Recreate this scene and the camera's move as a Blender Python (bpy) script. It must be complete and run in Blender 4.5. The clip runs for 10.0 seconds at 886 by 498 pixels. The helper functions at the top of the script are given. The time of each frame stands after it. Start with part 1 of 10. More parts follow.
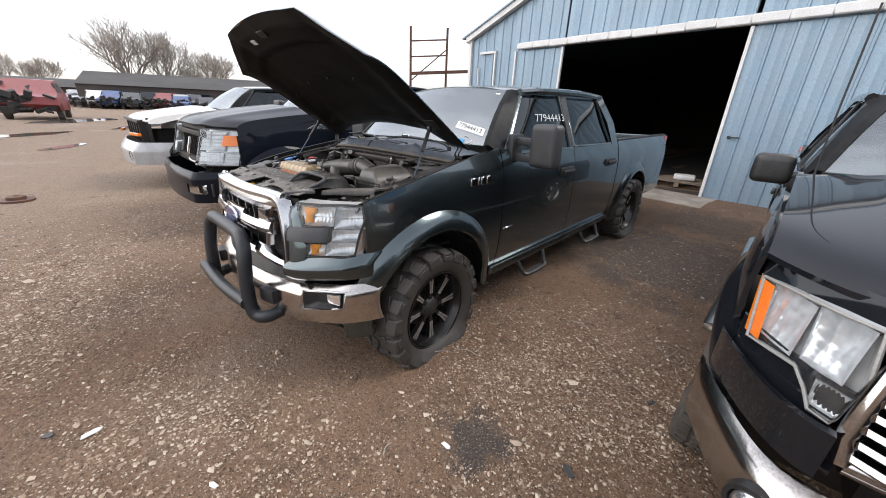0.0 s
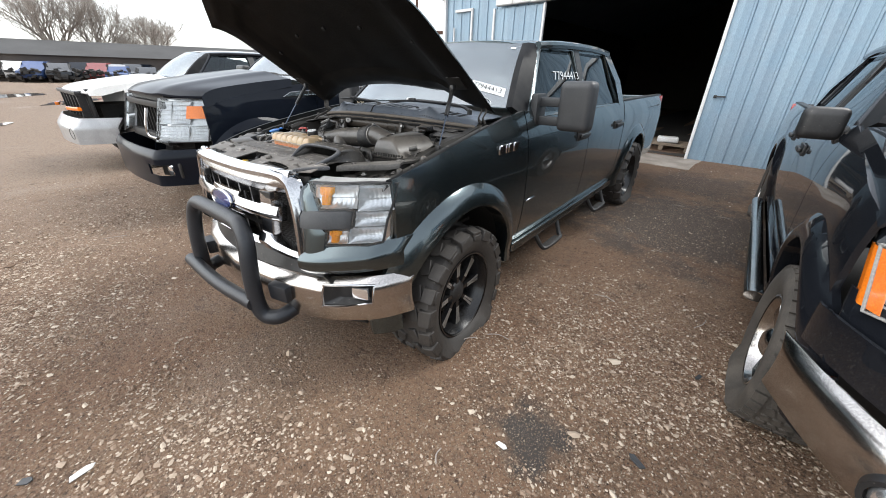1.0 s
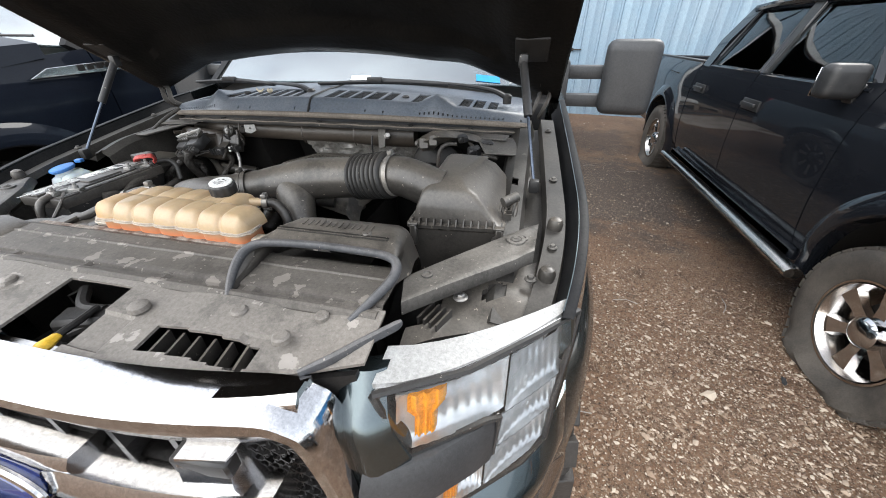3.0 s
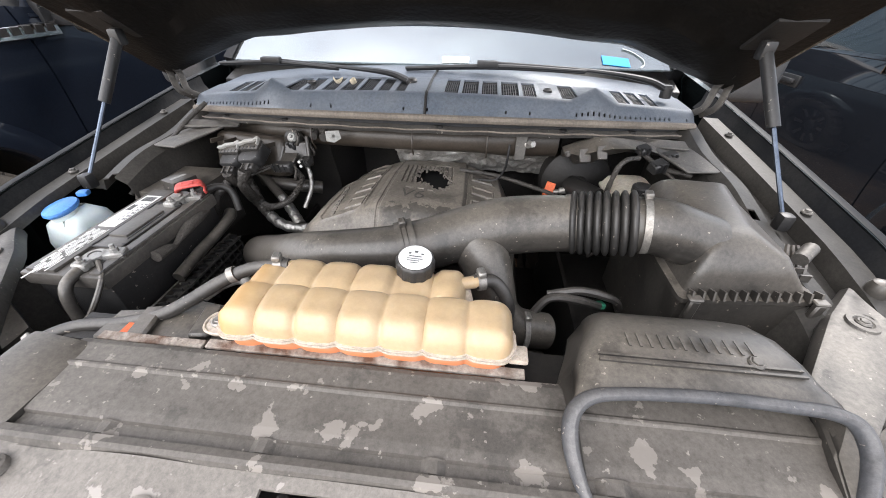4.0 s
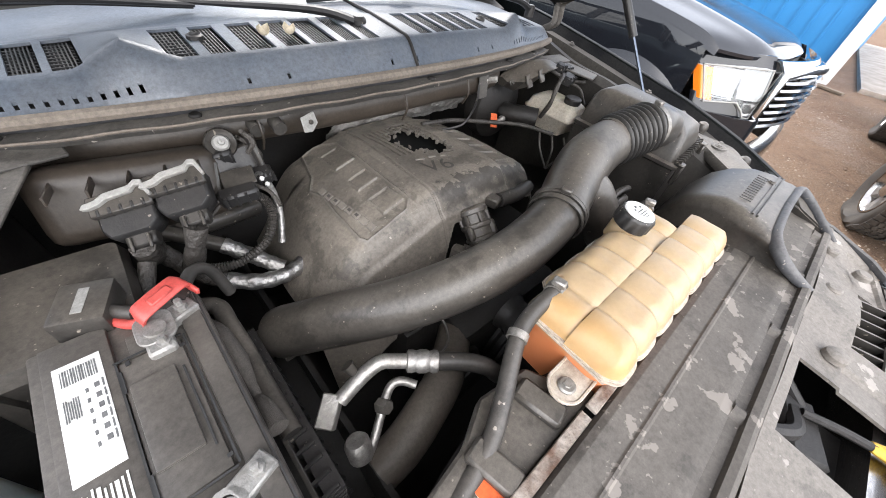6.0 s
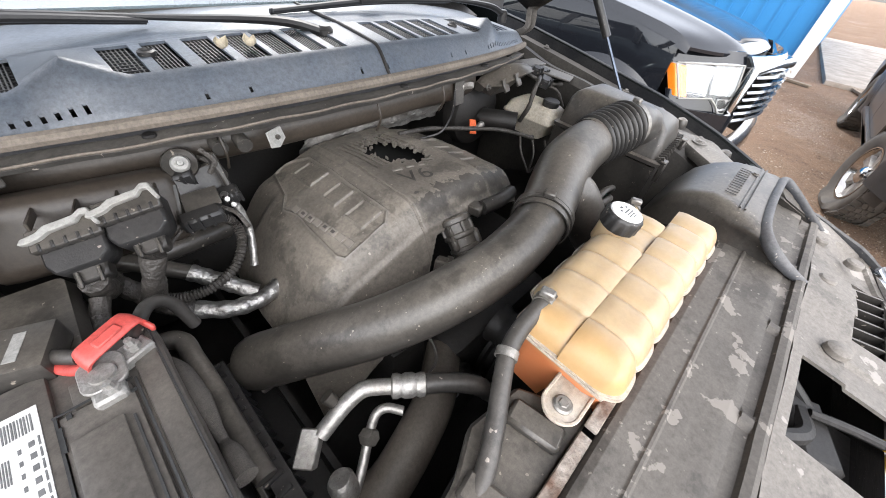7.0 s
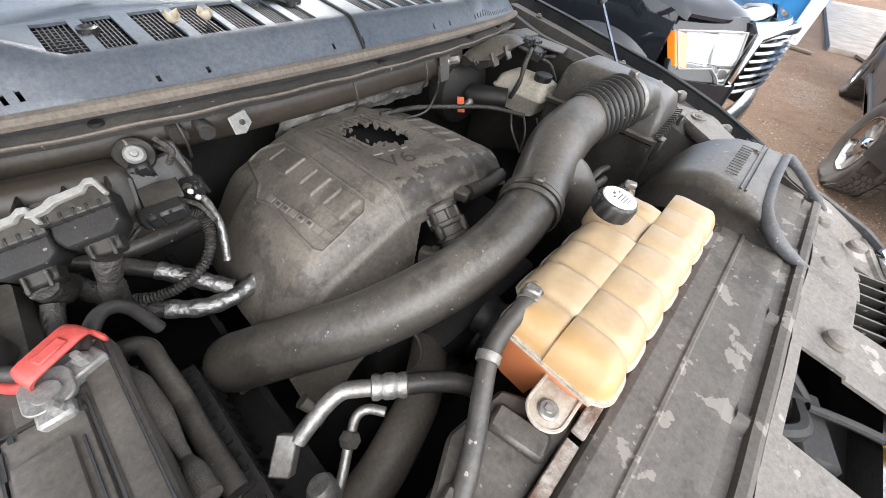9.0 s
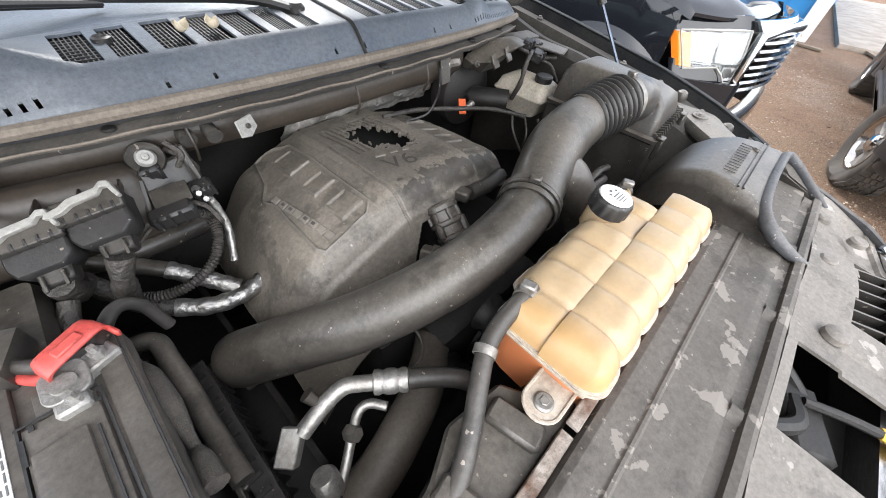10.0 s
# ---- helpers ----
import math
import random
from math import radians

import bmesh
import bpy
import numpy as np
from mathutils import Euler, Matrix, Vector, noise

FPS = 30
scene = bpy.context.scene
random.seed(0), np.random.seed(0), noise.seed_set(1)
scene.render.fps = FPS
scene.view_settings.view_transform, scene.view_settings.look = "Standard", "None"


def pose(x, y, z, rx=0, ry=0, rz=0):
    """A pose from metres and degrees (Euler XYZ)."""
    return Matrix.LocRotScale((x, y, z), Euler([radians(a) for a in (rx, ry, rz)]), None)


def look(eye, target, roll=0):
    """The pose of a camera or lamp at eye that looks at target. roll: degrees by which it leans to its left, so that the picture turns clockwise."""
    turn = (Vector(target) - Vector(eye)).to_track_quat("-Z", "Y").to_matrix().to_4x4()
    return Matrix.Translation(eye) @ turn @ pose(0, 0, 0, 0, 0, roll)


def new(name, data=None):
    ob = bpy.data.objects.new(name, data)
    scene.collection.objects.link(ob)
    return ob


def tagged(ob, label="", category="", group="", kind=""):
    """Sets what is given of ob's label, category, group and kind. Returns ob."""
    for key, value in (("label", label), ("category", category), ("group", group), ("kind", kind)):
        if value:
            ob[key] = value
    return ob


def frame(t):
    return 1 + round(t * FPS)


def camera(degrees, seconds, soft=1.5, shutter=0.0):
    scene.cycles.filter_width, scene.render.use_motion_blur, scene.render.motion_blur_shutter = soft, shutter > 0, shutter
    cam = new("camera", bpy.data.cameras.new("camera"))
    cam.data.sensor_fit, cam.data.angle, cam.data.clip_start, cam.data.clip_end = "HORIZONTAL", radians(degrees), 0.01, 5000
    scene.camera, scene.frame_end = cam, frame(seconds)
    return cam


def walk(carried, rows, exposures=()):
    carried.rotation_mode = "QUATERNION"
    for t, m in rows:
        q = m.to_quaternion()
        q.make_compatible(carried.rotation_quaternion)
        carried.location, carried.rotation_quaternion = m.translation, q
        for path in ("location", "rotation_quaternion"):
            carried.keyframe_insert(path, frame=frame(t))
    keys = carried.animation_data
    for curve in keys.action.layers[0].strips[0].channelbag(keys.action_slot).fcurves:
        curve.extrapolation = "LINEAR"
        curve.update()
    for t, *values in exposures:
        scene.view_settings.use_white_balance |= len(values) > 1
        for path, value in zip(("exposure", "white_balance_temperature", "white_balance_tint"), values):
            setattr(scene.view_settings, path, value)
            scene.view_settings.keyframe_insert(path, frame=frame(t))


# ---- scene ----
cam = camera(103.2, 10.0, soft=0.95)
# The truck whose engine bay is filmed leans a little; LEVEL turns its own axes into the level world.
LEVEL = pose(0, 0, -0.03, 0.65, -1.18, 0)
PATH = [
    (0, (2.378, -1.41, 1.565), (1.079, -0.076, 0.835), 1.0),
    (0.5, (2.268, -1.385, 1.522), (1.01, -0.084, 0.672), 2.2),
    (1, (1.971, -1.447, 1.509), (0.826, -0.059, 0.635), -0.1),
    (1.5, (1.67, -1.439, 1.505), (0.618, -0.002, 0.594), -0.9),
    (2, (1.32, -1.283, 1.521), (0.287, 0.136, 0.562), -3.6),
    (2.2, (1.206, -1.217, 1.516), (0.302, 0.284, 0.551), -0.5),
    (3.3, (0.558, -0.815, 1.549), (0.198, 0.822, 0.458), -2.4),
    (3.5, (0.428, -0.744, 1.562), (0.037, 0.87, 0.447), -3.4),
    (4, (0.152, -0.703, 1.561), (-0.015, 0.887, 0.359), 0.4),
    (4.5, (-0.099, -0.675, 1.575), (0.088, 0.86, 0.307), 2.2),
    (5, (-0.249, -0.539, 1.544), (0.09, 0.854, 0.15), -1.5),
    (5.5, (-0.359, -0.462, 1.542), (0.418, 0.744, 0.149), 5.8),
    (6, (-0.471, -0.396, 1.546), (0.608, 0.536, 0.145), 10.5),
    (6.2, (-0.481, -0.415, 1.532), (0.665, 0.622, 0.263), 8.2),
    (7.5, (-0.411, -0.374, 1.531), (0.706, 0.481, 0.11), 8.6),
    (8, (-0.404, -0.375, 1.526), (0.697, 0.477, 0.09), 8.3),
    (8.5, (-0.4, -0.377, 1.525), (0.699, 0.467, 0.081), 8.3),
    (9, (-0.397, -0.379, 1.524), (0.696, 0.47, 0.08), 8.0),
    (9.5, (-0.394, -0.384, 1.526), (0.696, 0.473, 0.084), 7.5),
    (10, (-0.4, -0.393, 1.53), (0.676, 0.485, 0.09), 6.7),
]
walk(cam, [(t, LEVEL @ look(eye, target, roll)) for t, eye, target, roll in PATH],
     exposures=((0.0, 1.42, 6500, 12), (0.5, 1.52, 6650, 15), (1.0, 1.67, 6400, 8), (1.5, 1.73, 6250, 5), (2.2, 1.79, 6250, 5), (3.3, 2.12, 6500, 10), (4.5, 2.50, 6550, 12), (10.0, 2.54, 6450, 10)))

# ---- sky and sun: a bright overcast day ----
world = bpy.data.worlds.new("overcast")
scene.world = world
world.use_nodes = True
wn = world.node_tree.nodes
wl = world.node_tree.links
sky = wn.new("ShaderNodeTexSky")
sky.sky_type, sky.sun_disc = "NISHITA", False
sky.sun_elevation, sky.sun_rotation = radians(48), radians(215)
sky.air_density, sky.dust_density, sky.ozone_density = 1.0, 3.0, 1.0
grey = wn.new("ShaderNodeHueSaturation")
grey.inputs["Saturation"].default_value = 0.30
wl.new(sky.outputs[0], grey.inputs["Color"])
even = wn.new("ShaderNodeVectorMath")   # thick cloud: no bright patch round the sun
even.operation = "MINIMUM"
even.inputs[1].default_value = (8.5, 8.6, 8.8)
wl.new(grey.outputs[0], even.inputs[0])
wl.new(even.outputs[0], wn["Background"].inputs["Color"])
wn["Background"].inputs["Strength"].default_value = 0.15
sun_data = bpy.data.lights.new("sun", "SUN")
sun_data.energy, sun_data.angle, sun_data.color = 0.9, radians(25), (1.0, 0.97, 0.93)
sun = new("sun", sun_data)
sun.matrix_world = pose(0, 0, 20, 42, 0, 145)

# ---- building tools ----
def thing(name, m, label, category, group="", kind=""):
    ob = new(name)
    ob.empty_display_size = 0.2
    ob.matrix_world = m
    return tagged(ob, label, category, group, kind)


def part(name, bm, material, parent=None, label="", sharp=38):
    """Link a bmesh as one mesh object under a thing or a part."""
    me = bpy.data.meshes.new(name)
    bmesh.ops.recalc_face_normals(bm, faces=bm.faces)
    bm.to_mesh(me)
    bm.free()
    me.shade_smooth()
    me.set_sharp_from_angle(angle=radians(sharp))
    me.materials.append(material)
    ob = new(name, me)
    if parent is not None:
        ob.parent = parent
    if label:
        ob["label"] = label
    return ob


def B():
    return bmesh.new()


def box(bm, c, s, rot=(0, 0, 0), bev=0.0, seg=2, m=None):
    """A box with centre c, size s and rounded edges."""
    g = bmesh.ops.create_cube(bm, size=1.0)["verts"]
    bmesh.ops.scale(bm, vec=s, verts=g)
    if bev > 0:
        es = list({e for v in g for e in v.link_edges})
        r = bmesh.ops.bevel(bm, geom=es + g, offset=bev, segments=seg, affect="EDGES", profile=0.6)
        g = list({v for f in r["faces"] for v in f.verts} | {v for v in g if v.is_valid})
    mm = pose(*c, *rot)
    bmesh.ops.transform(bm, matrix=(m @ mm) if m else mm, verts=g)
    return g


def loft(bm, loops, closed=True, caps=True, around=False):
    """Join loops of equally many points by quads."""
    vs = [[bm.verts.new(p) for p in lp] for lp in loops]
    n = len(vs[0])
    rows = len(vs)
    for i in range(rows if around else rows - 1):
        a, b = vs[i], vs[(i + 1) % rows]
        for j in range(n if closed else n - 1):
            k = (j + 1) % n
            bm.faces.new((a[j], a[k], b[k], b[j]))
    if caps and closed and not around:
        bm.faces.new(vs[0])
        bm.faces.new(list(reversed(vs[-1])))
    return vs


def curve(pts, res=6):
    """Points of a smooth curve through pts."""
    p = [Vector(q) for q in pts]
    if len(p) < 3:
        return p
    ext = [2 * p[0] - p[1]] + p + [2 * p[-1] - p[-2]]
    out = []
    for i in range(1, len(ext) - 2):
        a, b, c, d = ext[i - 1:i + 3]
        for k in range(res):
            t = k / res
            out.append(0.5 * (2 * b + (c - a) * t + (2 * a - 5 * b + 4 * c - d) * t * t + (3 * b - a - 3 * c + d) * t ** 3))
    out.append(p[-1])
    return out


def tube(bm, pts, r, seg=12, res=6, caps=True, flat=1.0, smooth=True):
    """A pipe along pts. r: a radius, a list of radii at pts, or a function of 0..1. flat: height over width."""
    line = curve(pts, res) if smooth else [Vector(q) for q in pts]
    n = len(line)
    up = None
    loops = []
    for i, p in enumerate(line):
        d = (line[min(i + 1, n - 1)] - line[max(i - 1, 0)]).normalized()
        if up is None:
            up = Vector((0, 0, 1)) if abs(d.z) < 0.9 else Vector((0, 1, 0))
        up = (up - d * up.dot(d)).normalized()
        side = d.cross(up)
        t = i / (n - 1)
        if callable(r):
            rad = r(t)
        elif isinstance(r, (list, tuple)):
            k = t * (len(r) - 1)
            j = min(int(k), len(r) - 2)
            rad = r[j] + (r[j + 1] - r[j]) * (k - j)
        else:
            rad = r
        loops.append([p + side * (rad * math.cos(a)) + up * (rad * flat * math.sin(a)) for a in [2 * math.pi * q / seg for q in range(seg)]])
    loft(bm, loops, caps=caps)
    return line


def lathe(bm, prof, m, seg=32, caps=True):
    """Turn a profile of (radius, height) about z, placed by m."""
    loops = [[m @ Vector((r * math.cos(2 * math.pi * k / seg), r * math.sin(2 * math.pi * k / seg), z)) for k in range(seg)] for r, z in prof]
    loft(bm, loops, caps=caps)


def sheet(bm, f, nu, nv, thick=(0, 0, 0), skip=None):
    """A surface f(u, v) of nu by nv cells with a thickness; cells for which skip(u, v) is true are left open."""
    t = Vector(thick)
    top = [[bm.verts.new(Vector(f(i / nu, j / nv))) for j in range(nv + 1)] for i in range(nu + 1)]
    solid = t.length > 0
    low = [[bm.verts.new(v.co + t) for v in row] for row in top] if solid else None
    keep = {(i, j) for i in range(nu) for j in range(nv) if not (skip and skip((i + 0.5) / nu, (j + 0.5) / nv))}
    for i, j in keep:
        bm.faces.new((top[i][j], top[i + 1][j], top[i + 1][j + 1], top[i][j + 1]))
        if solid:
            bm.faces.new((low[i][j], low[i][j + 1], low[i + 1][j + 1], low[i + 1][j]))
            for di, dj, a, b in ((-1, 0, (0, 0), (0, 1)), (1, 0, (1, 1), (1, 0)), (0, -1, (1, 0), (0, 0)), (0, 1, (0, 1), (1, 1))):
                if (i + di, j + dj) not in keep:
                    p, q = (i + a[0], j + a[1]), (i + b[0], j + b[1])
                    bm.faces.new((top[p[0]][p[1]], top[q[0]][q[1]], low[q[0]][q[1]], low[p[0]][p[1]]))
    for v in [v for v in bm.verts if not v.link_faces]:
        bm.verts.remove(v)
    return top


def prism(bm, outline, z0, z1, m=None, bev=0.0, seg=2):
    """A flat outline of (x, y) drawn up from z0 to z1."""
    m = m or Matrix()
    a = [bm.verts.new(m @ Vector((x, y, z0))) for x, y in outline]
    b = [bm.verts.new(m @ Vector((x, y, z1))) for x, y in outline]
    n = len(outline)
    fs = [bm.faces.new(list(reversed(a))), bm.faces.new(b)]
    for i in range(n):
        fs.append(bm.faces.new((a[i], a[(i + 1) % n], b[(i + 1) % n], b[i])))
    if bev > 0:
        bmesh.ops.recalc_face_normals(bm, faces=fs)
        es = [e for e in {e for f in fs for e in f.edges}]
        bmesh.ops.bevel(bm, geom=es, offset=bev, segments=seg, affect="EDGES", profile=0.6)


def lerp(t, table):
    """The value at t in a table of (t, value)."""
    if t <= table[0][0]:
        return table[0][1]
    for (a, va), (b, vb) in zip(table, table[1:]):
        if t <= b:
            return va + (vb - va) * (t - a) / (b - a)
    return table[-1][1]


def ease(t, table):
    """As lerp, with rounded corners."""
    return sum(lerp(t + d, table) for d in (-0.03, -0.015, 0, 0.015, 0.03)) / 5


def rounded(x0, x1, y0, y1, r, n=4):
    """A rectangle with round corners."""
    out = []
    for cx, cy, a in ((x1 - r, y1 - r, 0), (x0 + r, y1 - r, 90), (x0 + r, y0 + r, 180), (x1 - r, y0 + r, 270)):
        for k in range(n + 1):
            t = radians(a + 90 * k / n)
            out.append((cx + r * math.cos(t), cy + r * math.sin(t)))
    return out


# ---- materials ----
def mat(name, color, rough=0.5, metal=0.0, color2=None, scale=8.0, amount=0.5, bump=0.0, bump_scale=60.0,
        dust=None, dust_amount=0.0, dust_scale=3.0, coat=0.0, rough2=None, emit=None, transmission=0.0, sss=0.0, dust_lit_tops=False, spec=0.5, detail=6.0, stretch=(1, 1, 1), grain=0.32, grain_scale=150.0):
    """A surface with two scales of variation, fine relief and a patchy layer of dust."""
    m = bpy.data.materials.new(name)
    m.use_nodes = True
    nt = m.node_tree
    n, l = nt.nodes, nt.links
    p = n["Principled BSDF"]
    co = n.new("ShaderNodeTexCoord")
    mp = n.new("ShaderNodeMapping")
    mp.inputs["Scale"].default_value = stretch
    l.new(co.outputs["Object"], mp.inputs[0])
    a = n.new("ShaderNodeTexNoise")
    a.inputs["Scale"].default_value, a.inputs["Detail"].default_value = scale, detail
    l.new(mp.outputs[0], a.inputs["Vector"])
    ramp = n.new("ShaderNodeMapRange")
    ramp.inputs["From Min"].default_value, ramp.inputs["From Max"].default_value = 0.35, 0.65
    l.new(a.outputs[0], ramp.inputs[0])
    mix = n.new("ShaderNodeMix")
    mix.data_type = "RGBA"
    mix.inputs[6].default_value = (*color, 1)
    mix.inputs[7].default_value = (*(color2 or [c * 0.7 for c in color]), 1)
    amt = n.new("ShaderNodeMath")
    amt.operation = "MULTIPLY"
    amt.inputs[1].default_value = amount
    l.new(ramp.outputs[0], amt.inputs[0])
    l.new(amt.outputs[0], mix.inputs[0])
    out = mix.outputs[2]
    p.inputs["Roughness"].default_value, p.inputs["Metallic"].default_value = rough, metal
    p.inputs["Coat Weight"].default_value, p.inputs["Coat Roughness"].default_value = coat, 0.03
    p.inputs["Specular IOR Level"].default_value = spec
    if dust:
        d = n.new("ShaderNodeTexNoise")
        d.inputs["Scale"].default_value, d.inputs["Detail"].default_value, d.inputs["Roughness"].default_value = dust_scale, 10.0, 0.7
        l.new(co.outputs["Object"], d.inputs["Vector"])
        dr = n.new("ShaderNodeMapRange")
        dr.inputs["From Min"].default_value, dr.inputs["From Max"].default_value = 0.38, 0.62
        dr.inputs["To Max"].default_value = dust_amount
        dr.inputs["To Min"].default_value = dust_amount * 0.35
        l.new(d.outputs[0], dr.inputs[0])
        fac = dr.outputs[0]
        if dust_lit_tops:   # dust on what faces up; it also paints tops lit and sides dark
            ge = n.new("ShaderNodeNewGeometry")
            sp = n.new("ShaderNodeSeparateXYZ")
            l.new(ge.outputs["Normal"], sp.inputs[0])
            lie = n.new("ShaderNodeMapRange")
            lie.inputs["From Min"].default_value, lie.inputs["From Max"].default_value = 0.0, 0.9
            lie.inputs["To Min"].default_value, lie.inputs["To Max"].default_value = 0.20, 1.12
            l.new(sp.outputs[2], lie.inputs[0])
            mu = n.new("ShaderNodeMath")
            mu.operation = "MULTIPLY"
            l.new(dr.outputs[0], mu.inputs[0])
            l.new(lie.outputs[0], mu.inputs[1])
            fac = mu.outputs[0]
        dm = n.new("ShaderNodeMix")
        dm.data_type = "RGBA"
        dm.inputs[7].default_value = (*dust, 1)
        l.new(out, dm.inputs[6])
        l.new(fac, dm.inputs[0])
        out = dm.outputs[2]
        rr = n.new("ShaderNodeMapRange")
        rr.inputs["To Min"].default_value, rr.inputs["To Max"].default_value = rough, min(1.0, rough + 0.24)
        l.new(fac, rr.inputs[0])
        l.new(rr.outputs[0], p.inputs["Roughness"])
        if coat:
            cw = n.new("ShaderNodeMapRange")
            cw.inputs["To Min"].default_value, cw.inputs["To Max"].default_value = coat, coat * 0.3
            l.new(dr.outputs[0], cw.inputs[0])
            l.new(cw.outputs[0], p.inputs["Coat Weight"])
    elif rough2 is not None:
        rr = n.new("ShaderNodeMapRange")
        rr.inputs["To Min"].default_value, rr.inputs["To Max"].default_value = rough, rough2
        l.new(ramp.outputs[0], rr.inputs[0])
        l.new(rr.outputs[0], p.inputs["Roughness"])
    if dust_lit_tops and grain:   # rubbed smears and pale crumbs of dirt
        for sc, dt, lo, hi, top, tint in ((13.0, 9.0, 0.54, 0.60, 0.38, [c * 0.35 for c in color]), (95.0, 2.0, 0.69, 0.72, 0.65, [c * 1.35 for c in (dust or color)])):
            s = n.new("ShaderNodeTexNoise")
            s.inputs["Scale"].default_value, s.inputs["Detail"].default_value, s.inputs["Roughness"].default_value = sc, dt, 0.68
            l.new(co.outputs["Object"], s.inputs["Vector"])
            sr = n.new("ShaderNodeMapRange")
            sr.inputs["From Min"].default_value, sr.inputs["From Max"].default_value, sr.inputs["To Max"].default_value = lo, hi, top
            l.new(s.outputs[0], sr.inputs[0])
            sm = n.new("ShaderNodeMix")
            sm.data_type = "RGBA"
            sm.inputs[7].default_value = (*tint, 1)
            l.new(out, sm.inputs[6])
            l.new(sr.outputs[0], sm.inputs[0])
            out = sm.outputs[2]
    if grain:   # fine speckle of dirt and wear
        g = n.new("ShaderNodeTexNoise")
        g.inputs["Scale"].default_value, g.inputs["Detail"].default_value, g.inputs["Roughness"].default_value = grain_scale, 8.0, 0.8
        l.new(mp.outputs[0], g.inputs["Vector"])
        gr = n.new("ShaderNodeMapRange")
        gr.inputs["From Min"].default_value, gr.inputs["From Max"].default_value = 0.3, 0.7
        gr.inputs["To Min"].default_value, gr.inputs["To Max"].default_value = 1 - grain * 1.2, 1 + grain * 0.9
        l.new(g.outputs[0], gr.inputs[0])
        gm = n.new("ShaderNodeVectorMath")
        gm.operation = "SCALE"
        l.new(out, gm.inputs[0])
        l.new(gr.outputs[0], gm.inputs["Scale"])
        out = gm.outputs[0]
    l.new(out, p.inputs["Base Color"])
    if bump:
        b = n.new("ShaderNodeTexNoise")
        b.inputs["Scale"].default_value, b.inputs["Detail"].default_value = bump_scale, 4.0
        l.new(mp.outputs[0], b.inputs["Vector"])
        bn = n.new("ShaderNodeBump")
        bn.inputs["Strength"].default_value, bn.inputs["Distance"].default_value = bump, 0.01
        l.new(b.outputs[0], bn.inputs["Height"])
        l.new(bn.outputs[0], p.inputs["Normal"])
    if emit:
        p.inputs["Emission Color"].default_value, p.inputs["Emission Strength"].default_value = (*emit[0], 1), emit[1]
    p.inputs["Transmission Weight"].default_value = transmission
    if sss:
        p.inputs["Subsurface Weight"].default_value = sss
        p.inputs["Subsurface Radius"].default_value = (0.03, 0.018, 0.008)
    return m


def glass(name, tint, ior=1.75, rough=0.015, dirt=0.0):
    """A pane: clear with a tint, and the gloss of its surface."""
    m = bpy.data.materials.new(name)
    m.use_nodes = True
    n, l = m.node_tree.nodes, m.node_tree.links
    n.remove(n["Principled BSDF"])
    tr = n.new("ShaderNodeBsdfTransparent")
    tr.inputs[0].default_value = (*tint, 1)
    gl = n.new("ShaderNodeBsdfGlossy")
    gl.inputs["Roughness"].default_value = rough
    gl.inputs["Color"].default_value = (0.93, 0.97, 1.0, 1)
    fr = n.new("ShaderNodeFresnel")
    fr.inputs["IOR"].default_value = ior
    mx = n.new("ShaderNodeMixShader")
    l.new(fr.outputs[0], mx.inputs[0])
    l.new(tr.outputs[0], mx.inputs[1])
    l.new(gl.outputs[0], mx.inputs[2])
    last = mx
    if dirt:
        df = n.new("ShaderNodeBsdfDiffuse")
        df.inputs[0].default_value = (0.5, 0.5, 0.48, 1)
        no = n.new("ShaderNodeTexNoise")
        no.inputs["Scale"].default_value, no.inputs["Detail"].default_value = 6.0, 8.0
        mr = n.new("ShaderNodeMapRange")
        mr.inputs["From Min"].default_value, mr.inputs["From Max"].default_value, mr.inputs["To Max"].default_value = 0.3, 0.8, dirt
        l.new(no.outputs[0], mr.inputs[0])
        m2 = n.new("ShaderNodeMixShader")
        l.new(mr.outputs[0], m2.inputs[0])
        l.new(mx.outputs[0], m2.inputs[1])
        l.new(df.outputs[0], m2.inputs[2])
        last = m2
    l.new(last.outputs[0], n["Material Output"].inputs[0])
    return m


DUST = (0.28, 0.245, 0.21)
# its faint grey top dust also stands for the sky's sheen on the paint
PAINT_A = mat("dark grey-green metallic paint", (0.084, 0.106, 0.112), 0.24, 0.95, (0.060, 0.078, 0.084), 300, 0.5, coat=0.9, dust=(0.20, 0.21, 0.21), dust_amount=0.012, dust_scale=4, dust_lit_tops=True, grain=0.0, spec=0.3)
PAINT_BLACK = mat("black paint", (0.007, 0.0082, 0.011), 0.3, 0.0, (0.010, 0.0115, 0.015), 5, 0.5, coat=1.0, dust=DUST, dust_amount=0.006, dust_scale=3, spec=0.03)
# body paint of pillars and fender edges, darkened in colour to drop sky glare
PAINT_SHADED = mat("body paint blackened against sky glare", (0.010, 0.011, 0.013), 0.42, 0.0, (0.018, 0.019, 0.020), 12, 0.6, dust=DUST, dust_amount=0.04, dust_scale=6, spec=0.06)
PAINT_BLUEBLACK = mat("blue-black paint", (0.005, 0.007, 0.012), 0.3, 0.0, (0.007, 0.010, 0.016), 5, 0.5, coat=0.30, dust=DUST, dust_amount=0.006, dust_scale=3, spec=0.03)
PAINT_WHITE = mat("white paint", (0.78, 0.77, 0.74), 0.35, 0.0, (0.70, 0.68, 0.64), 4, 0.5, coat=0.6, dust=DUST, dust_amount=0.15)
PAINT_RED = mat("red paint", (0.20, 0.012, 0.012), 0.4, 0.0, coat=0.3, dust=DUST, dust_amount=0.12)
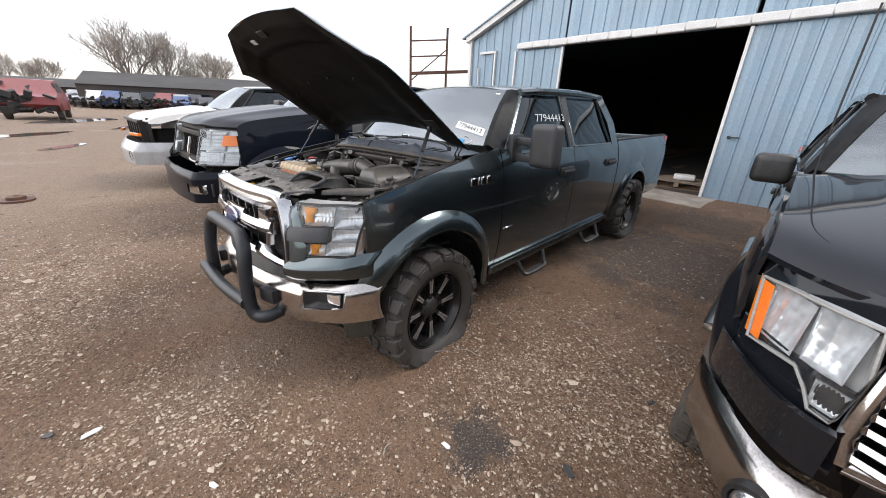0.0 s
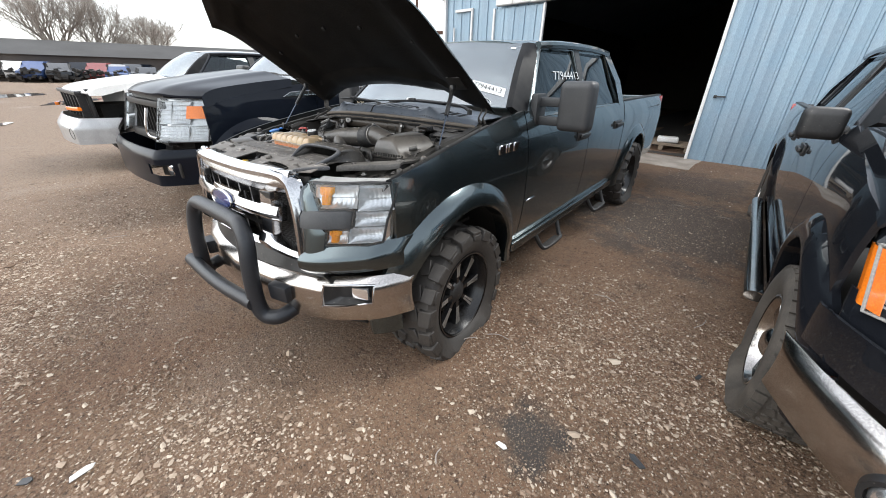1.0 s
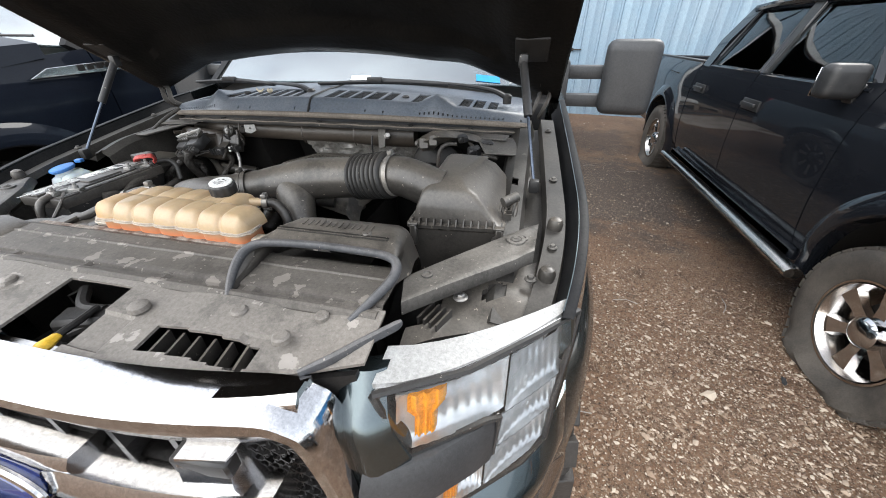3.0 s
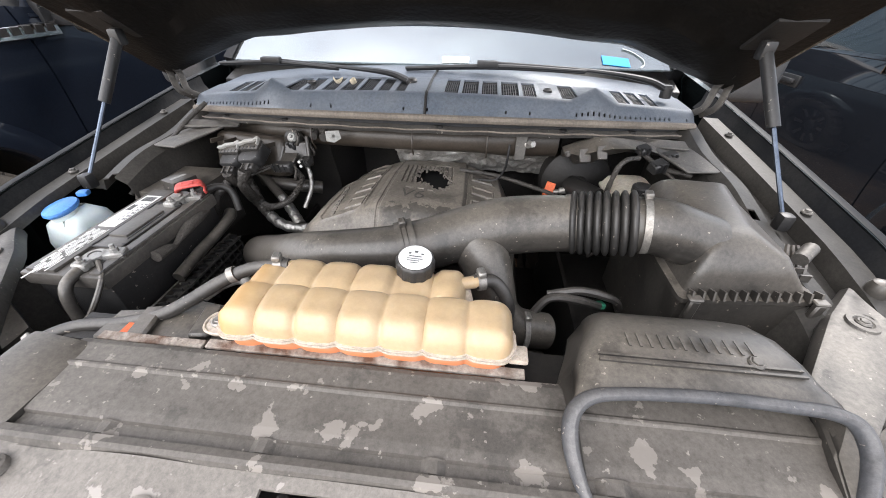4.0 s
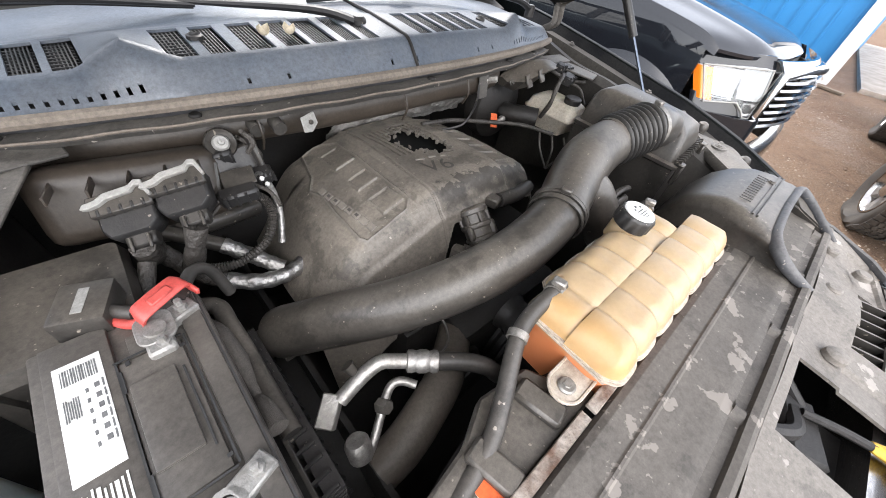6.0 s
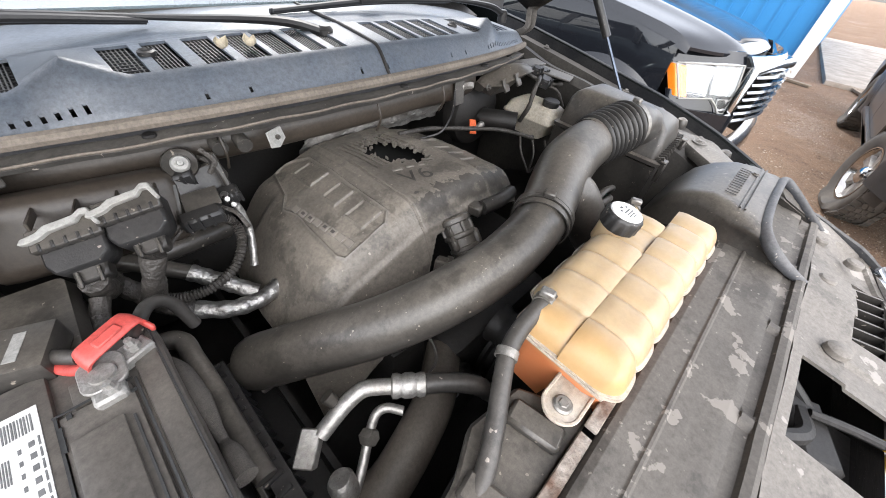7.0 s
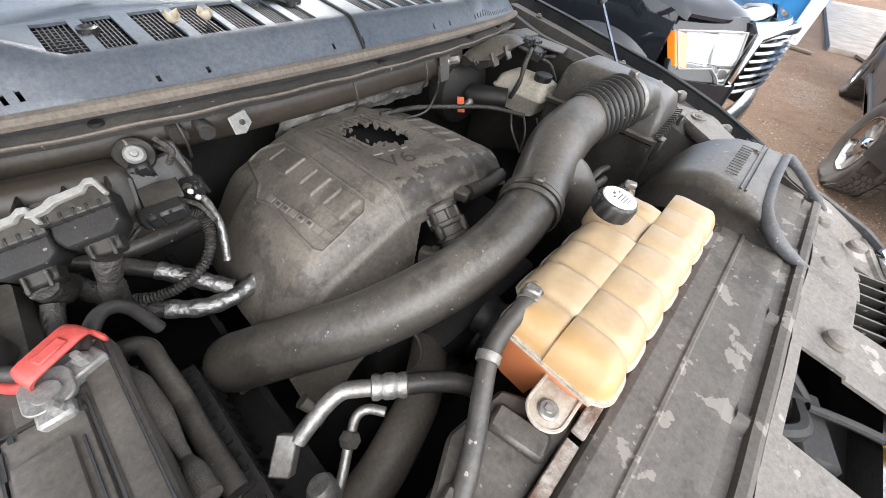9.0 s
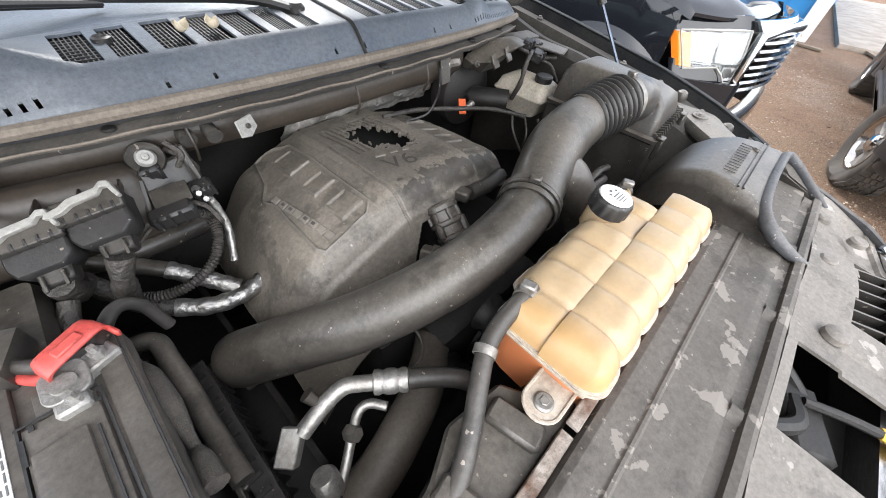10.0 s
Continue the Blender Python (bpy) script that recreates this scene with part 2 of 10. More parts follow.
PAINT_BLUE = mat("blue paint", (0.015, 0.06, 0.20), 0.4, 0.0, coat=0.3, dust=DUST, dust_amount=0.12)
PAINT_SILVER = mat("silver paint", (0.45, 0.46, 0.47), 0.35, 0.4, coat=0.6, dust=DUST, dust_amount=0.2)
CHROME = mat("chrome", (0.58, 0.58, 0.59), 0.09, 1.0, (0.50, 0.49, 0.48), 6, 0.5, dust=(0.30, 0.26, 0.22), dust_amount=0.10, dust_scale=9, bump=0.015, bump_scale=60)
CHROME_DIRTY = mat("muddy chrome", (0.62, 0.60, 0.58), 0.14, 1.0, (0.50, 0.47, 0.44), 10, 0.7, dust=(0.25, 0.20, 0.16), dust_amount=0.30, dust_scale=7, bump=0.03, bump_scale=140)
PLASTIC = mat("black plastic", (0.013, 0.013, 0.014), 0.42, 0.0, (0.022, 0.022, 0.022), 20, 0.6, bump=0.08, bump_scale=400, dust=DUST, dust_amount=0.08, dust_lit_tops=True)
PLASTIC_GREY = mat("faded grey plastic", (0.022, 0.024, 0.027), 0.45, 0.0, (0.032, 0.034, 0.037), 12, 0.6, bump=0.08, bump_scale=300, dust=DUST, dust_amount=0.07)
DUSTY = mat("dusty black plastic", (0.030, 0.027, 0.024), 0.5, 0.0, (0.05, 0.045, 0.04), 9, 0.7, bump=0.10, bump_scale=220, dust=(0.25, 0.225, 0.195), dust_amount=0.55, dust_scale=2.5, dust_lit_tops=True)
RUBBER = mat("black rubber hose", (0.020, 0.019, 0.018), 0.42, 0.0, (0.030, 0.028, 0.026), 14, 0.6, bump=0.02, bump_scale=90, dust=DUST, dust_amount=0.20, dust_scale=5, dust_lit_tops=True)
TYRE = mat("tyre rubber", (0.020, 0.019, 0.018), 0.75, 0.0, (0.04, 0.037, 0.033), 10, 0.7, bump=0.12, bump_scale=160, dust=(0.25, 0.21, 0.17), dust_amount=0.30, dust_scale=4)
TYRE_MUD = mat("muddy tyre rubber", (0.012, 0.012, 0.012), 0.6, 0.0, (0.022, 0.020, 0.018), 9, 0.8, bump=0.25, bump_scale=110, dust=(0.24, 0.20, 0.165), dust_amount=0.15, dust_scale=5)
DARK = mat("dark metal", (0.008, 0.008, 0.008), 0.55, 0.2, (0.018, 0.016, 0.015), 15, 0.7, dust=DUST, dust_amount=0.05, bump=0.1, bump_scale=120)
BLACKBAR = mat("textured black powder coat", (0.011, 0.013, 0.017), 0.42, 0.0, (0.016, 0.018, 0.022), 30, 0.5, bump=0.08, bump_scale=500, dust=DUST, dust_amount=0.02)
ALU = mat("aluminium", (0.56, 0.55, 0.53), 0.44, 0.85, (0.34, 0.33, 0.31), 40, 0.8, bump=0.12, bump_scale=220, dust=DUST, dust_amount=0.45, dust_scale=12)
FOIL = mat("crinkled foil", (0.50, 0.50, 0.49), 0.36, 0.9, (0.26, 0.255, 0.25), 60, 0.8, bump=0.5, bump_scale=80, dust=DUST, dust_amount=0.4, dust_scale=14)
WINDSHIELD = glass("windshield glass", (0.46, 0.58, 0.58), 3.3, 0.03, 0.10)
TINTED = glass("tinted glass", (0.05, 0.055, 0.06), 1.6)
LENS = glass("lamp lens", (0.96, 0.97, 0.97), 1.5, 0.02, 0.06)
REFLECTOR = mat("lamp reflector", (0.93, 0.93, 0.93), 0.16, 0.92, (0.80, 0.80, 0.80), 20, 0.5, grain=0.0)
AMBER = mat("amber lens", (0.80, 0.20, 0.015), 0.2, 0.0, (0.70, 0.16, 0.012), 60, 0.5, coat=0.5)
REDLENS = mat("red lens", (0.45, 0.01, 0.01), 0.2, 0.0, coat=1.0)
RIMBLACK = mat("gloss black wheel paint", (0.006, 0.006, 0.007), 0.25, 0.0, (0.010, 0.0095, 0.009), 12, 0.6, dust=DUST, dust_amount=0.02, spec=0.4)
RIMGREY = mat("sun-bleached blue-grey plastic", (0.048, 0.052, 0.060), 0.5, 0.0, (0.065, 0.068, 0.075), 9, 0.7, bump=0.08, bump_scale=200, dust=DUST, dust_amount=0.25, dust_scale=5, dust_lit_tops=True)
CABGLASS = glass("lightly tinted glass", (0.42, 0.47, 0.47), 1.6)


def lettering(name, body, size, place, material, parent, label=""):
    """Words in the built-in font; place(x, y) lays each point of the letters on a surface."""
    cu = bpy.data.curves.new(name, "FONT")
    cu.body, cu.size, cu.align_x, cu.align_y = body, size, "CENTER", "CENTER"
    cu.resolution_u = 3
    tmp = bpy.data.objects.new(name, cu)
    me = bpy.data.meshes.new_from_object(tmp)
    bpy.data.objects.remove(tmp)
    for v in me.vertices:
        v.co = place(v.co.x, v.co.y)
    me.materials.clear()
    me.materials.append(material)
    ob = new(name, me)
    ob.parent = parent
    if label:
        ob["label"] = label
    return ob
LAMPSILVER = mat("silvered lamp bowl", (0.70, 0.71, 0.72), 0.18, 0.55, (0.46, 0.47, 0.48), 30, 0.7, grain=0.0)
AMBERCLEAR = mat("yellow-amber bulb shield", (0.85, 0.36, 0.03), 0.2, 0.0, (0.75, 0.26, 0.02), 50, 0.6, coat=0.5)
LAMPOPTIC = mat("pale ribbed lamp optics", (0.72, 0.73, 0.73), 0.14, 0.30, (0.52, 0.53, 0.54), 18, 0.6, bump=0.06, bump_scale=50, grain=0.0)

# ---- ground, barn and distance ----
def ground_z(x, y):
    """The yard: nearly level, rising a little towards the barn, with shallow ruts."""
    t = min(1, max(0, (y - 2.0) / 5.0))
    z = 0.12 * t * t * (3 - 2 * t)
    near = math.exp(-((x - 0.5) ** 2 + y * y) / 400)
    z += 0.014 * noise.noise((x * 0.9, y * 0.9, 0)) * near + 0.006 * noise.noise((x * 3.1, y * 3.1, 5)) * near
    return z


def gravel_material():
    m = bpy.data.materials.new("brown dirt and gravel")
    m.use_nodes = True
    n, l = m.node_tree.nodes, m.node_tree.links
    p = n["Principled BSDF"]
    co = n.new("ShaderNodeTexCoord")

    def nz(scale, detail, rough=0.6):
        t = n.new("ShaderNodeTexNoise")
        t.inputs["Scale"].default_value, t.inputs["Detail"].default_value, t.inputs["Roughness"].default_value = scale, detail, rough
        l.new(co.outputs["Object"], t.inputs["Vector"])
        return t.outputs[0]

    def rng(src, a, b, c=0.0, d=1.0):
        r = n.new("ShaderNodeMapRange")
        for k, v in zip(("From Min", "From Max", "To Min", "To Max"), (a, b, c, d)):
            r.inputs[k].default_value = v
        l.new(src, r.inputs[0])
        return r.outputs[0]

    def mix(fac, a, b):
        x = n.new("ShaderNodeMix")
        x.data_type = "RGBA"
        l.new(fac, x.inputs[0])
        for s, v in ((6, a), (7, b)):
            if isinstance(v, tuple):
                x.inputs[s].default_value = (*v, 1)
            else:
                l.new(v, x.inputs[s])
        return x.outputs[2]
    base = mix(rng(nz(0.55, 5), 0.38, 0.62), (0.170, 0.088, 0.049), (0.225, 0.136, 0.084))
    base = mix(rng(nz(2.2, 8, 0.7), 0.5, 0.68), base, (0.085, 0.046, 0.028))
    base = mix(rng(nz(0.33, 3), 0.58, 0.70), base, (0.225, 0.146, 0.092))
    # the pale, wet driving lane along the row
    sx = n.new("ShaderNodeSeparateXYZ")
    l.new(co.outputs["Object"], sx.inputs[0])
    lane = n.new("ShaderNodeMath")
    lane.operation = "ADD"
    l.new(sx.outputs[0], lane.inputs[0])
    l.new(rng(nz(0.25, 5), 0.3, 0.7, -3.0, 3.0), lane.inputs[1])
    base = mix(rng(lane.outputs[0], -0.3, -7.5, 0.0, 1.0), base, (0.36, 0.280, 0.215))
    base = mix(rng(nz(26, 10, 0.8), 0.42, 0.62), base, (0.255, 0.155, 0.092))
    base = mix(rng(nz(60, 8, 0.8), 0.51, 0.62), base, (0.036, 0.020, 0.012))
    base = mix(rng(nz(7, 8, 0.75), 0.56, 0.66, 0.0, 0.75), base, (0.060, 0.032, 0.019))
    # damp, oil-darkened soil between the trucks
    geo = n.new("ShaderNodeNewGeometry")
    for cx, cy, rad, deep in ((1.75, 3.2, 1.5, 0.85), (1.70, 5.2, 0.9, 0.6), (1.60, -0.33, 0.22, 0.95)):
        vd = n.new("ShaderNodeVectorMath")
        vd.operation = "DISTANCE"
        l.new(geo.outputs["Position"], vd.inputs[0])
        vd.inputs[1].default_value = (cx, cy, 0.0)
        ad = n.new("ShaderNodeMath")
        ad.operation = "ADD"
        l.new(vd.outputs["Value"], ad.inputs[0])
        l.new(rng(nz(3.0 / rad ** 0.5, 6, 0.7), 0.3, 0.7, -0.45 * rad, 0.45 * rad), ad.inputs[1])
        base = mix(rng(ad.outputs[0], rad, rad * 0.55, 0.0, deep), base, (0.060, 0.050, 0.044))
    grain = base

    def stones(scale, share, hi, lo):
        v = n.new("ShaderNodeTexVoronoi")
        v.inputs["Scale"].default_value = scale
        l.new(co.outputs["Object"], v.inputs["Vector"])
        sep = n.new("ShaderNodeSeparateColor")
        l.new(v.outputs["Color"], sep.inputs[0])
        pick = n.new("ShaderNodeMath")
        pick.operation = "MULTIPLY"
        l.new(rng(v.outputs["Distance"], hi, lo), pick.inputs[0])
        l.new(rng(sep.outputs[0], share, share + 0.04), pick.inputs[1])
        patch = n.new("ShaderNodeMath")
        patch.operation = "MULTIPLY"
        l.new(pick.outputs[0], patch.inputs[0])
        l.new(rng(nz(0.9, 6, 0.65), 0.40, 0.58, 0.35, 1.0), patch.inputs[1])
        return patch.outputs[0], mix(sep.outputs[1], (0.14, 0.09, 0.058), (0.43, 0.34, 0.245))
    f1, c1 = stones(85, 0.66, 0.42, 0.34)
    f2, c2 = stones(190, 0.50, 0.44, 0.36)
    col = mix(f1, mix(f2, grain, c2), c1)
    both = n.new("ShaderNodeMath")
    both.operation = "MAXIMUM"
    l.new(f1, both.inputs[0])
    l.new(f2, both.inputs[1])
    l.new(col, p.inputs["Base Color"])
    wet = rng(nz(0.45, 4), 0.56, 0.64)
    l.new(rng(wet, 0, 1, 0.92, 0.60), p.inputs["Roughness"])
    h = n.new("ShaderNodeMath")
    h.operation = "ADD"
    l.new(nz(24, 10, 0.75), h.inputs[0])
    l.new(both.outputs[0], h.inputs[1])
    bn = n.new("ShaderNodeBump")
    bn.inputs["Strength"].default_value, bn.inputs["Distance"].default_value = 1.0, 0.035
    l.new(h.outputs[0], bn.inputs["Height"])
    l.new(bn.outputs[0], p.inputs["Normal"])
    return m


GRAVEL = gravel_material()


def build_ground():
    bm = B()
    xs = [-900, -400, -180, -90, -50, -30, -20, -14, -10] + [-8 + 0.25 * k for k in range(73)] + [10.5, 12, 15, 20, 30, 60, 150, 400, 900]
    ys = [-900, -300, -100, -40, -20, -12, -8, -6] + [-5 + 0.25 * k for k in range(57)] + [10, 12, 16, 24, 40, 80, 150, 300, 600, 900]
    vs = [[bm.verts.new((x, y, ground_z(x, y))) for y in ys] for x in xs]
    for i in range(len(xs) - 1):
        for j in range(len(ys) - 1):
            bm.faces.new((vs[i][j], vs[i + 1][j], vs[i + 1][j + 1], vs[i][j + 1]))
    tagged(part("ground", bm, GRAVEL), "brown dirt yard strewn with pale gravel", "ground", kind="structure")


build_ground()


def build_gravel():
    """Loose stones lying on the yard, one mesh."""
    rng = np.random.default_rng(5)
    v = np.array([(1, 0, 0), (-1, 0, 0), (0, 1, 0), (0, -1, 0), (0, 0, 1), (0, 0, -1), (0.7, 0.7, 0.35), (-0.7, -0.7, 0.35)], float)
    f = np.array([(4, 0, 6), (4, 6, 2), (0, 2, 6), (4, 2, 1), (4, 1, 7), (4, 7, 3), (1, 3, 7), (4, 3, 0), (5, 2, 0), (5, 1, 2), (5, 3, 1), (5, 0, 3)])
    vs, fs, base = [], [], 0
    count = 0
    while count < 145000:
        pick = rng.random()
        clod = pick < 0.22
        if clod:
            x, y = rng.normal(-2.0, 1.5), rng.normal(-0.2, 1.6)
        elif pick < 0.46:
            x, y = rng.normal(1.5, 1.0), rng.normal(-0.1, 1.3)
        elif pick < 0.70:
            x, y = rng.normal(-0.3, 1.6), rng.normal(-1.7, 0.9)
        else:
            x, y = (rng.uniform(-6, 3.2), rng.uniform(-4.5, 6.5)) if rng.random() < 0.45 else (rng.uniform(2.5, 10), rng.uniform(-2.6, 1.0))
        dense = noise.noise((x * 0.8, y * 0.8, 11)) + 0.35 * noise.noise((x * 3, y * 3, 2))
        if dense < rng.uniform(-0.40, 0.50) or (x - 1.6) ** 2 + (y + 0.33) ** 2 < 0.018:
            continue
        r = 0.0018 + 0.0036 * rng.random() ** 2 + 0.008 * rng.random() ** 12
        if clod:
            r *= 1.35
        if rng.random() < 0.004:
            r *= 2.2
        a = rng.uniform(0, 6.28)
        q = v * (1 + rng.uniform(-0.3, 0.3, (8, 1))) * r * np.array((1.35, 1.0, 0.65))
        c, s = math.cos(a), math.sin(a)
        q = np.stack((q[:, 0] * c - q[:, 1] * s + x, q[:, 0] * s + q[:, 1] * c + y, q[:, 2] + ground_z(x, y) + r * 0.25), 1)
        vs.append(q)
        fs.append(f + base)
        base += 8
        count += 1
    me = bpy.data.meshes.new("gravel")
    me.from_pydata(np.concatenate(vs).tolist(), [], np.concatenate(fs).tolist())
    m = mat("pale gravel stones", (0.27, 0.24, 0.21), 0.85, 0.0, (0.18, 0.155, 0.13), 60, 0.7, bump=0.1, bump_scale=200)
    n, l = m.node_tree.nodes, m.node_tree.links
    g = n.new("ShaderNodeNewGeometry")
    r = n.new("ShaderNodeValToRGB")
    r.color_ramp.elements[0].color = (0.13, 0.08, 0.052, 1)
    r.color_ramp.elements[1].color = (0.50, 0.42, 0.33, 1)
    e = r.color_ramp.elements.new(0.5)
    e.color = (0.28, 0.20, 0.14, 1)
    l.new(g.outputs["Random Per Island"], r.inputs[0])
    l.new(r.outputs[0], n["Principled BSDF"].inputs["Base Color"])
    me.materials.append(m)
    tagged(new("gravel", me), "loose pale gravel on the dirt", "gravel", kind="stuff")


build_gravel()

BARN_METAL = mat("blue-grey ribbed steel cladding", (0.255, 0.365, 0.45), 0.42, 0.25, (0.19, 0.285, 0.37), 3, 0.8, bump=0.03, bump_scale=40, dust=(0.36, 0.34, 0.33), dust_amount=0.20, dust_scale=2.0, stretch=(1, 1, 0.12))
TRIM_WHITE = mat("white painted steel trim", (0.76, 0.76, 0.75), 0.45, 0.0, (0.62, 0.60, 0.57), 5, 0.6, dust=(0.4, 0.36, 0.32), dust_amount=0.2)
CONCRETE = mat("dirty concrete", (0.36, 0.31, 0.26), 0.85, 0.0, (0.22, 0.18, 0.145), 3, 0.8, bump=0.3, bump_scale=60)
# near black: the gloom inside the barn is put into this colour
INSIDE_SHADE = mat("barn interior darkened as shade", (0.03, 0.026, 0.022), 0.9, 0.0, (0.05, 0.043, 0.036), 2, 0.6)
WOOD = mat("grey weathered timber", (0.22, 0.17, 0.12), 0.85, 0.0, (0.13, 0.10, 0.075), 6, 0.7, bump=0.2, bump_scale=60, stretch=(1, 6, 6))
RUST = mat("rusty painted steel", (0.16, 0.075, 0.045), 0.75, 0.2, (0.08, 0.05, 0.04), 8, 0.8, bump=0.1, bump_scale=60)
BARN = pose(-2.42, 7.60, 0.10, 0, 0, -4.0)   # foot of the opening's left jamb; x along the front


def ribbed(bm, x0, x1, z0, z1, y, top=None, pitch=0.30):
    """Ribbed steel sheet standing along x; top: height as a function of x."""
    prof = []
    x = x0
    while x < x1 - 1e-6:
        for dx, dy in ((0.0, 0.0), (0.10, 0.0), (0.115, -0.007), (0.135, -0.007), (0.15, 0.0), (0.245, 0.0), (0.258, -0.022), (0.287, -0.022), (0.30, 0.0)):
            if x + dx <= x1:
                prof.append((x + dx, y + dy))
        x += pitch
    loops = [[(px, py, z0), (px, py, (top(px) if top else z1)), (px, py + 0.03, (top(px) if top else z1)), (px, py + 0.03, z0)] for px, py in prof]
    loft(bm, loops)


def barn():
    b = thing("barn", BARN, "blue-grey steel barn with an open sliding door", "barn", kind="structure")
    w = 3.63          # width of the opening
    head = 3.02
    eave_l, ridge_x, ridge_z = -3.22, 2.6, 5.6

    def roofline(x):
        return 3.36 + (ridge_z - 3.36) * (1 - abs(x - ridge_x) / (ridge_x - eave_l))
    bm = B()
    ribbed(bm, eave_l, -0.01, 0, 3, 0.0, roofline)
    part("wall_panel", bm, BARN_METAL, b)
    bm = B()
    ribbed(bm, -0.02, w + 0.02, head, 3, 0.0, roofline)
    part("wall_panel", bm, BARN_METAL, b)
    bm = B()
    ribbed(bm, w + 0.02, 8.2, 0, 3, 0.0, roofline)
    part("wall_panel", bm, BARN_METAL, b)
    # sliding doors, pushed apart
    bm = B()
    ribbed(bm, -1.42, -0.03, 0.02, head - 0.06, -0.10)
    d = part("sliding_door", bm, BARN_METAL, b, "blue-grey ribbed sliding door leaf")
    bm = B()
    box(bm, (-0.015, -0.115, 1.5), (0.05, 0.06, 2.95))
    box(bm, (-1.43, -0.115, 1.5), (0.05, 0.06, 2.95))
    part("door_edge", bm, TRIM_WHITE, d)
    bm = B()
    ribbed(bm, w, w + 3.9, 0.0, head - 0.04, -0.10)
    d = part("sliding_door", bm, BARN_METAL, b, "blue-grey ribbed sliding door leaf")
    bm = B()
    box(bm, (w - 0.015, -0.115, 1.5), (0.05, 0.06, 2.97))
    part("door_edge", bm, TRIM_WHITE, d)
    bm = B()
    box(bm, (w + 0.22, -0.15, 1.18), (0.17, 0.03, 0.022), bev=0.006)
    box(bm, (w + 0.14, -0.135, 1.18), (0.05, 0.03, 0.05), bev=0.006)
    part("door_latch", bm, DARK, d)
    bm = B()
    n = 14
    for k in range(n):
        x0, x1 = -1.35 + 6.9 * k / n, -1.35 + 6.9 * (k + 1) / n
        dz = 0.02 * noise.noise((k * 0.7, 3, 1))
        box(bm, ((x0 + x1) / 2, -0.14, head + 0.06 + dz), (x1 - x0 + 0.01, 0.14, 0.15), (0, 0, 0), 0.02, 1)
    part("door_track_cover", bm, TRIM_WHITE, b, "dented white door track cover")
    bm = B()
    for x0, x1 in ((eave_l - 0.12, ridge_x), (ridge_x, 8.2)):
        loft(bm, [[(x, -0.16, roofline(x) + 0.02), (x, -0.16, roofline(x) + 0.17), (x, 0.02, roofline(x) + 0.17), (x, 0.02, roofline(x) + 0.02)] for x in (x0, x1)])
    part("gable_trim", bm, TRIM_WHITE, b)
    bm = B()
    box(bm, (eave_l, -0.03, 1.7), (0.10, 0.10, 3.4))
    part("corner_trim", bm, TRIM_WHITE, b)
    bm = B()
    box(bm, (-2.85, -0.05, 2.2), (0.03, 0.04, 0.9))
    box(bm, (-2.22, -0.05, 2.2), (0.05, 0.05, 1.7))
    box(bm, (-2.5, -0.05, 3.03), (0.62, 0.05, 0.06))
    part("side_door_trim", bm, TRIM_WHITE, b)
    bm = B()
    for x0, x1 in ((eave_l - 0.25, ridge_x), (ridge_x, 8.4)):
        loft(bm, [[(x, -0.2, roofline(x) + 0.17), (x, -0.2, roofline(x) + 0.21), (x, 16, roofline(x) + 0.21), (x, 16, roofline(x) + 0.17)] for x in (x0, x1)])
    part("barn_roof", bm, BARN_METAL, b)
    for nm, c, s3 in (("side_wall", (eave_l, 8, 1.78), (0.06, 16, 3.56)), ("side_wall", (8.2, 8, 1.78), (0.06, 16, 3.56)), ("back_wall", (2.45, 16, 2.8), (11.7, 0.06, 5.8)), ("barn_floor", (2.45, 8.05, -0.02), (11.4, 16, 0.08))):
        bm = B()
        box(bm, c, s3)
        part(nm, bm, INSIDE_SHADE, b)
    bm = B()
    box(bm, (1.6, -0.65, -0.04), (4.6, 1.2, 0.12), (0, 0, 0), 0.03, 2)
    part("threshold_slab", bm, CONCRETE, b, "worn concrete threshold")
    p = thing("timber_pallet", BARN @ pose(3.0, 0.9, 0.03), "weathered timber pallet inside the barn door", "pallet")
    for k in range(5):
        bm = B()
        box(bm, (0, -0.4 + 0.2 * k, 0.12), (1.1, 0.10, 0.02))
        part("board", bm, WOOD, p)
    for k in range(3):
        bm = B()
        box(bm, (-0.5 + 0.5 * k, 0, 0.06), (0.09, 0.95, 0.09))
        part("bearer", bm, WOOD, p)
    s = thing("white_carton", BARN @ pose(3.0, 0.9, 0.16), "crumpled white bag lying on a pallet", "bag")
    bm = B()
    box(bm, (0, 0, 0.06), (0.42, 0.3, 0.12), (0, 0, 15), 0.04, 3)
    part("bag_body", bm, TRIM_WHITE, s)


barn()

# ---- pickup trucks: x to the driver's side, y to the rear, origin under the front axle ----
SIDE = [(0.40, 0.855), (0.52, 0.89), (0.72, 0.913), (1.0, 0.918), (1.12, 0.908), (1.22, 0.888), (1.30, 0.862), (1.40, 0.82)]
FENDER_TOP = [(-0.46, 1.112), (-0.30, 1.158), (-0.1, 1.203), (0.2, 1.255), (0.45, 1.295), (0.72, 1.325)]
ARCH_Y, ARCH_Z, ARCH_R = 0.04, 0.40, 0.49
AXLES = (0.0, 3.683)


def side_x(z, y=0.5):
    x = ease(z, SIDE)
    if y < -0.1:
        x -= 0.10 * ((-0.1 - y) / 0.34) ** 2 * 0.5
    return x


def arch_low(y, yc, sill):
    d = abs(y - yc)
    return max(sill, ARCH_Z + math.sqrt(ARCH_R ** 2 - d * d)) if d < ARCH_R else sill


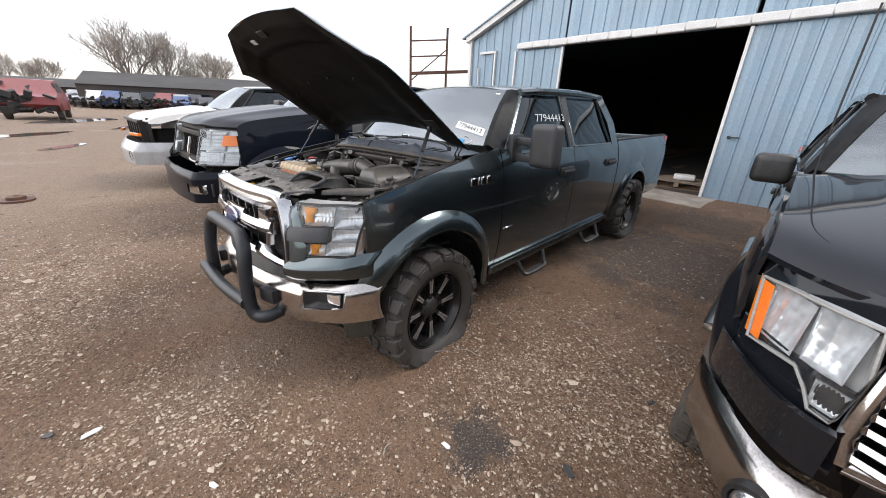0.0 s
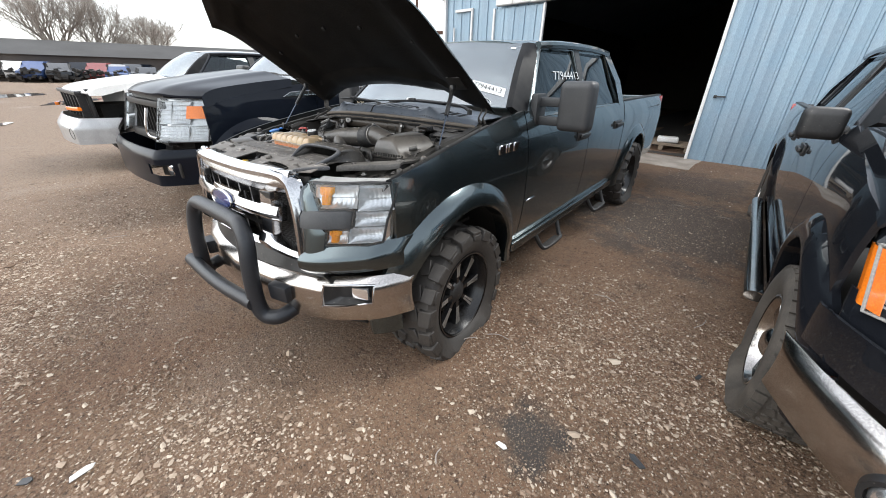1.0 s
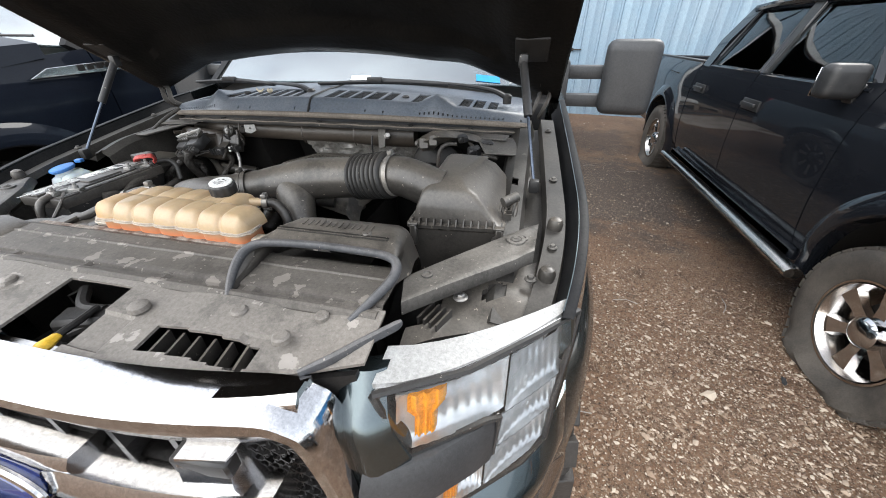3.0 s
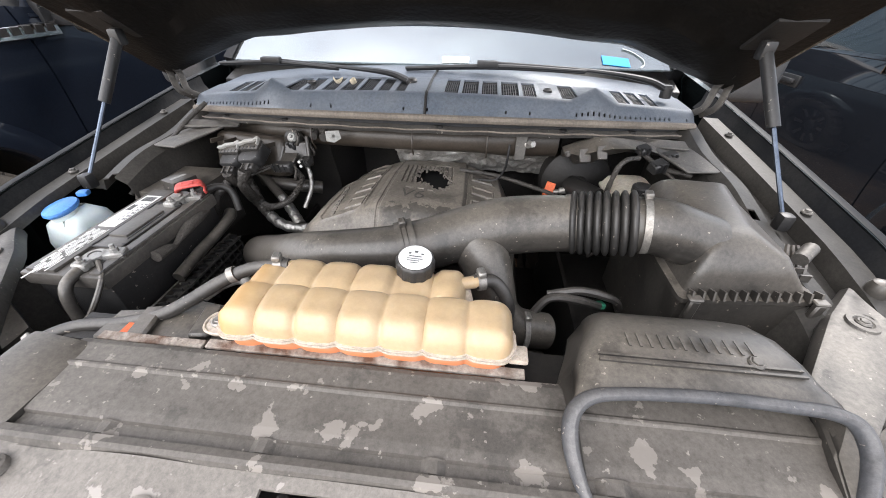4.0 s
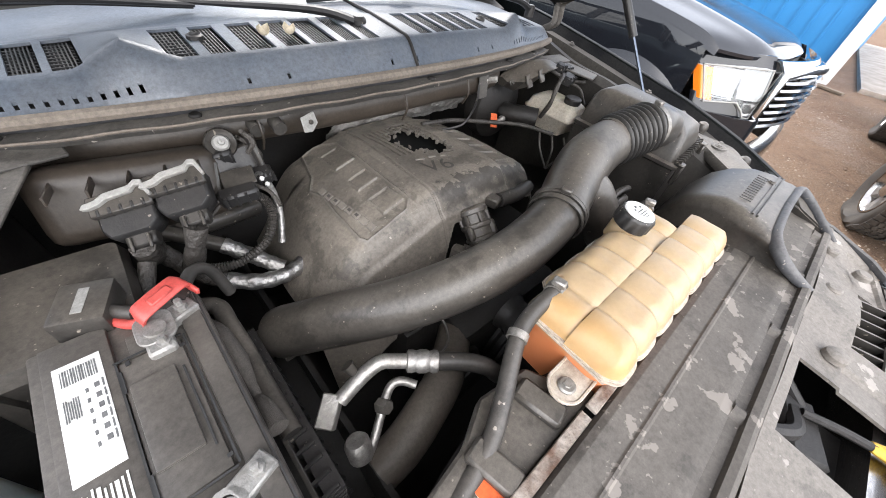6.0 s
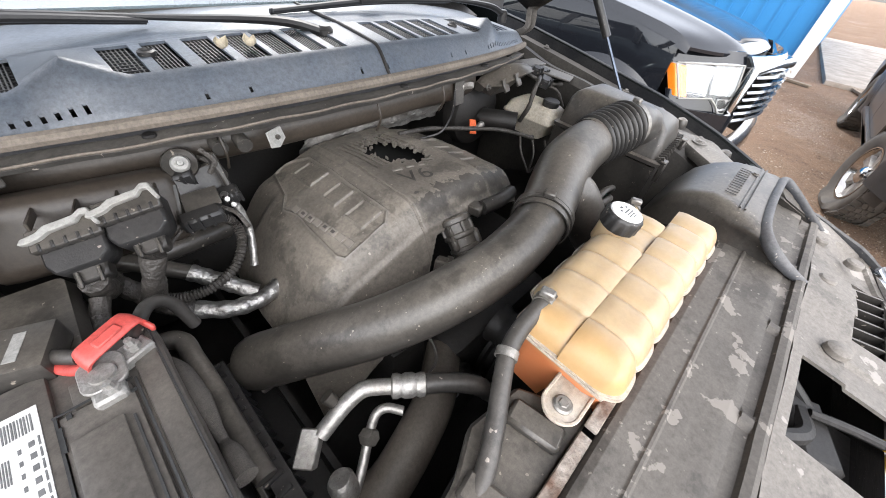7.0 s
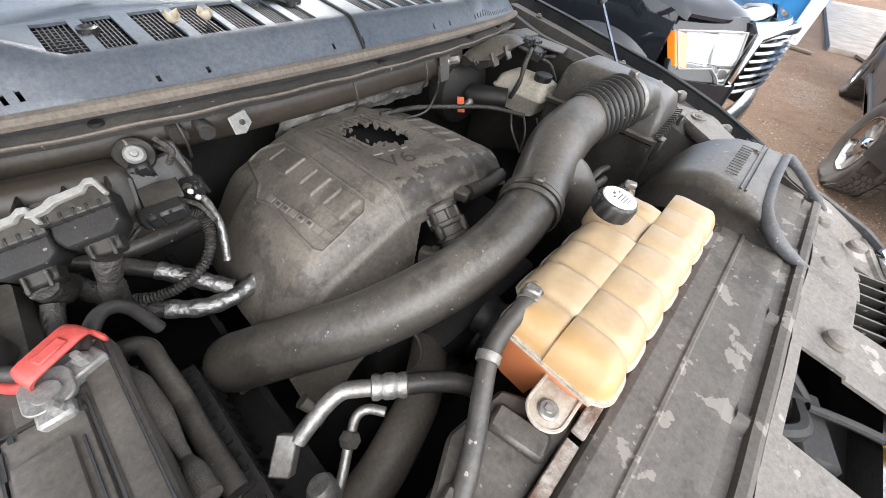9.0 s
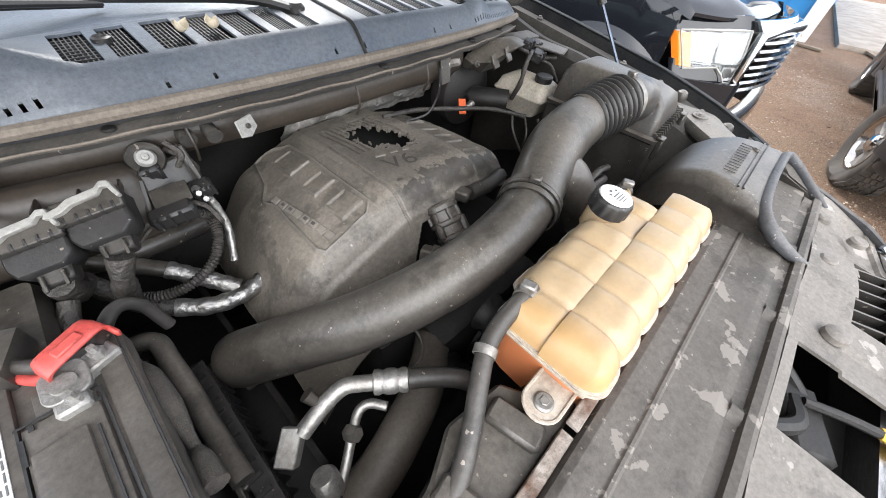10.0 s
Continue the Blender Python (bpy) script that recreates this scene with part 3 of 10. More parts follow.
def side_panel(s, y0, y1, top, sill=0.43, arch=None, nu=40, nv=12, inset=0.0):
    """One pressed side panel of the body, s = 1 on the driver's side."""
    bm = B()

    def f(u, v):
        y = y0 + (y1 - y0) * u
        lo = arch_low(y, arch, sill) if arch is not None else sill
        z = lo + (lerp(y, top) - lo) * v
        return (s * (side_x(z, y) - inset), y, z)
    sheet(bm, f, nu, nv, (-s * 0.02, 0, 0))
    return bm


def flare(s, yc, grow=0.0, a0=-8, a1=186, out=0.028):
    bm = B()
    loops = []
    for k in range(41):
        a = radians(a0 + (a1 - a0) * k / 40)
        lp = []
        for r, o in ((0.475, -0.05), (0.475, out), (0.485, out + 0.012), (0.52, out + 0.012), (0.575, out * 0.55), (0.605, -0.004), (0.60, -0.03)):
            y, z = yc - (r + grow) * math.cos(a), ARCH_Z + (r + grow) * math.sin(a)
            lp.append((s * (side_x(max(z, 0.45), y) + o), y, z))
        loops.append(lp)
    loft(bm, loops)
    return bm


def wheel_well(s, yc, r=0.50):
    bm = B()
    sheet(bm, lambda u, v: (s * (0.40 + 0.46 * v), yc - r * math.cos(math.pi * u), ARCH_Z - 0.02 + r * math.sin(math.pi * u)), 16, 2, (0, 0, 0.01))
    sheet(bm, lambda u, v: (s * 0.40, yc - r + 2 * r * u, 0.35 + 0.60 * v), 2, 2, (-s * 0.01, 0, 0))
    return bm


def tyre_mesh(r, w, rim, blocks, flat, mud=True):
    """A tyre about the x axis with tread blocks; flat: how much it has sunk."""
    bm = B()
    h = w / 2
    prof = [(rim - 0.004, -h * 0.70), (rim + 0.012, -h * 0.80), (rim + 0.03, -h * 0.86), ((r + rim) / 2, -h * 1.0), (r - 0.035, -h * 0.98), (r - 0.014, -h * 0.86), (r - 0.008, -h * 0.5), (r - 0.006, 0)]
    prof = prof + [(a, -b) for a, b in reversed(prof[:-1])]
    m = pose(0, 0, 0, 0, 90, 0)
    seg = 56
    loops = [[m @ Vector((a * math.cos(2 * math.pi * k / seg), a * math.sin(2 * math.pi * k / seg), b)) for k in range(seg)] for a, b in prof]
    loft(bm, loops, caps=False)
    rnd = random.Random(4)
    n = blocks
    for k in range(n):
        a = 2 * math.pi * k / n
        for s in (-1, 1):
            a2 = a + (0.5 * 2 * math.pi / n if s > 0 else 0)
            q = Matrix.Rotation(a2, 4, "X")
            if mud:
                continue
            else:
                box(bm, (s * h * 0.72, 0, r - 0.006), (h * 0.34, 2 * math.pi * r / n * 0.78, 0.014), (0, s * 10, 0), 0.0, 1, q)
        if not mud:
            for o in (-0.3, 0.0, 0.3):
                box(bm, (h * o, 0, r - 0.004), (h * 0.22, 2 * math.pi * r / n * 0.82, 0.012), (0, 0, 14), 0.0, 1, Matrix.Rotation(a, 4, "X"))
    if flat:
        low = -(r - flat)
        for v in bm.verts:
            if v.co.z < low + 0.10:
                k = min(1.0, (low + 0.10 - v.co.z) / (flat + 0.10))
                v.co.x *= 1 + 0.22 * math.sin(math.pi * min(1, k * 1.2))
                v.co.y *= 1 + 0.05 * k
            if v.co.z < low:
                v.co.z = low + (v.co.z - low) * 0.03
    return bm


def tread_blocks(wheel_part, r, w, n, flat, material):
    """Chunky lugs round a mud tyre, each an object of its own; alike lugs share a mesh."""
    h, step = w / 2, 2 * math.pi * r / n
    low = -(r - flat)
    for s in (-1, 1):
        for long in (True, False):
            shapes = (((s * h * 0.80, 0, r - 0.013), (h * 0.46, step * (0.72 if long else 0.62), 0.032), (0, s * 14, 0)),
                      ((s * h * 0.99, 0, r - 0.04), (0.018, step * (0.70 if long else 0.5), 0.055 if long else 0.032), (0, 0, 0)),
                      ((s * h * 0.34, 0.006 if long else -0.006, r - 0.008), (h * 0.38, step * 0.66, 0.026), (0, 0, 22 * s)))
            for c, size, rot in shapes:
                mesh = None
                for k in range(0 if long else 1, n, 2):
                    a = 2 * math.pi * (k + (0.5 if s > 0 else 0)) / n
                    if r * math.cos(a) < low + 0.02:
                        continue
                    if mesh is None:
                        bm = B()
                        box(bm, c, size, rot, 0.004, 1)
                        ob = part("tread_block", bm, material, wheel_part)
                        mesh = ob.data
                    else:
                        ob = new("tread_block", mesh)
                        ob.parent = wheel_part
                    ob.matrix_basis = Matrix.Rotation(a, 4, "X")


def wheel(parent, s, cx, cy, cz, r, w, rim, style, flat, tyre_material, blocks=22, steer=0.0, face=None):
    """A wheel with its tyre, spokes and cap."""
    barrel = B()
    q = pose(0, 0, 0, 0, 90 * s, 0)
    h = w / 2
    lathe(barrel, [(rim, h * 0.84), (rim + 0.010, h * 0.84), (rim + 0.010, h * 0.76), (rim - 0.008, h * 0.70), (rim - 0.02, h * 0.3), (rim - 0.03, -h * 0.75), (rim, -h * 0.85), (rim - 0.05, -h * 0.80), (rim - 0.045, h * 0.2), (rim - 0.02, h * 0.66), (rim - 0.008, h * 0.82)], q, 44, caps=False)
    black = style == "black"
    ob = part("wheel", barrel, RIMBLACK if black else CHROME_DIRTY, parent)
    ob.matrix_basis = pose(cx, cy, cz, 0, 0, steer)
    part("tyre", tyre_mesh(r, w, rim, blocks, flat, mud=tyre_material is TYRE_MUD), tyre_material, ob)
    if tyre_material is TYRE_MUD:
        tread_blocks(ob, r, w, blocks, flat, tyre_material)
    n = 8 if black else 6
    z0 = h * (0.34 if black else 0.62)
    for k in range(n):
        bm = B()
        a = 2 * math.pi * k / n
        m = q @ Matrix.Rotation(a, 4, "Z")
        w0, w1 = (0.018, 0.034) if black else (0.036, 0.062)
        pts = [(0.05, w0), (rim * 0.55, w0 * 1.05), (rim - 0.02, w1)]
        loops = []
        for x, ww in pts:
            t = x / rim
            zz = z0 + 0.035 * (1 - t) * (0.4 if black else -0.6) + (0.02 * t if black else 0)
            loops.append([m @ Vector((x, -ww, zz - 0.03)), m @ Vector((x, ww, zz - 0.03)), m @ Vector((x, ww * 0.72, zz)), m @ Vector((x, -ww * 0.72, zz))])
        loft(bm, loops)
        spoke = part("spoke", bm, face or (RIMBLACK if black else CHROME), ob)
        if black:
            bm = B()
            for e in (-1, 1):
                loft(bm, [[m @ Vector((x, e * ww * 0.10, z0 + 0.035 * (1 - x / rim) * 0.4 + 0.02 * x / rim + dz)) if q2 == 0 else m @ Vector((x, e * ww * 0.70, z0 + 0.035 * (1 - x / rim) * 0.4 + 0.02 * x / rim + dz)) for q2, dz in ((0, 0.0), (1, 0.0), (1, 0.0025), (0, 0.0025))] for x, ww in ((rim * 0.42, w0 * 1.1), (rim * 0.6, w0 * 1.15), (rim - 0.025, w1))])
            part("machined_face", bm, ALU, spoke)
    bm = B()
    lathe(bm, [(0.0005, z0 - 0.04), (0.075, z0 - 0.04), (0.075, z0 + 0.005), (0.062, z0 + 0.018), (0.04, z0 + 0.03), (0.0005, z0 + 0.034)], q, 24, caps=False)
    part("centre_cap", bm, PLASTIC if black else CHROME, ob)
    bm = B()
    lathe(bm, [(0.15, -h * 0.1), (0.15, 0.0), (0.09, 0.0), (0.09, -h * 0.1)], q, 28, caps=False)
    part("brake_disc", bm, DARK, ob)
    return ob


def glass_pane(name, parent, corners, material, bulge=0.012, s=1, n=8):
    """A curved pane between four corners."""
    a, b, c, d = [Vector(p) for p in corners]
    nrm = (b - a).cross(d - a).normalized()
    if nrm.x * s < 0:
        nrm = -nrm
    bm = B()
    sheet(bm, lambda u, v: (a.lerp(b, u)).lerp(d.lerp(c, u), v) + nrm * bulge * 4 * (u * (1 - u) * v * (1 - v)) ** 0.5 * 0.5, n, n, tuple(-nrm * 0.005))
    ob = part(name, bm, material, parent)
    ob.visible_shadow = False
    return ob


def ws_point(u, v):
    """The windshield, u across and v from its foot to its head."""
    t = 2 * u - 1
    foot = Vector((0.78 * t, 0.50 + 0.15 * t * t, 1.365 - 0.025 * t * t))
    head = Vector((0.585 * t, 1.10 + 0.06 * t * t, 1.765 - 0.035 * t * t))
    p = foot.lerp(head, v)
    p += Vector((0, -0.3, 0.9)) * 0.03 * math.sin(math.pi * v)
    return p


def roof_point(u, v):
    t = 2 * u - 1
    y = 1.10 + 0.06 * t * t + (2.74 - 1.10) * v
    edge = abs(t) ** 6
    return Vector((0.66 * t, y, 1.79 - 0.035 * t * t - 0.06 * edge + 0.025 * math.sin(math.pi * v) - 0.02 * (1 - v) ** 6))


def cab(parent, paint, trim=None, tint=None):
    """Roof, pillars, doors with their glass, and what is inside."""
    trim, tint = trim or PLASTIC, tint or TINTED
    bm = B()
    sheet(bm, roof_point, 20, 20, (0, 0, -0.02))
    part("roof", bm, paint, parent)
    bm = B()
    sheet(bm, ws_point, 20, 12, (0, 0.004, -0.005))
    ob = part("windshield", bm, WINDSHIELD, parent, "clear windshield mirroring the grey sky")
    ob.visible_shadow = False
    for s in (1, -1):
        bm = B()
        loops = []
        for k in range(9):
            v = k / 8
            c = ws_point(1 if s > 0 else 0, v)
            e = Vector((s * 0.845, 0.79, 1.262)).lerp(Vector((s * 0.672, 1.20, 1.725)), v)
            loops.append([c + Vector((-s * 0.015, -0.012, 0.004)), c + Vector((s * 0.022, 0.0, 0.008)), c.lerp(e, 0.5) + Vector((s * 0.022, -0.004, 0.004)), e + Vector((s * 0.016, 0.0, 0.0)), e + Vector((-s * 0.02, 0.01, -0.01)), c + Vector((0, 0.03, -0.03))])
        loft(bm, loops)
        part("a_pillar", bm, PAINT_SHADED, parent)
        top = [(0.6, 1.335), (1.0, 1.30), (2.0, 1.275), (3.0, 1.265)]
        front = part("front_door", side_panel(s, 0.725, 1.855, top, nu=24), paint, parent)
        rear = part("rear_door", side_panel(s, 1.865, 2.955, top, nu=24), paint, parent)
        for door, yh in ((front, 1.70), (rear, 2.72)):
            bm = B()
            x = side_x(1.07) + 0.012
            box(bm, (s * (x + 0.016), yh, 1.075), (0.022, 0.20, 0.032), (0, 0, 0), 0.010, 2)
            box(bm, (s * (x - 0.006), yh, 1.075), (0.016, 0.24, 0.075), (0, 0, 0), 0.006, 2)
            part("door_handle", bm, trim, door)
        for door, ys in ((front, (0.81, 1.83, 1.78, 1.21)), (rear, (1.90, 2.76, 2.60, 1.90))):
            y0, y1, y2, y3 = ys
            xb, xt = 0.845, 0.672
            cs = [(s * xb, y0, 1.285), (s * xb, y1, 1.275), (s * xt, y2, 1.705), (s * xt, y3, 1.705)]
            glass_pane("window", door, cs, tint, 0.02, s)
            bm = B()
            loop = [Vector(p) for p in cs]
            mid = sum(loop, Vector()) / 4
            tube(bm, [p + (p - mid).normalized() * 0.02 for p in loop + loop[:1]], 0.026, 8, smooth=False, flat=0.7)
            part("window_frame", bm, paint, door)
        bm = B()
        loft(bm, [[(s * x, y, z) for x, y in ((x0 + 0.012, 1.81), (x0 + 0.016, 1.91), (x0 - 0.03, 1.91), (x0 - 0.03, 1.81))] for x0, z in ((0.85, 1.27), (0.672, 1.725))])
        part("b_pillar", bm, trim, parent)
        bm = B()
        loft(bm, [[(s * (x0 + 0.008), y0, z), (s * (x0 + 0.004), y1, z), (s * (x0 - 0.16), y1 + 0.03, z), (s * (x0 - 0.16), y1 - 0.02, z), (s * (x0 - 0.04), y0 + 0.01, z)] for x0, y0, y1, z in ((0.87, 2.78, 2.955, 1.26), (0.80, 2.72, 2.91, 1.48), (0.67, 2.61, 2.80, 1.735))])
        part("c_pillar", bm, paint, parent)
        bm = B()
        tube(bm, [(s * 0.68, 1.17, 1.715), (s * 0.69, 1.5, 1.735), (s * 0.69, 2.2, 1.745), (s * 0.68, 2.72, 1.725)], 0.028, 8)
        part("roof_rail", bm, paint, parent)
        bm = B()
        sheet(bm, lambda u, v: (s * (0.80 + 0.10 * v), 0.62 + 2.34 * u, 0.43 - 0.03 * (1 - v)), 8, 3, (0, 0, -0.05))
        box(bm, (s * 0.87, 1.8, 0.40), (0.06, 2.3, 0.07), (0, 0, 0), 0.015)
        part("rocker_sill", bm, paint, parent)
    bm = B()
    sheet(bm, lambda u, v: (-0.84 + 1.68 * u + (0.2 * v * (1 - 2 * u)), 2.95 - 0.16 * v, 0.75 + 1.0 * v), 10, 8, (0, -0.03, 0), lambda u, v: 0.12 < u < 0.88 and 0.56 < v < 0.92)
    part("cab_back", bm, paint, parent)
    glass_pane("rear_window", parent, [(-0.62, 2.865, 1.30), (0.62, 2.865, 1.30), (0.52, 2.81, 1.68), (-0.52, 2.81, 1.68)], tint, 0.0)
    bm = B()
    sheet(bm, lambda u, v: (-0.80 + 1.6 * u, 0.62 + 0.42 * v, 1.28 + 0.04 * math.sin(math.pi * v) - 0.35 * (v > 0.9)), 12, 8, (0, 0, -0.1))
    part("dashboard", bm, PLASTIC, parent)
    bm = B()
    box(bm, (0, 1.8, 0.50), (1.6, 2.2, 0.06), bev=0.01)
    part("cab_floor", bm, DARK, parent)
    for x, y in ((0.40, 1.62), (-0.40, 1.62), (0.40, 2.5), (-0.40, 2.5)):
        bm = B()
        box(bm, (x, y - 0.12, 0.82), (0.52, 0.54, 0.18), (4, 0, 0), 0.06, 3)
        box(bm, (x, y + 0.20, 1.16), (0.52, 0.15, 0.64), (-14, 0, 0), 0.06, 3)
        box(bm, (x, y + 0.30, 1.56), (0.27, 0.10, 0.17), (-10, 0, 0), 0.04, 3)
        part("seat", bm, PLASTIC_GREY, parent)
    bm = B()
    tube(bm, [(0.40 + 0.19 * math.cos(a), 1.13 + 0.07 * math.sin(a), 1.22 + 0.175 * math.sin(a)) for a in [2 * math.pi * k / 20 for k in range(21)]], 0.014, 8, smooth=False)
    box(bm, (0.40, 1.11, 1.21), (0.34, 0.04, 0.10), (20, 0, 0), 0.02)
    part("steering_wheel", bm, PLASTIC, parent)


def cargo_bed(parent, paint):
    for s in (1, -1):
        part("bed_side", side_panel(s, 2.975, 4.90, [(2.9, 1.29), (5, 1.285)], 0.47, 3.683 + 0.0, nu=60), paint, parent)
        part("rear_flare", flare(s, 3.683), paint, parent)
        part("wheel_well", wheel_well(s, 3.683), DARK, parent)
        bm = B()
        box(bm, (s * 0.835, 3.94, 1.292), (0.07, 1.93, 0.022), bev=0.008)
        part("bed_rail_cap", bm, PLASTIC, parent)
        bm = B()
        box(bm, (s * 0.77, 3.94, 1.03), (0.02, 1.92, 0.50))
        part("bed_inner_side", bm, DARK, parent)
        bm = B()
        box(bm, (s * 0.845, 4.91, 1.08), (0.10, 0.05, 0.40), bev=0.015)
        part("tail_lamp", bm, REDLENS, parent)
    bm = B()
    box(bm, (0, 3.94, 0.78), (1.56, 1.93, 0.04))
    box(bm, (0, 2.99, 1.03), (1.56, 0.03, 0.5))
    part("bed_floor", bm, DARK, parent)
    bm = B()
    box(bm, (0, 4.90, 1.02), (1.56, 0.06, 0.52), bev=0.015)
    part("tailgate", bm, paint, parent)
    bm = B()
    box(bm, (0, 5.0, 0.56), (1.75, 0.18, 0.18), bev=0.04, seg=3)
    part("rear_bumper", bm, CHROME_DIRTY, parent)


def chassis(parent):
    for s in (1, -1):
        bm = B()
        box(bm, (s * 0.42, 2.0, 0.50), (0.08, 5.2, 0.14), bev=0.01)
        part("frame_rail", bm, DARK, parent)
    for y in AXLES:
        bm = B()
        tube(bm, [(-0.72, y, 0.34), (-0.2, y, 0.34), (0.2, y, 0.34), (0.72, y, 0.34)], [0.045, 0.05, 0.10, 0.05, 0.045], 12)
        part("axle", bm, DARK, parent)


def hood_point(x, v, y_back=0.47, y_front=-0.73, z_back=1.335, z_front=1.135, crown=0.075, corner=0.30):
    t = x / 0.86
    yb = y_back - 0.16 * (1 - t * t)
    yf = y_front + corner * abs(t) ** 3.2
    y = yb + (yf - yb) * v
    k = (y_back - y) / (y_back - y_front)
    z = z_back + (z_front - z_back) * k ** 1.25
    z += crown * (1 - t * t) * (1 - 0.35 * k) + 0.018 * math.exp(-((abs(t) - 0.62) / 0.10) ** 2) * (1 - 0.4 * k)
    z -= 0.05 * v ** 14
    return Vector((x, y, z))


def closed_hood(parent, paint, **kw):
    bm = B()
    sheet(bm, lambda u, v: hood_point(-0.86 + 1.72 * u, v, **kw), 36, 24, (0, 0, -0.018))
    hood = part("hood", bm, paint, parent, "closed hood")
    for s in (1, -1):
        bm = B()
        def flank(u, v):
            p = hood_point(s * 0.86, u, **kw)
            low = min(p.z - 0.004, lerp(p.y, FENDER_TOP) - 0.012)
            return Vector((p.x + s * 0.020 * v, p.y, p.z + (low - p.z) * v))
        sheet(bm, flank, 24, 4, (-s * 0.010, 0, 0))
        part("hood_side", bm, paint, hood)
    return hood


def mirror(parent, s, paint, base=(0.87, 0.93, 1.32), tow=True):
    bx, by, bz = base
    bm = B()
    if tow:
        box(bm, (s * (bx + 0.27), by - 0.03, bz + 0.02), (0.21, 0.12, 0.29), (0, 0, -s * 6), 0.045, 4)
    else:
        box(bm, (s * (bx + 0.17), by, bz + 0.03), (0.19, 0.11, 0.17), (0, 0, -s * 6), 0.045, 4)
    ob = part("side_mirror", bm, paint, parent)
    for c, s3, r in ((((bx + 0.09), by, bz + 0.04), (0.20, 0.055, 0.055), 0), (((bx + 0.09), by, bz - 0.075), (0.20, 0.055, 0.055), 0), ((bx, by, bz - 0.01), (0.05, 0.14, 0.20), 0)) if tow else (((bx + 0.04, by + 0.02, bz - 0.02), (0.13, 0.08, 0.09), 18),):
        bm = B()
        box(bm, (s * c[0], c[1], c[2]), s3, (0, s * r, 0), 0.015, 2)
        part("mirror_arm", bm, paint, ob)
    bm = B()
    box(bm, (s * (bx + (0.27 if tow else 0.17)), by + (0.037 if tow else 0.062), bz + 0.02), (0.16 if tow else 0.17, 0.006, 0.22 if tow else 0.14), (0, 0, -s * 6), 0.002, 1)
    part("mirror_glass", bm, CHROME, ob)
    return ob


def wiper(parent, base, tip):
    bm = B()
    a, b = Vector(base), Vector(tip)
    up = Vector((0, -0.35, 0.9))
    tube(bm, [a, a + up * 0.03, a.lerp(b, 0.5) + up * 0.025, a.lerp(b, 0.62) + up * 0.02], [0.016, 0.012, 0.008], 8)
    tube(bm, [a.lerp(b, 0.08) + Vector((0, -0.02, 0.012)), b + Vector((0, -0.008, 0.010))], 0.008, 6)
    lathe(bm, [(0.022, -0.02), (0.022, 0.015), (0.012, 0.022), (0.0005, 0.022)], Matrix.Translation(a), 14, caps=False)
    return part("wiper", bm, PLASTIC, parent)

# ---- the truck with the open hood ----
truck = thing("pickup_truck", LEVEL.copy(), "dark grey-green pickup truck with open hood and flat tyres", "pickup truck")
cab(truck, PAINT_A)
cargo_bed(truck, PAINT_A)
chassis(truck)
for s in (1, -1):
    part("front_fender", side_panel(s, -0.44, 0.715, FENDER_TOP, 0.44, ARCH_Y, nu=70), PAINT_A, truck)
    part("front_flare", flare(s, ARCH_Y, out=0.040), PAINT_A, truck)
    part("wheel_well", wheel_well(s, ARCH_Y), DARK, truck)
    mirror(truck, s, PLASTIC_GREY, (0.86, 0.90, 1.33), True)
wheel(truck, 1, 0.80, 0.03, 0.315, 0.415, 0.30, 0.262, "black", 0.09, TYRE_MUD, 20, 4)
wheel(truck, -1, -0.80, 0.03, 0.36, 0.415, 0.30, 0.262, "black", 0.04, TYRE_MUD, 20, 4)
wheel(truck, 1, 0.80, 3.69, 0.345, 0.415, 0.30, 0.262, "black", 0.06, TYRE_MUD, 20)
wheel(truck, -1, -0.80, 3.69, 0.37, 0.415, 0.30, 0.262, "black", 0.03, TYRE_MUD, 20)

# open hood, swung up about its hinge line
HINGE, RISE = Vector((0, 0.43, 1.356)), radians(35)
HOOD_D, HOOD_N = Vector((0, -math.cos(RISE), math.sin(RISE))), Vector((0, math.sin(RISE), math.cos(RISE)))


def hood_at(x, v, n=0.0):
    t = abs(x) / 0.83
    s0 = 0.14 * (1 - min(1, t) ** 2)
    s1 = 1.19 - 0.04 * (x / 0.5) ** 2 if abs(x) < 0.5 else 1.15 - 0.25 * (abs(x) - 0.5) / 0.33
    s = s0 + (s1 - s0) * v
    c = 0.055 * (1 - t * t) + 0.012 * math.exp(-((t - 0.62) / 0.1) ** 2) - 0.03 * max(0, t - 0.6) / 0.4 - 0.05 * v ** 10
    return HINGE + Vector((x, 0, 0)) + HOOD_D * s + HOOD_N * (c + n)


bm = B()
sheet(bm, lambda u, v: hood_at(-0.83 + 1.66 * u, v), 40, 24, tuple(-HOOD_N * 0.006))
hood = part("hood", bm, PAINT_A, truck, "raised hood, dark underneath")


def hood_under(u, v):
    d = min(u, 1 - u, v, 1 - v)
    x, vv = -0.825 + 1.65 * u, 0.005 + 0.99 * v
    dip = -0.008 - 0.035 * min(1, d / 0.07)
    pad = 0.10 < u < 0.90 and 0.16 < v < 0.80
    dip += (0.018 if pad else 0.0) + 0.006 * noise.noise((u * 7, v * 6, 2))
    return hood_at(x, vv, dip)


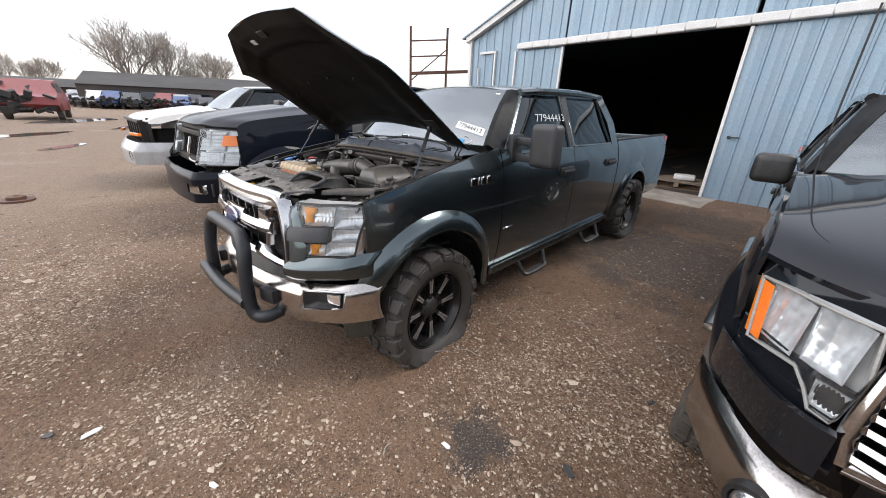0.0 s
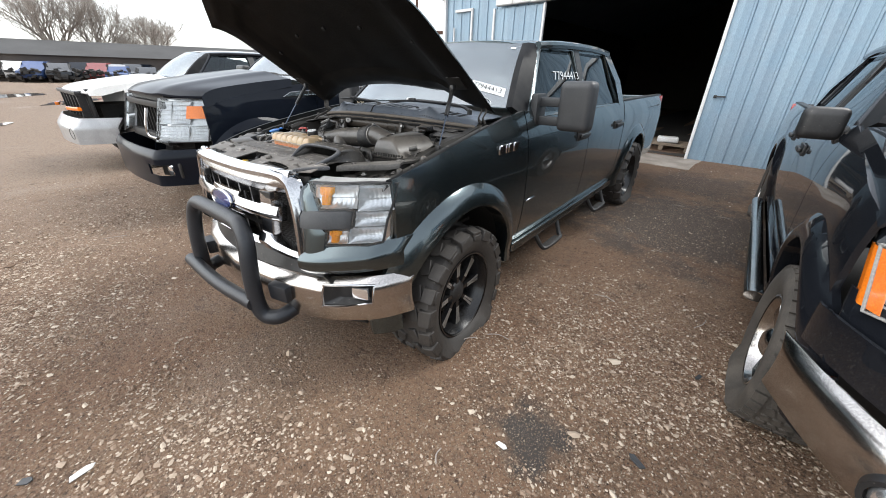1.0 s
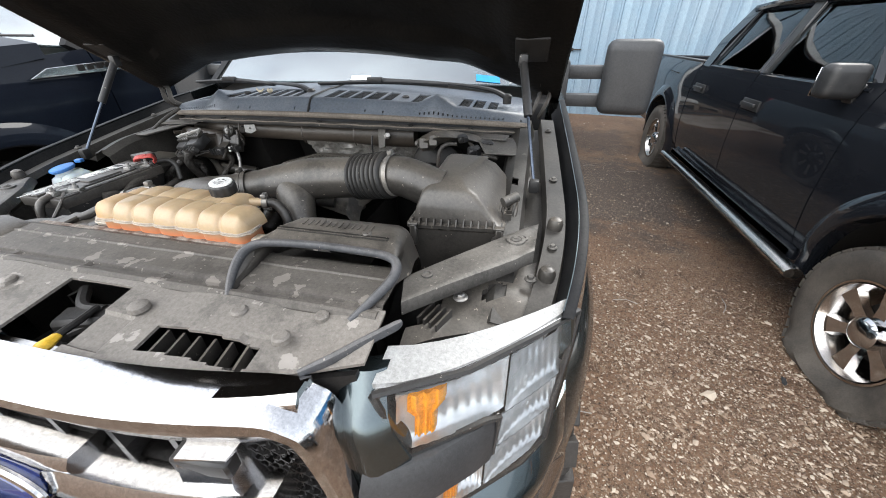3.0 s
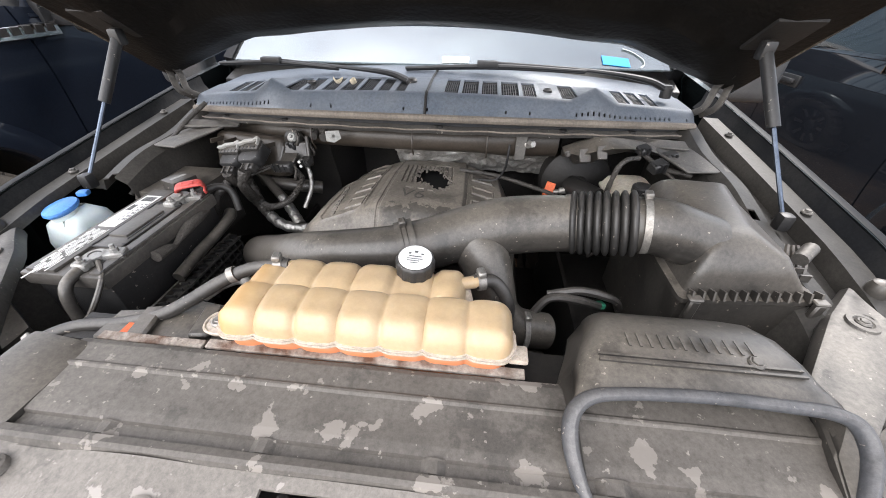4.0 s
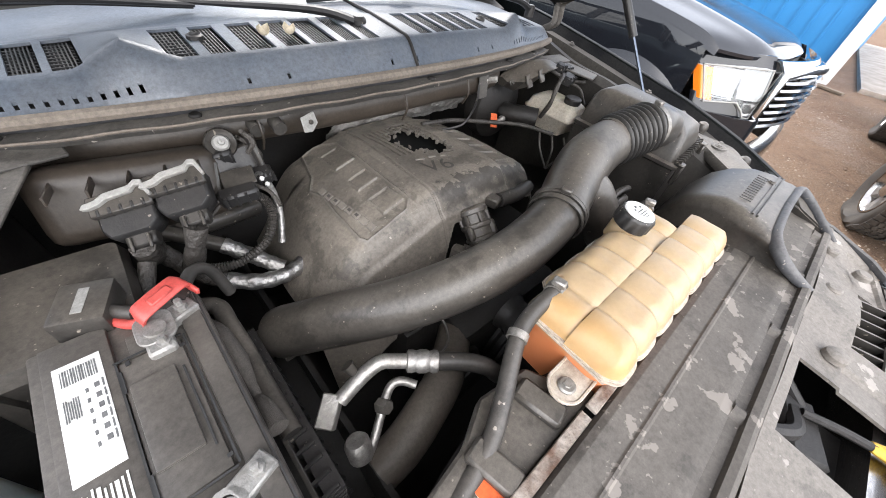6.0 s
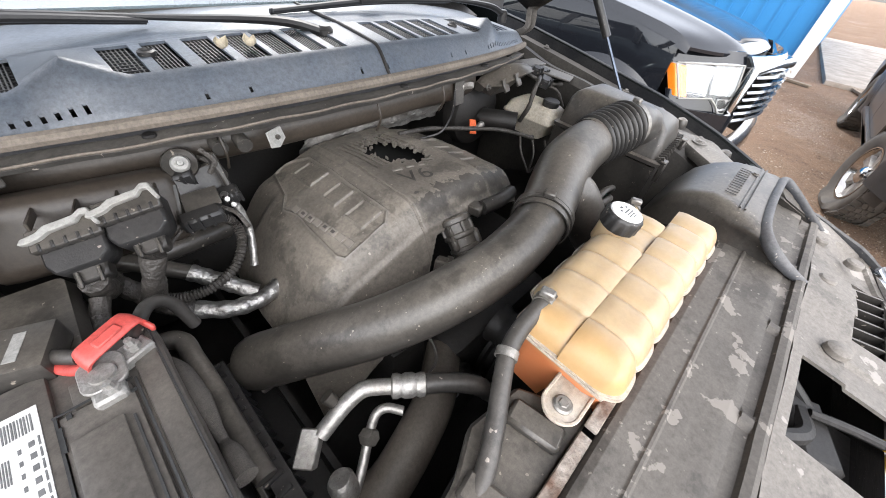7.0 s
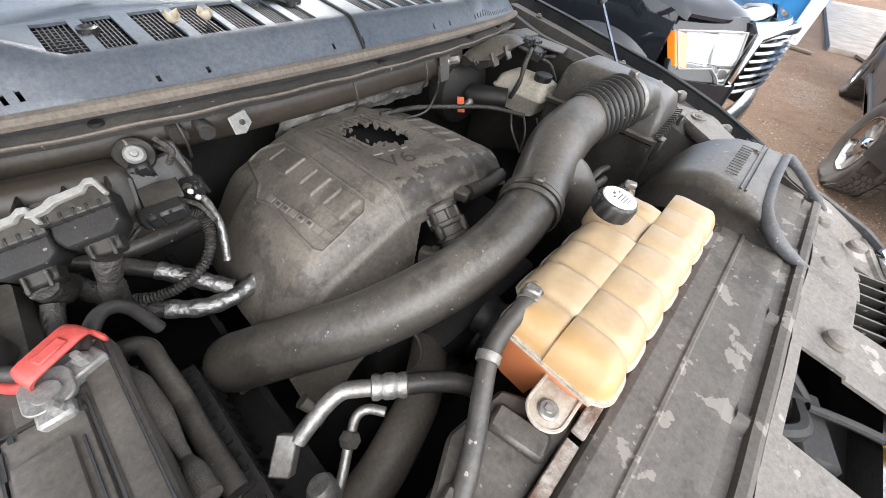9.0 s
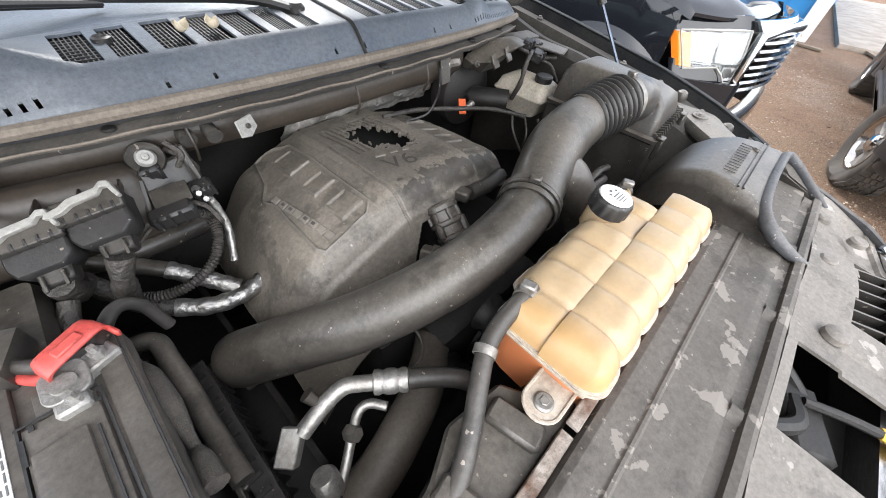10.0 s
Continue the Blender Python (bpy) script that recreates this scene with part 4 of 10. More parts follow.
STRUTSTEEL = mat("dark blued strut steel", (0.10, 0.12, 0.155), 0.32, 0.9, (0.06, 0.07, 0.09), 30, 0.6)
HOODLINER = mat("dark hood underside", (0.005, 0.0045, 0.004), 0.5, 0.0, (0.009, 0.008, 0.007), 6, 0.8, bump=0.2, bump_scale=90, dust=DUST, dust_amount=0.008, spec=0.12)
bm = B()
sheet(bm, hood_under, 60, 40, tuple(HOOD_N * 0.006))
part("hood_liner", bm, HOODLINER, hood)
for x in (-0.62, -0.3, 0.0, 0.3, 0.62):
    for v in (0.12, 0.5, 0.84):
        bm = B()
        c = hood_at(x, v, -0.03)
        lathe(bm, [(0.011, 0.004), (0.011, -0.004), (0.0005, -0.006)], Matrix.Translation(c) @ Matrix.Rotation(RISE, 4, "X").inverted(), 10, caps=False)
        part("liner_clip", bm, PLASTIC, hood)
bm = B()
c = hood_at(-0.06, 0.90, -0.045)
box(bm, tuple(c), (0.09, 0.05, 0.015), (-35, 0, 0), 0.004, 1)
part("hood_striker", bm, DARK, hood)
bm = B()
c = hood_at(-0.27, 0.88, -0.046)
box(bm, tuple(c), (0.06, 0.035, 0.006), (-35, 0, 0), 0.002, 1)
part("sticker", bm, TRIM_WHITE, hood)
for s in (1, -1):
    lo, hi = Vector((s * 0.773, -0.030, 1.182)), Vector((s * 0.709, 0.165, 1.460))
    mid = lo.lerp(hi, 0.55)
    bm = B()
    tube(bm, [mid, hi], 0.0115, 12, smooth=False)
    st = part("gas_strut", bm, PLASTIC, hood)
    bm = B()
    tube(bm, [lo, mid], 0.0042, 8, smooth=False)
    part("strut_rod", bm, STRUTSTEEL, st)
    for e in (lo, hi):
        bm = B()
        box(bm, tuple(e), (0.026, 0.026, 0.036), (0, 0, 0), 0.008, 2)
        part("strut_end", bm, PLASTIC, st)
    bm = B()
    box(bm, tuple(hi + Vector((s * 0.02, 0.01, 0.03))), (0.09, 0.10, 0.02), (-35, 0, 0), 0.006, 2)
    part("strut_bracket", bm, DARK, st)
    bm = B()
    for dx in (0.0, 0.03):
        tube(bm, [(s * (0.74 + dx), 0.40, 1.27), (s * (0.75 + dx), 0.36, 1.30), (s * (0.765 + dx), 0.37, 1.35), hood_at(s * 0.76, 0.10, -0.02)], 0.005, 6, flat=2.0)
    part("hood_hinge", bm, DUSTY, hood)

# front end: grille, lamps, bumper and bull bar
CHROME_BRUSHED = mat("dulled chrome", (0.55, 0.54, 0.53), 0.22, 1.0, (0.42, 0.40, 0.38), 25, 0.6, dust=(0.26, 0.22, 0.18), dust_amount=0.22, dust_scale=8, bump=0.03, bump_scale=120, stretch=(0.3, 1, 3))
GRILLE_BLACK = mat("black grille mesh", (0.010, 0.010, 0.011), 0.4, 0.0, dust=DUST, dust_amount=0.08)


def front_y(x, z):
    """How far the front reaches at x."""
    return -0.80 + 0.25 * (abs(x) / 0.80) ** 3.2 + 0.15 * (z - 0.8)


def bar_along(bm, x0, x1, z0, z1, out, depth=0.05, n=16, bow=0.0, zend=None):
    """A bar that follows the curve of the front between x0 and x1."""
    loops = []
    for k in range(n + 1):
        x = x0 + (x1 - x0) * k / n
        t = (x - x0) / (x1 - x0) * 2 - 1
        a, b = z0, z1
        if zend:
            a, b = z0 + (zend[0] - z0) * t * t, z1 + (zend[1] - z1) * t * t
        y = front_y(x, (a + b) / 2) - out - bow * (1 - t * t)
        zm = (a + b) / 2
        e = min(0.012, (b - a) * 0.25)
        loops.append([(x, y + 0.008, a), (x, y, a + e), (x, y - 0.010, zm), (x, y, b - e), (x, y + 0.008, b), (x, y + depth, b), (x, y + depth, a)])
    loft(bm, loops)


bm = B()
bar_along(bm, -0.475, 0.475, 1.040, 1.122, 0.012, 0.07, zend=(1.050, 1.130))
grille = part("grille", bm, CHROME_BRUSHED, truck, "chrome grille surround with black mesh")
bm = B()
sheet(bm, lambda u, v: (-0.50 + 1.0 * u, front_y(-0.50 + 1.0 * u, 1.13) - 0.022 + 0.042 * v, 1.124 + 0.010 * (2 * u - 1) ** 2 + (0.016 if 0.2 < v < 0.75 else 0.010) * min(1, v * 6)), 24, 12, (0, 0, -0.012))
part("grille_top", bm, CHROME, grille)
bm = B()
sheet(bm, lambda u, v: (-0.545 + 1.09 * u, front_y(-0.545 + 1.09 * u, 0.95) + 0.06, 0.74 + 0.38 * v), 20, 6, (0, 0.01, 0))
part("grille_back", bm, DARK, grille)
bm = B()
k = 0
z = 0.77
while z < 1.07:
    x = -0.545 + (0.012 if k % 2 else 0)
    while x < 0.545:
        if abs(x) > 0.40 and abs(x) < lerp(z, [(0.77, 0.55), (0.98, 0.525), (1.09, 0.49)]):
            y = front_y(x, z) + 0.025
            for a in range(3):
                box(bm, (x + 0.006 * math.cos(a * 2.09 + 0.52), y, z + 0.006 * math.sin(a * 2.09 + 0.52)), (0.014, 0.02, 0.003), (0, -30 - a * 120, 0))
        x += 0.024
    z += 0.0105
    k += 1
part("grille_mesh", bm, GRILLE_BLACK, grille)
for z in (0.865, 1.03):
    bm = B()
    bar_along(bm, -0.40, 0.40, z - 0.007, z + 0.007, -0.02, 0.03)
    part("grille_slat", bm, GRILLE_BLACK, grille)
for s in (1, -1):
    for x in (0.07, 0.19, 0.30):
        bm = B()
        box(bm, (s * x, front_y(x, 0.95) + 0.03, 0.93), (0.014, 0.03, 0.28))
        part("grille_post", bm, GRILLE_BLACK, grille)
    bm = B()
    loft(bm, [[(s * x, front_y(abs(x), z) - 0.03, z) for x in (0.335, 0.405)] + [(s * x, front_y(abs(x), z) + 0.03, z) for x in (0.41, 0.33)] for z in (0.80, 0.93, 1.055)])
    part("grille_bracket", bm, CHROME, grille)
    bm = B()
    bar_along(bm, s * 0.10, s * 0.462, 0.925, 0.995, 0.042, 0.08, 8)
    part("grille_bar", bm, CHROME, grille)
    bm = B()
    box(bm, (s * 0.365, front_y(0.365, 1.04) - 0.016, 1.036), (0.085, 0.03, 0.034), (0, 0, s * 6), 0.004, 1)
    part("grille_cap", bm, GRILLE_BLACK, grille)
    bm = B()
    loft(bm, [[(s * x, front_y(x, z0) - o + 0.05, z0), (s * x, front_y(x, z0) - o, z0 + 0.004), (s * x, front_y(x, z0) - o - 0.008, (z0 + z1) / 2), (s * x, front_y(x, z1) - o, z1 - 0.004), (s * x, front_y(x, z1) - o + 0.05, z1)] for x, z0, z1, o in ((0.335, 0.788, 0.868, 0.040), (0.400, 0.782, 0.862, 0.042), (0.425, 0.774, 0.832, 0.036), (0.500, 0.758, 0.806, 0.030), (0.556, 0.744, 0.792, 0.026))])
    part("grille_corner", bm, CHROME, grille)
bm = B()
SURROUND = [(0.566, 0.728), (0.555, 0.86), (0.538, 0.98), (0.512, 1.078), (0.490, 1.108), (0.455, 1.124), (0.36, 1.129), (0.18, 1.127)]
SURROUND = curve([(x, 0, z) for x, z in SURROUND] + [(0, 0, 1.126)] + [(-x, 0, z) for x, z in reversed(SURROUND)], 4)
loops = []
for k, p in enumerate(SURROUND):
    d = (SURROUND[min(k + 1, len(SURROUND) - 1)] - SURROUND[max(k - 1, 0)]).normalized()
    n = Vector((d.z, 0, -d.x))
    y = front_y(p.x, p.z)
    loops.append([Vector((p.x, 0, p.z)) + n * a + Vector((0, y - o, 0)) for a, o in ((-0.020, -0.03), (-0.019, 0.028), (-0.008, 0.044), (0.009, 0.042), (0.018, 0.028), (0.018, -0.03))])
loft(bm, loops)
part("grille_frame", bm, CHROME, grille)
bm = B()
bar_along(bm, -0.15, 0.15, 0.895, 1.015, 0.030, 0.06, 10, 0.008)
part("grille_bar", bm, CHROME, grille)
bm = B()
bar_along(bm, -0.42, 0.42, 0.775, 0.825, 0.03, 0.07)
part("grille_bar", bm, CHROME, grille)
EMBLEM = mat("blue enamel emblem", (0.015, 0.03, 0.14), 0.15, 0.0, coat=1.0)
bm = B()
m = pose(0, front_y(0, 0.96) - 0.046, 0.957, 82, 0, 0) @ Matrix.Diagonal((1, 0.40, 1, 1))
lathe(bm, [(0.0005, 0.022), (0.10, 0.018), (0.112, 0.010), (0.115, 0.0), (0.115, -0.03)], m, 36, caps=False)
em = part("emblem", bm, EMBLEM, grille, "blue oval emblem with chrome rim")
bm = B()
tube(bm, [m @ Vector((0.115 * math.cos(a), 0.115 * math.sin(a), 0.012)) for a in [2 * math.pi * k / 40 for k in range(41)]], 0.006, 8, smooth=False)
part("emblem_rim", bm, CHROME, em)


def headlamp(parent, s):
    """C-shaped lamp: upper arm, outer column and lower arm round a dark bracket."""
    def surf(x, z, out=0.0):
        t = (x - 0.56) / 0.323
        y = -0.66 + 0.27 * max(0, t) ** 1.6 + 0.22 * (z - 1.1)
        return Vector((s * x, y - out, z))
    outline = [(0.575, 1.105), (0.70, 1.108), (0.80, 1.108), (0.868, 1.10), (0.862, 1.03), (0.848, 0.94), (0.842, 0.845), (0.80, 0.832), (0.655, 0.835), (0.655, 0.905), (0.745, 0.915), (0.75, 0.985), (0.73, 0.995), (0.625, 0.99), (0.60, 1.045)]
    bm = B()
    a = [bm.verts.new(surf(x, z, -0.05)) for x, z in outline]
    b = [bm.verts.new(surf(x, z, 0.0)) for x, z in outline]
    for i in range(len(a)):
        j = (i + 1) % len(a)
        bm.faces.new((a[i], a[j], b[j], b[i]))
    bm.faces.new(a)
    body = part("headlamp", bm, REFLECTOR, parent, "clear headlamp with chrome reflector and amber markers")
    bm = B()
    cells = [(0.605, 0.755, 0.998, 1.098, 0.045), (0.758, 0.862, 0.985, 1.096, 0.05), (0.752, 0.846, 0.918, 0.982, 0.04), (0.735, 0.842, 0.842, 0.915, 0.045), (0.658, 0.732, 0.842, 0.902, 0.035)]
    for x0, x1, z0, z1, deep in cells:
        def bowl(u, v):
            p = surf(x0 + (x1 - x0) * u, z0 + (z1 - z0) * v, 0.002)
            d = 4 * u * (1 - u) * v * (1 - v)
            flute = 0.003 * abs((u * 9 + 0.8 * v) % 1 - 0.5) + 0.005 * ((v * 2.2) % 1)
            return p + Vector((0, deep * (1.6 * d) ** 0.5 + flute, -0.010 * d))
        sheet(bm, bowl, 56, 26, (0, 0.004, 0))
    part("reflector", bm, LAMPSILVER, body)
    for x0, x1, z0, z1 in ((0.612, 0.668, 1.012, 1.088), (0.660, 0.702, 0.846, 0.900)):
        bm = B()
        sheet(bm, lambda u, v: surf(x0 + (x1 - x0) * (0.12 + 0.88 * u if v > 0.5 else 0.3 + 0.5 * u), z0 + (z1 - z0) * v, -0.004) + Vector((0, 0.003 * math.sin(u * 20), 0)), 12, 6, (0, 0.01, 0))
        part("amber_marker", bm, AMBERCLEAR, body)
    bm = B()
    b2 = [bm.verts.new(surf(x, z, 0.012)) for x, z in outline]
    bm.faces.new(b2)
    bmesh.ops.triangulate(bm, faces=bm.faces)
    ob = part("lens", bm, LENS, body)
    ob.visible_shadow = False
    bm = B()
    tube(bm, [surf(x, z, 0.004) for x, z in outline + outline[:1]], 0.006, 6, smooth=False)
    part("lamp_edge", bm, PLASTIC, body)
    bm = B()
    sheet(bm, lambda u, v: surf(0.57 + 0.30 * u, 1.110, -0.01 - 0.065 * v * (1 - 0.8 * u * u)) + Vector((0, 0, 0.008 * v)), 8, 4, (0, 0, -0.01))
    part("lamp_top", bm, mat("frosted lamp top", (0.38, 0.39, 0.39), 0.35, 0.0, (0.27, 0.27, 0.265), 9, 0.6, dust=DUST, dust_amount=0.35), body)
    bm = B()
    loft(bm, [[tuple(surf(x, 0.912, -0.03)), tuple(surf(x, 0.916, o)), tuple(surf(x, 0.968, o)), tuple(surf(x, 0.990, o - 0.014)), tuple(surf(x, 0.990, -0.03))] for x, o in ((0.566, 0.040), (0.60, 0.040), (0.66, 0.034), (0.72, 0.024), (0.742, 0.018), (0.748, 0.006))])
    part("lamp_bracket", bm, PLASTIC_GREY, body)
    return surf


for s in (1, -1):
    surf = headlamp(truck, s)
    # painted fascia between grille and lamp, and the strip below the lamp
    bm = B()
    def cheek(u, v):
        z = 0.765 + 0.350 * v
        x1 = lerp(z, [(0.83, 0.660), (0.90, 0.660), (0.915, 0.640), (0.985, 0.632), (1.045, 0.606), (1.11, 0.582)])
        x0 = lerp(z, [(0.735, 0.570), (0.86, 0.562), (0.99, 0.546), (1.095, 0.518), (1.13, 0.49)])
        p = surf(x0 + (x1 - x0) * u, z, 0.012 + 0.016 * math.sin(math.pi * min(1, 0.15 + u * 0.8)))
        return p + Vector((0, 0.05 * max(0, v - 0.85) / 0.15, 0))
    sheet(bm, cheek, 8, 16, (0, 0.03, 0))
    part("fascia", bm, PAINT_A, truck)
    bm = B()
    def chin(u, v):
        x = 0.570 + 0.320 * u
        back = surf(x, 0.832).y
        y = back + lerp(v, [(0, 0.012), (0.12, -0.038), (0.30, -0.064), (0.45, -0.066), (0.52, -0.060), (1, 0.010)]) + 0.05 * max(0, u - 0.85) / 0.15
        return Vector((s * x, y, lerp(v, [(0, 0.690), (0.12, 0.700), (0.30, 0.730), (0.45, 0.766), (0.52, 0.780), (1, 0.834)]) + 0.012 * u))
    sheet(bm, chin, 16, 16, (0, 0.03, 0))
    part("lower_fascia", bm, PAINT_A, truck)


def bumper_at(u, v):
    """u from the passenger's end to the driver's end, v from the lower to the upper edge."""
    t = 2 * u - 1
    x = 0.92 * (t - 0.10 * t ** 9) / 0.90
    y = ease(abs(x), [(0, -0.845), (0.26, -0.825), (0.48, -0.785), (0.65, -0.725), (0.82, -0.590), (0.89, -0.48), (0.92, -0.40), (1.0, -0.2)])
    z = 0.445 + 0.225 * v + 0.006 * abs(t) ** 3
    y += -0.025 * math.sin(math.pi * min(1, v * 0.9 + 0.05)) + 0.05 * max(0, v - 0.82) / 0.18
    return Vector((x, y, z))


bm = B()
sheet(bm, bumper_at, 72, 14, (0, 0.012, 0), lambda u, v: 0.40 < v < 0.88 and 0.645 < abs(bumper_at(u, v).x) < 0.825)
bumper = part("front_bumper", bm, CHROME_DIRTY, truck, "muddy chrome front bumper")
for s in (1, -1):
    bm = B()
    u0, u1 = 0.5 + s * 0.5 * 0.635, 0.5 + s * 0.5 * 0.835
    def pocket(u, v):
        p = bumper_at(u0 + (u1 - u0) * u, 0.40 + 0.48 * v)
        d = min(1, 6 * min(u, 1 - u, v, 1 - v))
        return p + Vector((0, 0.012 + 0.05 * d, 0))
    sheet(bm, pocket, 12, 10, (0, 0.008, 0))
    part("fog_pocket", bm, PLASTIC, bumper)
    bm = B()
    c = bumper_at(u0 + (u1 - u0) * 0.68, 0.66) + Vector((0, 0.035, 0))
    box(bm, tuple(c), (0.085, 0.03, 0.062), (0, 0, s * 25), 0.012, 2)
    part("fog_lamp", bm, REFLECTOR, bumper)
    bm = B()
    tube(bm, [bumper_at(u0 + (u1 - u0) * a, b) + Vector((0, -0.003, 0)) for a, b in ((0, 0.40), (0, 0.88), (0.5, 0.88), (1, 0.86), (1, 0.46), (0.5, 0.40), (0, 0.40))], 0.006, 6, smooth=False)
    part("fog_bezel", bm, CHROME, bumper)
bm = B()
sheet(bm, lambda u, v: Vector((-0.62 + 1.24 * u, -0.82 + 0.12 * abs(2 * u - 1) ** 2 + 0.04 * v, 0.665 + 0.095 * v)), 20, 4, (0, 0.02, 0))
part("bumper_pad", bm, PLASTIC, bumper)
bm = B()
sheet(bm, lambda u, v: Vector((-0.70 + 1.40 * u, -0.80 + 0.18 * abs(2 * u - 1) ** 2 + 0.08 * v, 0.46 - 0.12 * v)), 20, 3, (0, 0.015, 0))
part("air_dam", bm, PLASTIC, bumper)

bm = B()
loop = [(0.44, -0.78, 0.455), (0.43, -0.86, 0.44), (0.375, -0.905, 0.45), (0.350, -0.918, 0.53), (0.342, -0.908, 0.70), (0.328, -0.890, 0.82), (0.28, -0.878, 0.885), (0.19, -0.872, 0.900)]
loop = loop + [(-x, y, z) for x, y, z in reversed(loop)]
tube(bm, loop, 0.038, 16, 5)
bull = part("bull_bar", bm, BLACKBAR, truck, "black tubular bull bar")
bm = B()
tube(bm, [(-0.42, -0.955, 0.525), (0, -0.965, 0.525), (0.36, -0.935, 0.525)], 0.036, 14)
part("cross_tube", bm, BLACKBAR, bull)
for s in (1, -1):
    bm = B()
    box(bm, (s * 0.430, -0.815, 0.572), (0.12, 0.08, 0.085), (0, 0, s * 14), 0.014, 2)
    part("bar_mount", bm, BLACKBAR, bull)

# badges, steps, stickers and other outer trim
bm = B()
x = side_x(1.14) + 0.004
for k, (y0, w) in enumerate(((0.35, 0.065), (0.425, 0.02), (0.455, 0.05), (0.515, 0.055))):
    box(bm, (x, y0 + w / 2, 1.135), (0.012, w, 0.052), (0, 0, 0), 0.004, 1)
part("fender_badge", bm, CHROME, truck, "chrome badge plate on the fender")
bm = B()
box(bm, (side_x(0.735) + 0.004, 0.81, 0.735), (0.008, 0.13, 0.014), (0, 0, 0), 0.003, 1)
part("door_emblem", bm, CHROME, truck)
for s in (1, -1):
    bm = B()
    tube(bm, [(s * 0.86, 0.75, 0.385), (s * 0.87, 1.5, 0.38), (s * 0.87, 2.9, 0.385)], 0.026, 10)
    for y in (1.05, 2.25):
        tube(bm, [(s * 0.88, y, 0.37), (s * 0.93, y + 0.03, 0.27), (s * 0.96, y + 0.08, 0.245), (s * 0.96, y + 0.34, 0.245), (s * 0.93, y + 0.39, 0.27), (s * 0.88, y + 0.42, 0.37)], 0.019, 8, 4)
        box(bm, (s * 0.945, y + 0.21, 0.25), (0.07, 0.27, 0.014), bev=0.004, seg=1)
    part("side_step", bm, PLASTIC, truck, "black tubular side step with drop loops")

# stickers and writing on the glass
STICKER = mat("white paper sticker", (0.80, 0.80, 0.78), 0.5, 0.0, (0.72, 0.72, 0.70), 20, 0.5)
STICKER_BLUE = mat("blue sticker", (0.01, 0.28, 0.62), 0.4, 0.0, (0.01, 0.24, 0.55), 30, 0.5)
PEN = mat("white paint marker", (0.62, 0.64, 0.64), 0.6)
PRINT = mat("black print", (0.02, 0.02, 0.02), 0.6)


def on_windshield(u, v, out=0.0):
    return ws_point(u, v) + Vector((0, -0.45, 0.85)) * out


def glass_sticker(name, u0, u1, v0, v1, skew, material, label):
    bm = B()
    sheet(bm, lambda a, b: on_windshield(u0 + (u1 - u0) * a, v0 + (v1 - v0) * b - skew * a, 0.003), 12, 3, (0, 0.0004, -0.0009))
    return part(name, bm, material, truck, label)


tag = glass_sticker("stock_label", 0.812, 0.972, 0.205, 0.305, 0.085, STICKER, "white paper label with a black number")
lettering("label_number", "77944413", 0.10, lambda x, y: on_windshield(0.892 + x * 0.345, 0.2125 - 0.085 * (x * 0.345) / 0.16 + y * 0.85, 0.0052), PRINT, tag)
glass_sticker("inspection_sticker", 0.928, 0.958, 0.865, 0.892, 0.0, STICKER, "small white sticker")
glass_sticker("inspection_sticker", 0.835, 0.893, 0.018, 0.062, 0.012, STICKER_BLUE, "small blue sticker")
glass_sticker("inspection_sticker", 0.512, 0.565, 0.006, 0.036, 0.0, STICKER, "small white sticker low on the glass")


def on_side_glass(y, z):
    k = (z - 1.285) / 0.42
    return Vector((0.845 - 0.173 * k + 0.016, y, z))


lettering("glass_number", "77944413", 0.082, lambda x, y: on_side_glass(1.56 + x * 1.55, 1.525 + y), PEN, truck, "number written on the window in white marker")
bm = B()
tube(bm, [on_windshield(u, v, 0.003) for u, v in ((0.885, 0.10), (0.905, 0.085), (0.925, 0.05), (0.925, 0.02), (0.915, 0.005))], 0.003, 6, flat=0.4)
part("marker_stroke", bm, PEN, truck)

# ---- engine bay of the open truck ----
def flake_material(name, base, base2, pale, cut=0.56, scale=9.0):
    """Dusty plastic on which the dust has flaked off in patches with sharp edges."""
    m = mat(name, base, 0.62, 0.0, base2, 5, 0.7, bump=0.02, bump_scale=90, dust=(0.21, 0.188, 0.164), dust_amount=0.36, dust_scale=2.2, dust_lit_tops=True)
    n, l = m.node_tree.nodes, m.node_tree.links
    p = n["Principled BSDF"]
    src = p.inputs["Base Color"].links[0].from_socket
    co = n.new("ShaderNodeTexCoord")
    a = n.new("ShaderNodeTexNoise")
    a.inputs["Scale"].default_value, a.inputs["Detail"].default_value, a.inputs["Roughness"].default_value = scale, 5.0, 0.55
    l.new(co.outputs["Object"], a.inputs["Vector"])
    r = n.new("ShaderNodeMapRange")
    r.inputs["From Min"].default_value, r.inputs["From Max"].default_value = cut, cut + 0.015
    r.inputs["To Max"].default_value = 0.75
    l.new(a.outputs[0], r.inputs[0])
    mx = n.new("ShaderNodeMix")
    mx.data_type = "RGBA"
    mx.inputs[7].default_value = (*pale, 1)
    l.new(src, mx.inputs[6])
    l.new(r.outputs[0], mx.inputs[0])
    l.new(mx.outputs[2], p.inputs["Base Color"])
    return m


